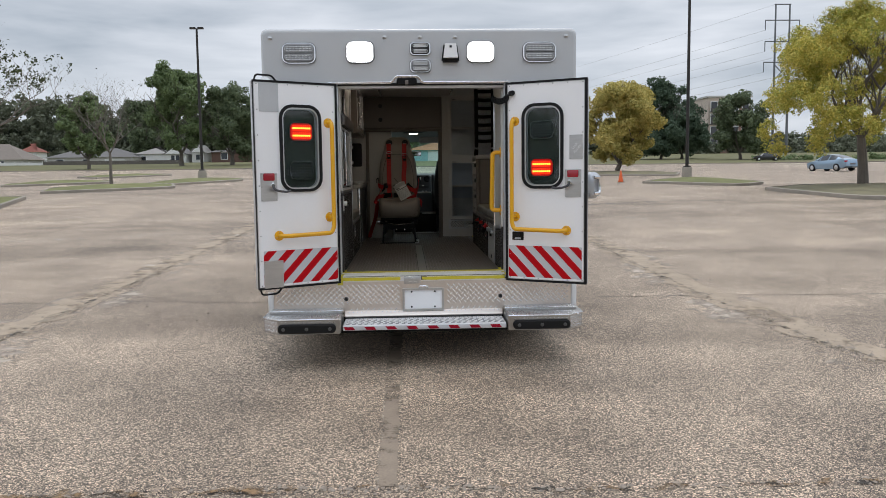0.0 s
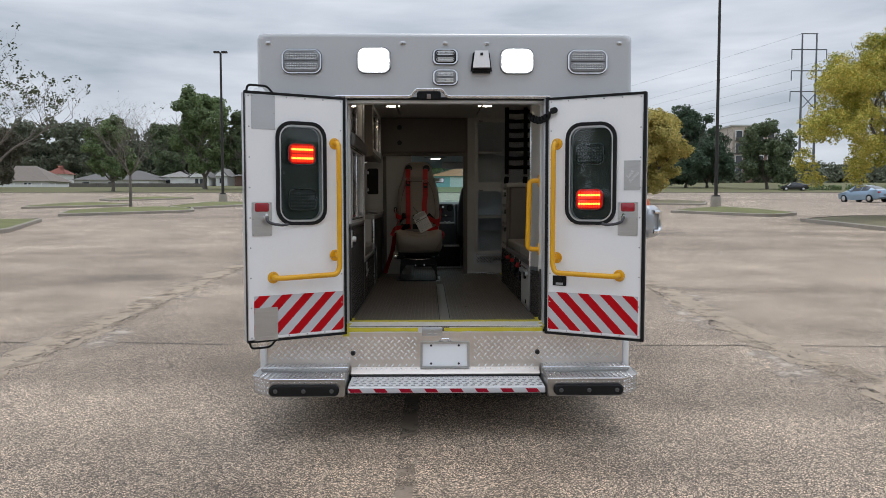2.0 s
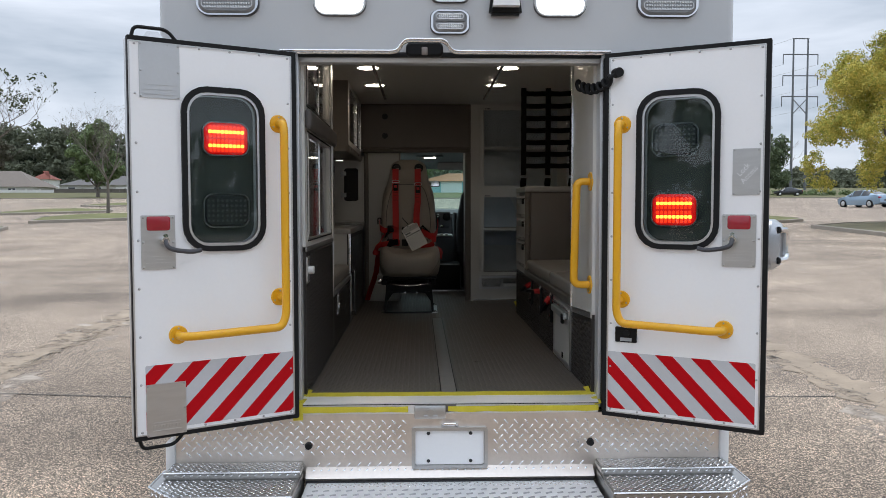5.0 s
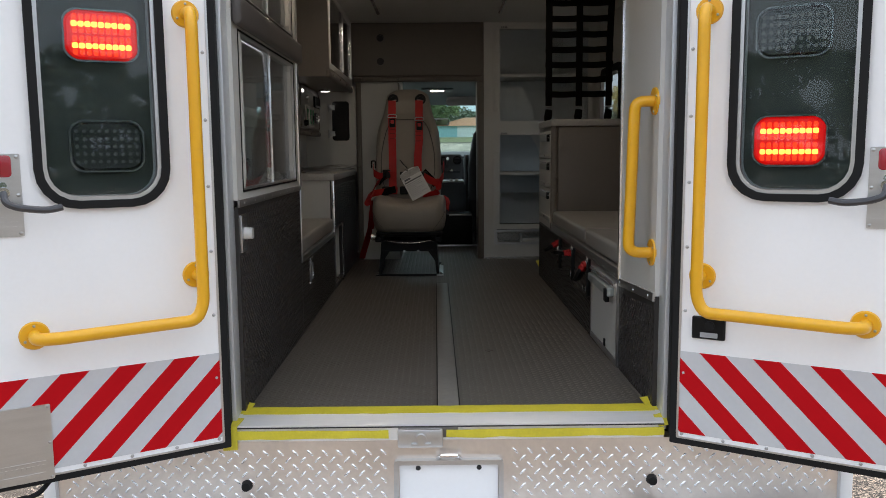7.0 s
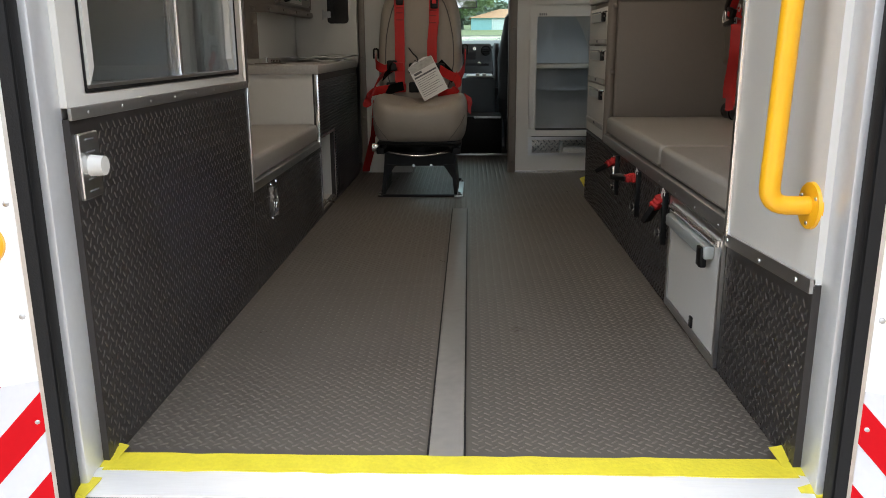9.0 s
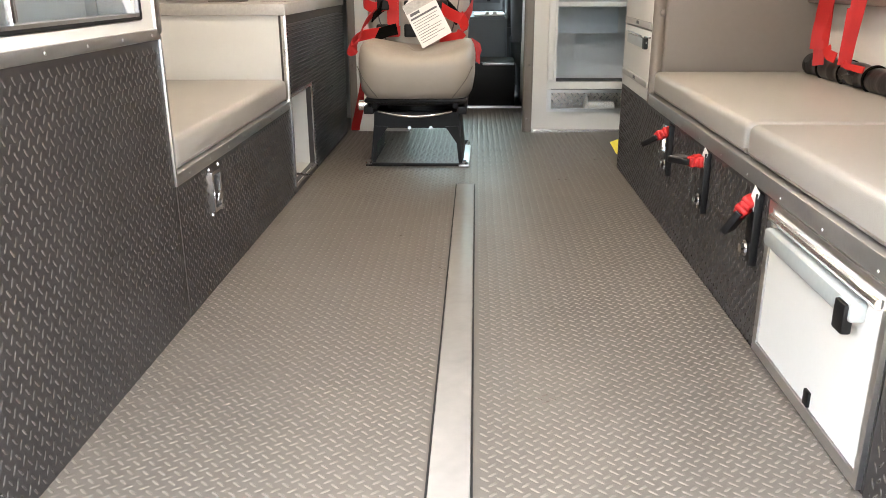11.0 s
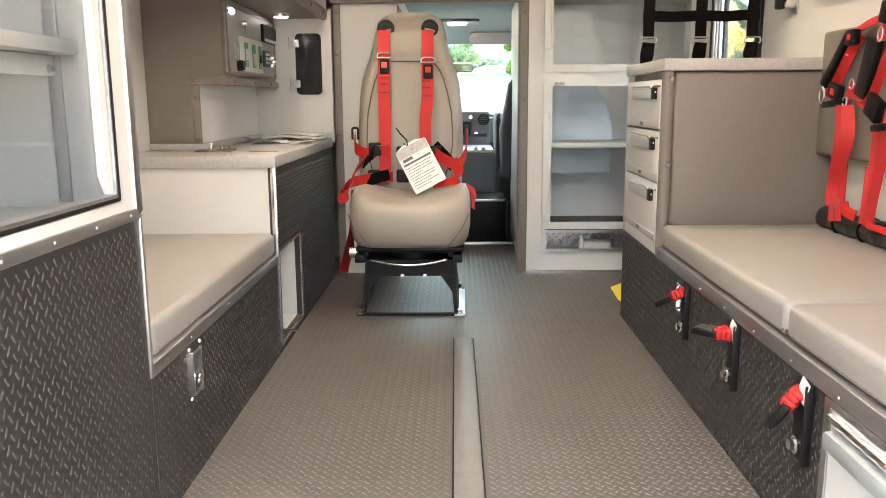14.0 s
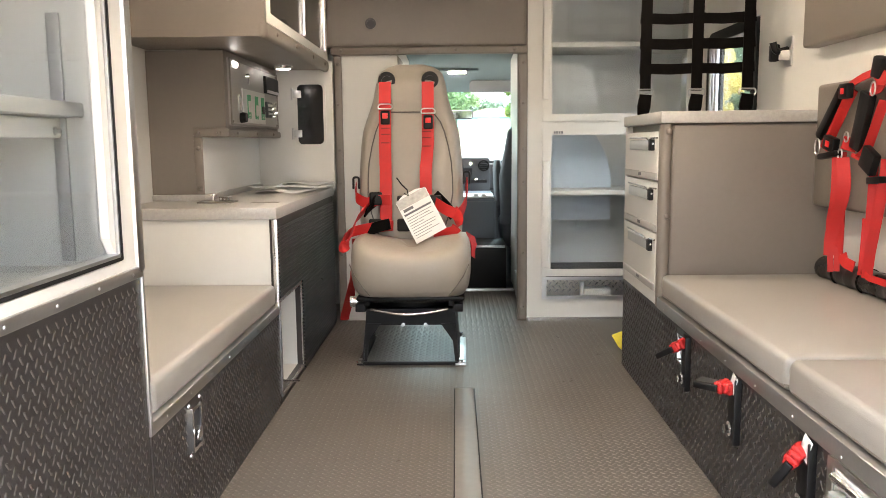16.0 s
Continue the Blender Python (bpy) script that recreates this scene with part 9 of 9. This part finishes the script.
tree(20.0, 34.0, 7.7, 8.6, L_YEL, "broad tree with thinning yellow and green leaves", 21, 110000, 0.05, 0.2, 0.3, 165, shape="open", limb_depth=4)
tree(18.2, 68.0, 7.7, 7.0, L_YEL2, "round tree with olive yellow autumn leaves", 22, 52000, 0.11, 0.22, 0.12, 44)
tree(-17.5, 48.2, 5.9, 4.4, L_DRY, "small almost bare tree with a few leaves", 23, 160, 0.05, 0.085, 0.36, bare=True, limb_depth=5)
tree(-15.9, 29.0, 7.6, 8, L_DRY, "half-bare tree with sparse dark leaves", 24, 4200, 0.05, 0.115, 0.16, bare=True, limb_depth=5)
tree(63.9, 150, 14, 11, L_DARK, "round dark green tree on the lawn", 25, 22000, 0.26, 0.3, 0.1, 40, shape="dome")
tree(53.4, 165, 17.8, 13, L_PINE, "dark conifer behind the lawn", 26, 26000, 0.28, 0.3, 0.06, shape="dome", lumps=44)
tree(58.8, 168, 16.4, 12, L_PINE, "dark conifer behind the lawn", 27, 22000, 0.28, 0.3, 0.06, shape="dome", lumps=40)
tree(49.5, 168, 16.0, 10, L_PINE, "dark conifer behind the lawn", 28, 20000, 0.28, 0.3, 0.06, shape="dome", lumps=40)
tree(-49.8, 128, 11.6, 7.6, L_MID, "broad green tree on the lawn", 29, 18000, 0.2, 0.25, 0.14, 34)
tree(-41.4, 150, 18.9, 12, L_MID, "tall spreading green oak in front of the houses", 30, 26000, 0.24, 0.4, 0.12, 44)
tree(-32.6, 152, 15.6, 12.5, L_DARK, "dark green spreading oak in front of the houses", 37, 24000, 0.24, 0.38, 0.12, 40)
tree(-43, 205, 14, 13, L_DARK, "tall dark green oak behind the houses", 31, 12000, 0.32, 0.45, 0.1, 30)
tree(-67, 208, 16, 13, L_DARK, "dark green tree behind the houses", 32, 14000, 0.32, 0.4, 0.1, 28)
tree(-30, 203, 15, 14, L_DARK, "tall dark green tree behind the houses", 33, 12000, 0.32, 0.45, 0.1, 28)
tree(-80, 150, 13.5, 11, L_BRN, "dark brownish tree beyond the parking lot", 36, 13000, 0.24, 0.35, 0.12, 30)
tree(10.1, 118, 8.5, 9, L_BRT, "bright green tree beyond the cab", 34, 9000, 0.22, 0.25, 0.15)
tree(-1.4, 185, 15, 16, L_MID, "green tree beyond the cab", 35, 12000, 0.3, 0.35, 0.1)

# far woods
rg = random.Random(40)
lump = []
for i in range(360):
    x = -360 + 720 * i / 359 + rg.uniform(-3, 3)
    y = 300 + rg.uniform(-14, 20)
    h = (19.5 + 2.5 * math.sin(x * 0.045 + 1.0) + rg.uniform(-1.5, 1.5)) if x < -20 else (5 + rg.uniform(-1, 1))
    for k in range(4):
        lump.append((x + rg.uniform(-3, 3), y - 3 * (3 - k), gz(y) + h * (0.05 + 0.27 * k), rg.uniform(3.2, 5.4)))
bm = B()
crest = []
for i in range(91):
    x = -380 + 4 * i
    h = (14.0 + 2.5 * math.sin(x * 0.045 + 1.0)) * min(1.0, max(0.0, (-x - 14) / 40)) + 0.2
    crest.append([bm.verts.new((x, 312, gz(312) - 0.5)), bm.verts.new((x, 316, gz(316) + h * 0.8)), bm.verts.new((x, 326, gz(326) + h)), bm.verts.new((x, 372, gz(372) - 0.5))])
for a, b in zip(crest, crest[1:]):
    for k in range(3):
        bm.faces.new((a[k], b[k], b[k + 1], a[k + 1]))
part("hill_far", bm, mat("dark_wooded_slope", (0.045, 0.055, 0.038), 0.9, var=0.45, scale=0.25, fine=1.5, spec=0.1), label="dark wooded slope behind the houses", category="hill", kind="structure")
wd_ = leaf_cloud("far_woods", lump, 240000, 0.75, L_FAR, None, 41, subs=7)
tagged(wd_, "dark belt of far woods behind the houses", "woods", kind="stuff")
# trees out of view behind the camera, added to cut low daylight and darken reflections
lump = []
for i in range(150):
    x = -150 + 2 * i + rg.uniform(-1.5, 1.5)
    y = -42 - 0.0016 * x * x + rg.uniform(-4, 4)
    h = 9.5 + 1.5 * math.sin(x * 0.09) + rg.uniform(-1.2, 1.2)
    for k in range(3):
        lump.append((x + rg.uniform(-1.5, 1.5), y, gz(y) + h * (0.16 + 0.34 * k), rg.uniform(1.8, 2.8)))
wb_ = leaf_cloud("unseen_woods", lump, 70000, 0.42, L_DARK, None, 43, subs=7)
tagged(wb_, "unseen belt of dark green trees behind the camera that hides the low sky", "woods", kind="stuff")
lump = []
for i in range(26):
    x = 62 + 26 * i / 25
    y = 140 + rg.uniform(-3, 3)
    lump.append((x, y, gz(y) + 0.3, rg.uniform(0.6, 1.1)))
sh_ = leaf_cloud("shrub_border", lump, 4000, 0.16, L_MID, None, 42)
tagged(sh_, "low rough shrubs at the lawn's edge", "shrubs", kind="stuff")

# ---- houses and fence ----
ROOF = mat("grey_shingle", (0.13, 0.125, 0.12), 0.85, var=0.2, scale=2, fine=20, bump=0.3, bscale=20)
ROOF_B = mat("grey_brown_shingle", (0.2, 0.17, 0.145), 0.85, var=0.2, scale=2, fine=20, bump=0.3, bscale=20)
ROOF_G = mat("pale_grey_shingle", (0.26, 0.25, 0.235), 0.85, var=0.2, scale=2, fine=20, bump=0.3, bscale=20)
ROOF_R = mat("red_brown_shingle", (0.22, 0.07, 0.05), 0.85, var=0.2, scale=2, fine=20)
ROOF_O = mat("rust_shingle", (0.36, 0.16, 0.08), 0.85, var=0.2, scale=2, fine=20)
SIDING = mat("pale_siding", (0.52, 0.51, 0.48), 0.7, var=0.08, scale=1.5)
BRICK = mat("red_brick_far", (0.13, 0.075, 0.058), 0.85, var=0.25, scale=4, fine=30)
TEALS = mat("pale_teal_siding", (0.3, 0.5, 0.52), 0.7, var=0.08)
PANE = mat("dark_window_pane", (0.03, 0.035, 0.04), 0.08, coat=0.4)
TRIM = mat("white_house_trim", (0.74, 0.74, 0.72), 0.6)


def house(x, y, w, d, h, rise, wall_m, roof_m, label, gable=False, windows=(), door=None):
    z = gz(y) - 0.1
    t = thing("house", (x, y, z), label, "house")
    b = B()
    box(b, x - w / 2, x + w / 2, y, y + d, z, z + h)
    part("wall", b, wall_m, t)
    b = B()
    o = 0.5
    if gable:
        prism(b, [(x - w / 2 - o, z + h - 0.1), (x + w / 2 + o, z + h - 0.1), (x, z + h + rise)], 1, y - o, y + d + o)
    else:
        v = [b.verts.new(p) for p in ((x - w / 2 - o, y - o, z + h), (x + w / 2 + o, y - o, z + h), (x + w / 2 + o, y + d + o, z + h), (x - w / 2 - o, y + d + o, z + h), (x - w / 2 + d / 2, y + d / 2, z + h + rise), (x + w / 2 - d / 2, y + d / 2, z + h + rise))]
        for q in ((0, 1, 5, 4), (1, 2, 5), (2, 3, 4, 5), (3, 0, 4), (3, 2, 1, 0)):
            b.faces.new([v[i] for i in q])
    part("roof", b, roof_m, t)
    if gable:
        b = B()
        prism(b, [(x - w / 2, z + h - 0.05), (x + w / 2, z + h - 0.05), (x, z + h + rise * 0.86)], 1, y - o - 0.04, y - o - 0.005)
        part("gable_end", b, wall_m, t)
    for wx, wz, ww, wh in windows:
        b = B()
        box(b, x + wx - ww / 2 - 0.12, x + wx + ww / 2 + 0.12, y - 0.06, y + 0.02, z + wz - 0.12, z + wz + wh + 0.12)
        wf = part("window", b, TRIM, t)
        b = B()
        box(b, x + wx - ww / 2, x + wx + ww / 2, y - 0.08, y - 0.05, z + wz, z + wz + wh)
        part("pane", b, PANE, wf)
    if door:
        b = B()
        box(b, x + door[0] - door[1] / 2, x + door[0] + door[1] / 2, y - 0.07, y + 0.02, z, z + door[2])
        part("door", b, TRIM, t)
    return t


house(-97, 188, 18, 11, 1.35, 3.8, SIDING, ROOF_B, "low house with a grey-brown hipped roof", windows=((-3, 0.3, 1.6, 0.7), (4, 0.3, 1.6, 0.7)))
house(-98.6, 214, 4.4, 6, 3.1, 2.3, TRIM, ROOF_R, "house with a red-brown roof", windows=((-1, 1.2, 0.9, 1.2), (1, 1.2, 0.9, 1.2)))
house(-73.4, 190, 19.5, 12, 1.65, 2.4, SIDING, ROOF, "low house with a grey hipped roof", windows=((-7, 0.4, 1.6, 0.8), (-1, 0.4, 1.6, 0.8)), door=(5.5, 4.6, 1.3))
house(-61.2, 196, 7.2, 9, 2.3, 1.9, TRIM, ROOF_G, "white house with a pale grey roof and garage door", windows=((-2, 0.6, 1.2, 1.1),), door=(1.4, 3.0, 1.7))
house(-55.0, 194, 4.6, 8, 2.3, 1.9, TRIM, ROOF, "white gabled house with a dark window pair", gable=True, windows=((-0.6, 0.6, 0.8, 1.3), (0.5, 0.6, 0.8, 1.3)))
house(-50.2, 196, 2.8, 8, 2.6, 1.9, TRIM, ROOF_G, "narrow white gabled house beside a brick house", gable=True, windows=((0, 0.8, 0.9, 1.2),))
house(-38, 192, 16, 12, 2.55, 2.31, BRICK, ROOF, "brick house with a dark roof", windows=((-5, 0.9, 1.4, 1.5), (2, 0.9, 1.4, 1.5)), door=(5.0, 1.4, 2.3))
house(8.6, 175, 16, 12, 2.55, 1.98, TEALS, ROOF_O, "pale teal house with a rust-coloured roof", windows=((4.5, 1, 1.2, 1.4),), door=(-1.5, 4.5, 2.4))
fn = thing("board_fence", (-62, 176, gz(176)), "long grey wooden board fence", "fence")
FEN = mat("grey_fence_board", (0.14, 0.125, 0.11), 0.85, var=0.2)
bm = B()
for i in range(160):
    box(bm, -78 + 0.18 * i + 0.006, -78 + 0.18 * i + 0.174, 176.0, 176.03, gz(176) - 0.9, gz(176) + 0.85 + 0.02 * (i % 3))
pieces("board", bm, FEN, fn)
for i in range(10):
    bm = B()
    box(bm, -78 + 3 * i - 0.06, -78 + 3 * i + 0.06, 175.9, 176.0, gz(176) - 0.9, gz(176) + 1.0)
    part("post", bm, FEN, fn)
fw = thing("white_fence", (-92, 178, gz(178)), "white vinyl fence beside the houses", "fence")
bm = B()
box(bm, -106, -78.5, 178, 178.05, gz(178) - 0.9, gz(178) + 0.6)
part("fence_panel", bm, TRIM, fw)
for i in range(10):
    bm = B()
    box(bm, -106 + 3 * i - 0.08, -106 + 3 * i + 0.08, 177.9, 178.1, gz(178) - 0.9, gz(178) + 0.85)
    part("post", bm, TRIM, fw)

# ---- apartment block ----
az = gz(290)
ap = thing("apartment_building", (124, 290, az), "beige four-storey apartment building with balconies", "apartment building")
APW = mat("beige_stucco", (0.58, 0.49, 0.41), 0.8, var=0.08, scale=0.3)
APW2 = mat("brick_red_band", (0.38, 0.24, 0.19), 0.8, var=0.1)
bm = B()
box(bm, 111, 127, 290, 315, az - 2, az + 20.4)
part("wall", bm, APW, ap)
bm = B()
for x in (115, 122):
    box(bm, x, x + 3, 289, 290, az - 2, az + 19)
pieces("brick_bay", bm, APW2, ap)
bm = B()
box(bm, 110.5, 127.5, 289.5, 315.5, az + 20.4, az + 21)
part("roof", bm, SIDING, ap)
for r_ in range(4):
    for c_ in range(4):
        x = 111.8 + c_ * 3.9
        bm = B()
        box(bm, x, x + 2.2, 288.8, 289.2, az + 2 + 4.5 * r_, az + 5.2 + 4.5 * r_)
        wn_ = part("window", bm, PANE, ap)
        bm = B()
        ring(bm, [(x - 0.25, az + 1.75 + 4.5 * r_), (x + 2.45, az + 1.75 + 4.5 * r_), (x + 2.45, az + 5.45 + 4.5 * r_), (x - 0.25, az + 5.45 + 4.5 * r_)], [(x, az + 2 + 4.5 * r_), (x + 2.2, az + 2 + 4.5 * r_), (x + 2.2, az + 5.2 + 4.5 * r_), (x, az + 5.2 + 4.5 * r_)], at_y(289.0), 0, 0.3)
        part("frame", bm, TRIM, wn_)
        if c_ % 3 == 0:
            bm = B()
            box(bm, x - 0.6, x + 2.8, 287.4, 288.8, az + 1.4 + 4.5 * r_, az + 1.7 + 4.5 * r_)
            box(bm, x - 0.6, x + 2.8, 287.4, 287.5, az + 1.7 + 4.5 * r_, az + 2.9 + 4.5 * r_)
            part("balcony", bm, mat("dark_balcony_rail", (0.07, 0.065, 0.06), 0.6), ap)


# ---- parked cars ----
def sedan(x, y, ang, paint, label):
    z = gz(y)
    m = Matrix.Translation((x, y, z)) @ Matrix.Rotation(radians(ang), 4, "Z")
    t = thing("car", (x, y, z), label, "car", rot=m)
    # sections along the length: x, half width, sill, belt, roof height, roof half width
    secs = [(-2.25, 0.70, 0.42, 0.78, 0.80, 0.60), (-2.12, 0.82, 0.30, 0.98, 1.01, 0.66), (-1.75, 0.87, 0.24, 1.02, 1.08, 0.62), (-1.25, 0.885, 0.2, 0.98, 1.27, 0.57), (-0.75, 0.89, 0.18, 0.95, 1.41, 0.55), (-0.2, 0.89, 0.18, 0.93, 1.46, 0.55),
            (0.3, 0.89, 0.18, 0.91, 1.43, 0.55), (0.75, 0.89, 0.18, 0.89, 1.27, 0.56), (1.2, 0.885, 0.2, 0.88, 1.0, 0.62), (1.7, 0.86, 0.22, 0.82, 0.88, 0.64), (2.08, 0.79, 0.28, 0.7, 0.76, 0.58), (2.25, 0.6, 0.4, 0.6, 0.62, 0.45)]
    b = B()
    rows = []
    for sx, hw, z0, zb, zr, hr in secs:
        rows.append([b.verts.new(p) for p in ((sx, -hw * 0.93, z0), (sx, -hw, (z0 + zb) / 2), (sx, -hw * 0.97, zb), (sx, -hr, zr - 0.03), (sx, -hr * 0.6, zr), (sx, hr * 0.6, zr), (sx, hr, zr - 0.03), (sx, hw * 0.97, zb), (sx, hw, (z0 + zb) / 2), (sx, hw * 0.93, z0))])
    for i, (p, q) in enumerate(zip(rows, rows[1:])):
        for k in range(10):
            fc = b.faces.new((p[k], p[(k + 1) % 10], q[(k + 1) % 10], q[k]))
            sxm = (secs[i][0] + secs[i + 1][0]) / 2
            if (k in (2, 6) and -1.1 < sxm < 0.9) or (k in (3, 4, 5) and (-1.8 < sxm < -0.9 or 0.5 < sxm < 1.2)):
                fc.material_index = 1
    b.faces.new(rows[0][::-1])
    b.faces.new(rows[-1])
    body = part("body", b, [paint, PANE], t, local=True, deg=40)
    for s in (-1, 1):
        for sx in (-0.42, 0.52):
            b = B()
            tube(b, [(sx, s * 0.87, 0.92), (sx - 0.03, s * 0.555, 1.4)], 0.03, 8)
            part("door_pillar", b, paint, body, local=True)
    for sx in (-1.35, 1.38):
        for s in (-1, 1):
            b = B()
            disc(b, (sx, s * 0.70, 0.32), (0, s, 0), 0.32, 0.2, 28)
            wh = part("wheel", b, BLACK, t, local=True)
            b = B()
            disc(b, (sx, s * 0.895, 0.32), (0, s, 0), 0.21, 0.012, 20, 0.19)
            for k in range(5):
                a = k * 2 * math.pi / 5
                tube(b, [(sx, s * 0.91, 0.32), (sx + 0.19 * math.cos(a), s * 0.91, 0.32 + 0.19 * math.sin(a))], 0.025, 6)
            part("rim", b, SATIN, wh, local=True)
    for s in (-1, 1):
        b = B()
        box(b, -2.24, -2.08, s * 0.66 - 0.13, s * 0.66 + 0.13, 0.76, 0.9, 0.03)
        part("tail_light", b, REFL_R, t, local=True)
        b = B()
        box(b, 2.05, 2.2, s * 0.6 - 0.14, s * 0.6 + 0.14, 0.6, 0.72, 0.03)
        part("headlight", b, LENS_CL, t, local=True)
        b = B()
        box(b, 0.62, 0.82, s * 0.98 - 0.09, s * 0.98 + 0.09, 0.92, 1.04, 0.03)
        part("door_mirror", b, paint, t, local=True)
    b = B()
    box(b, -2.285, -2.25, -0.26, 0.26, 0.55, 0.67)
    part("number_plate", b, INK, t, local=True)


sedan(37.4, 68.5, 106, mat("pale_blue_car_paint", (0.28, 0.4, 0.52), 0.2, 0.35, var=0.04, coat=0.8), "pale blue parked sedan")
sedan(62.6, 136, 165, mat("black_car_paint", (0.02, 0.022, 0.024), 0.18, 0.2, coat=0.8), "dark parked sedan by the lawn")
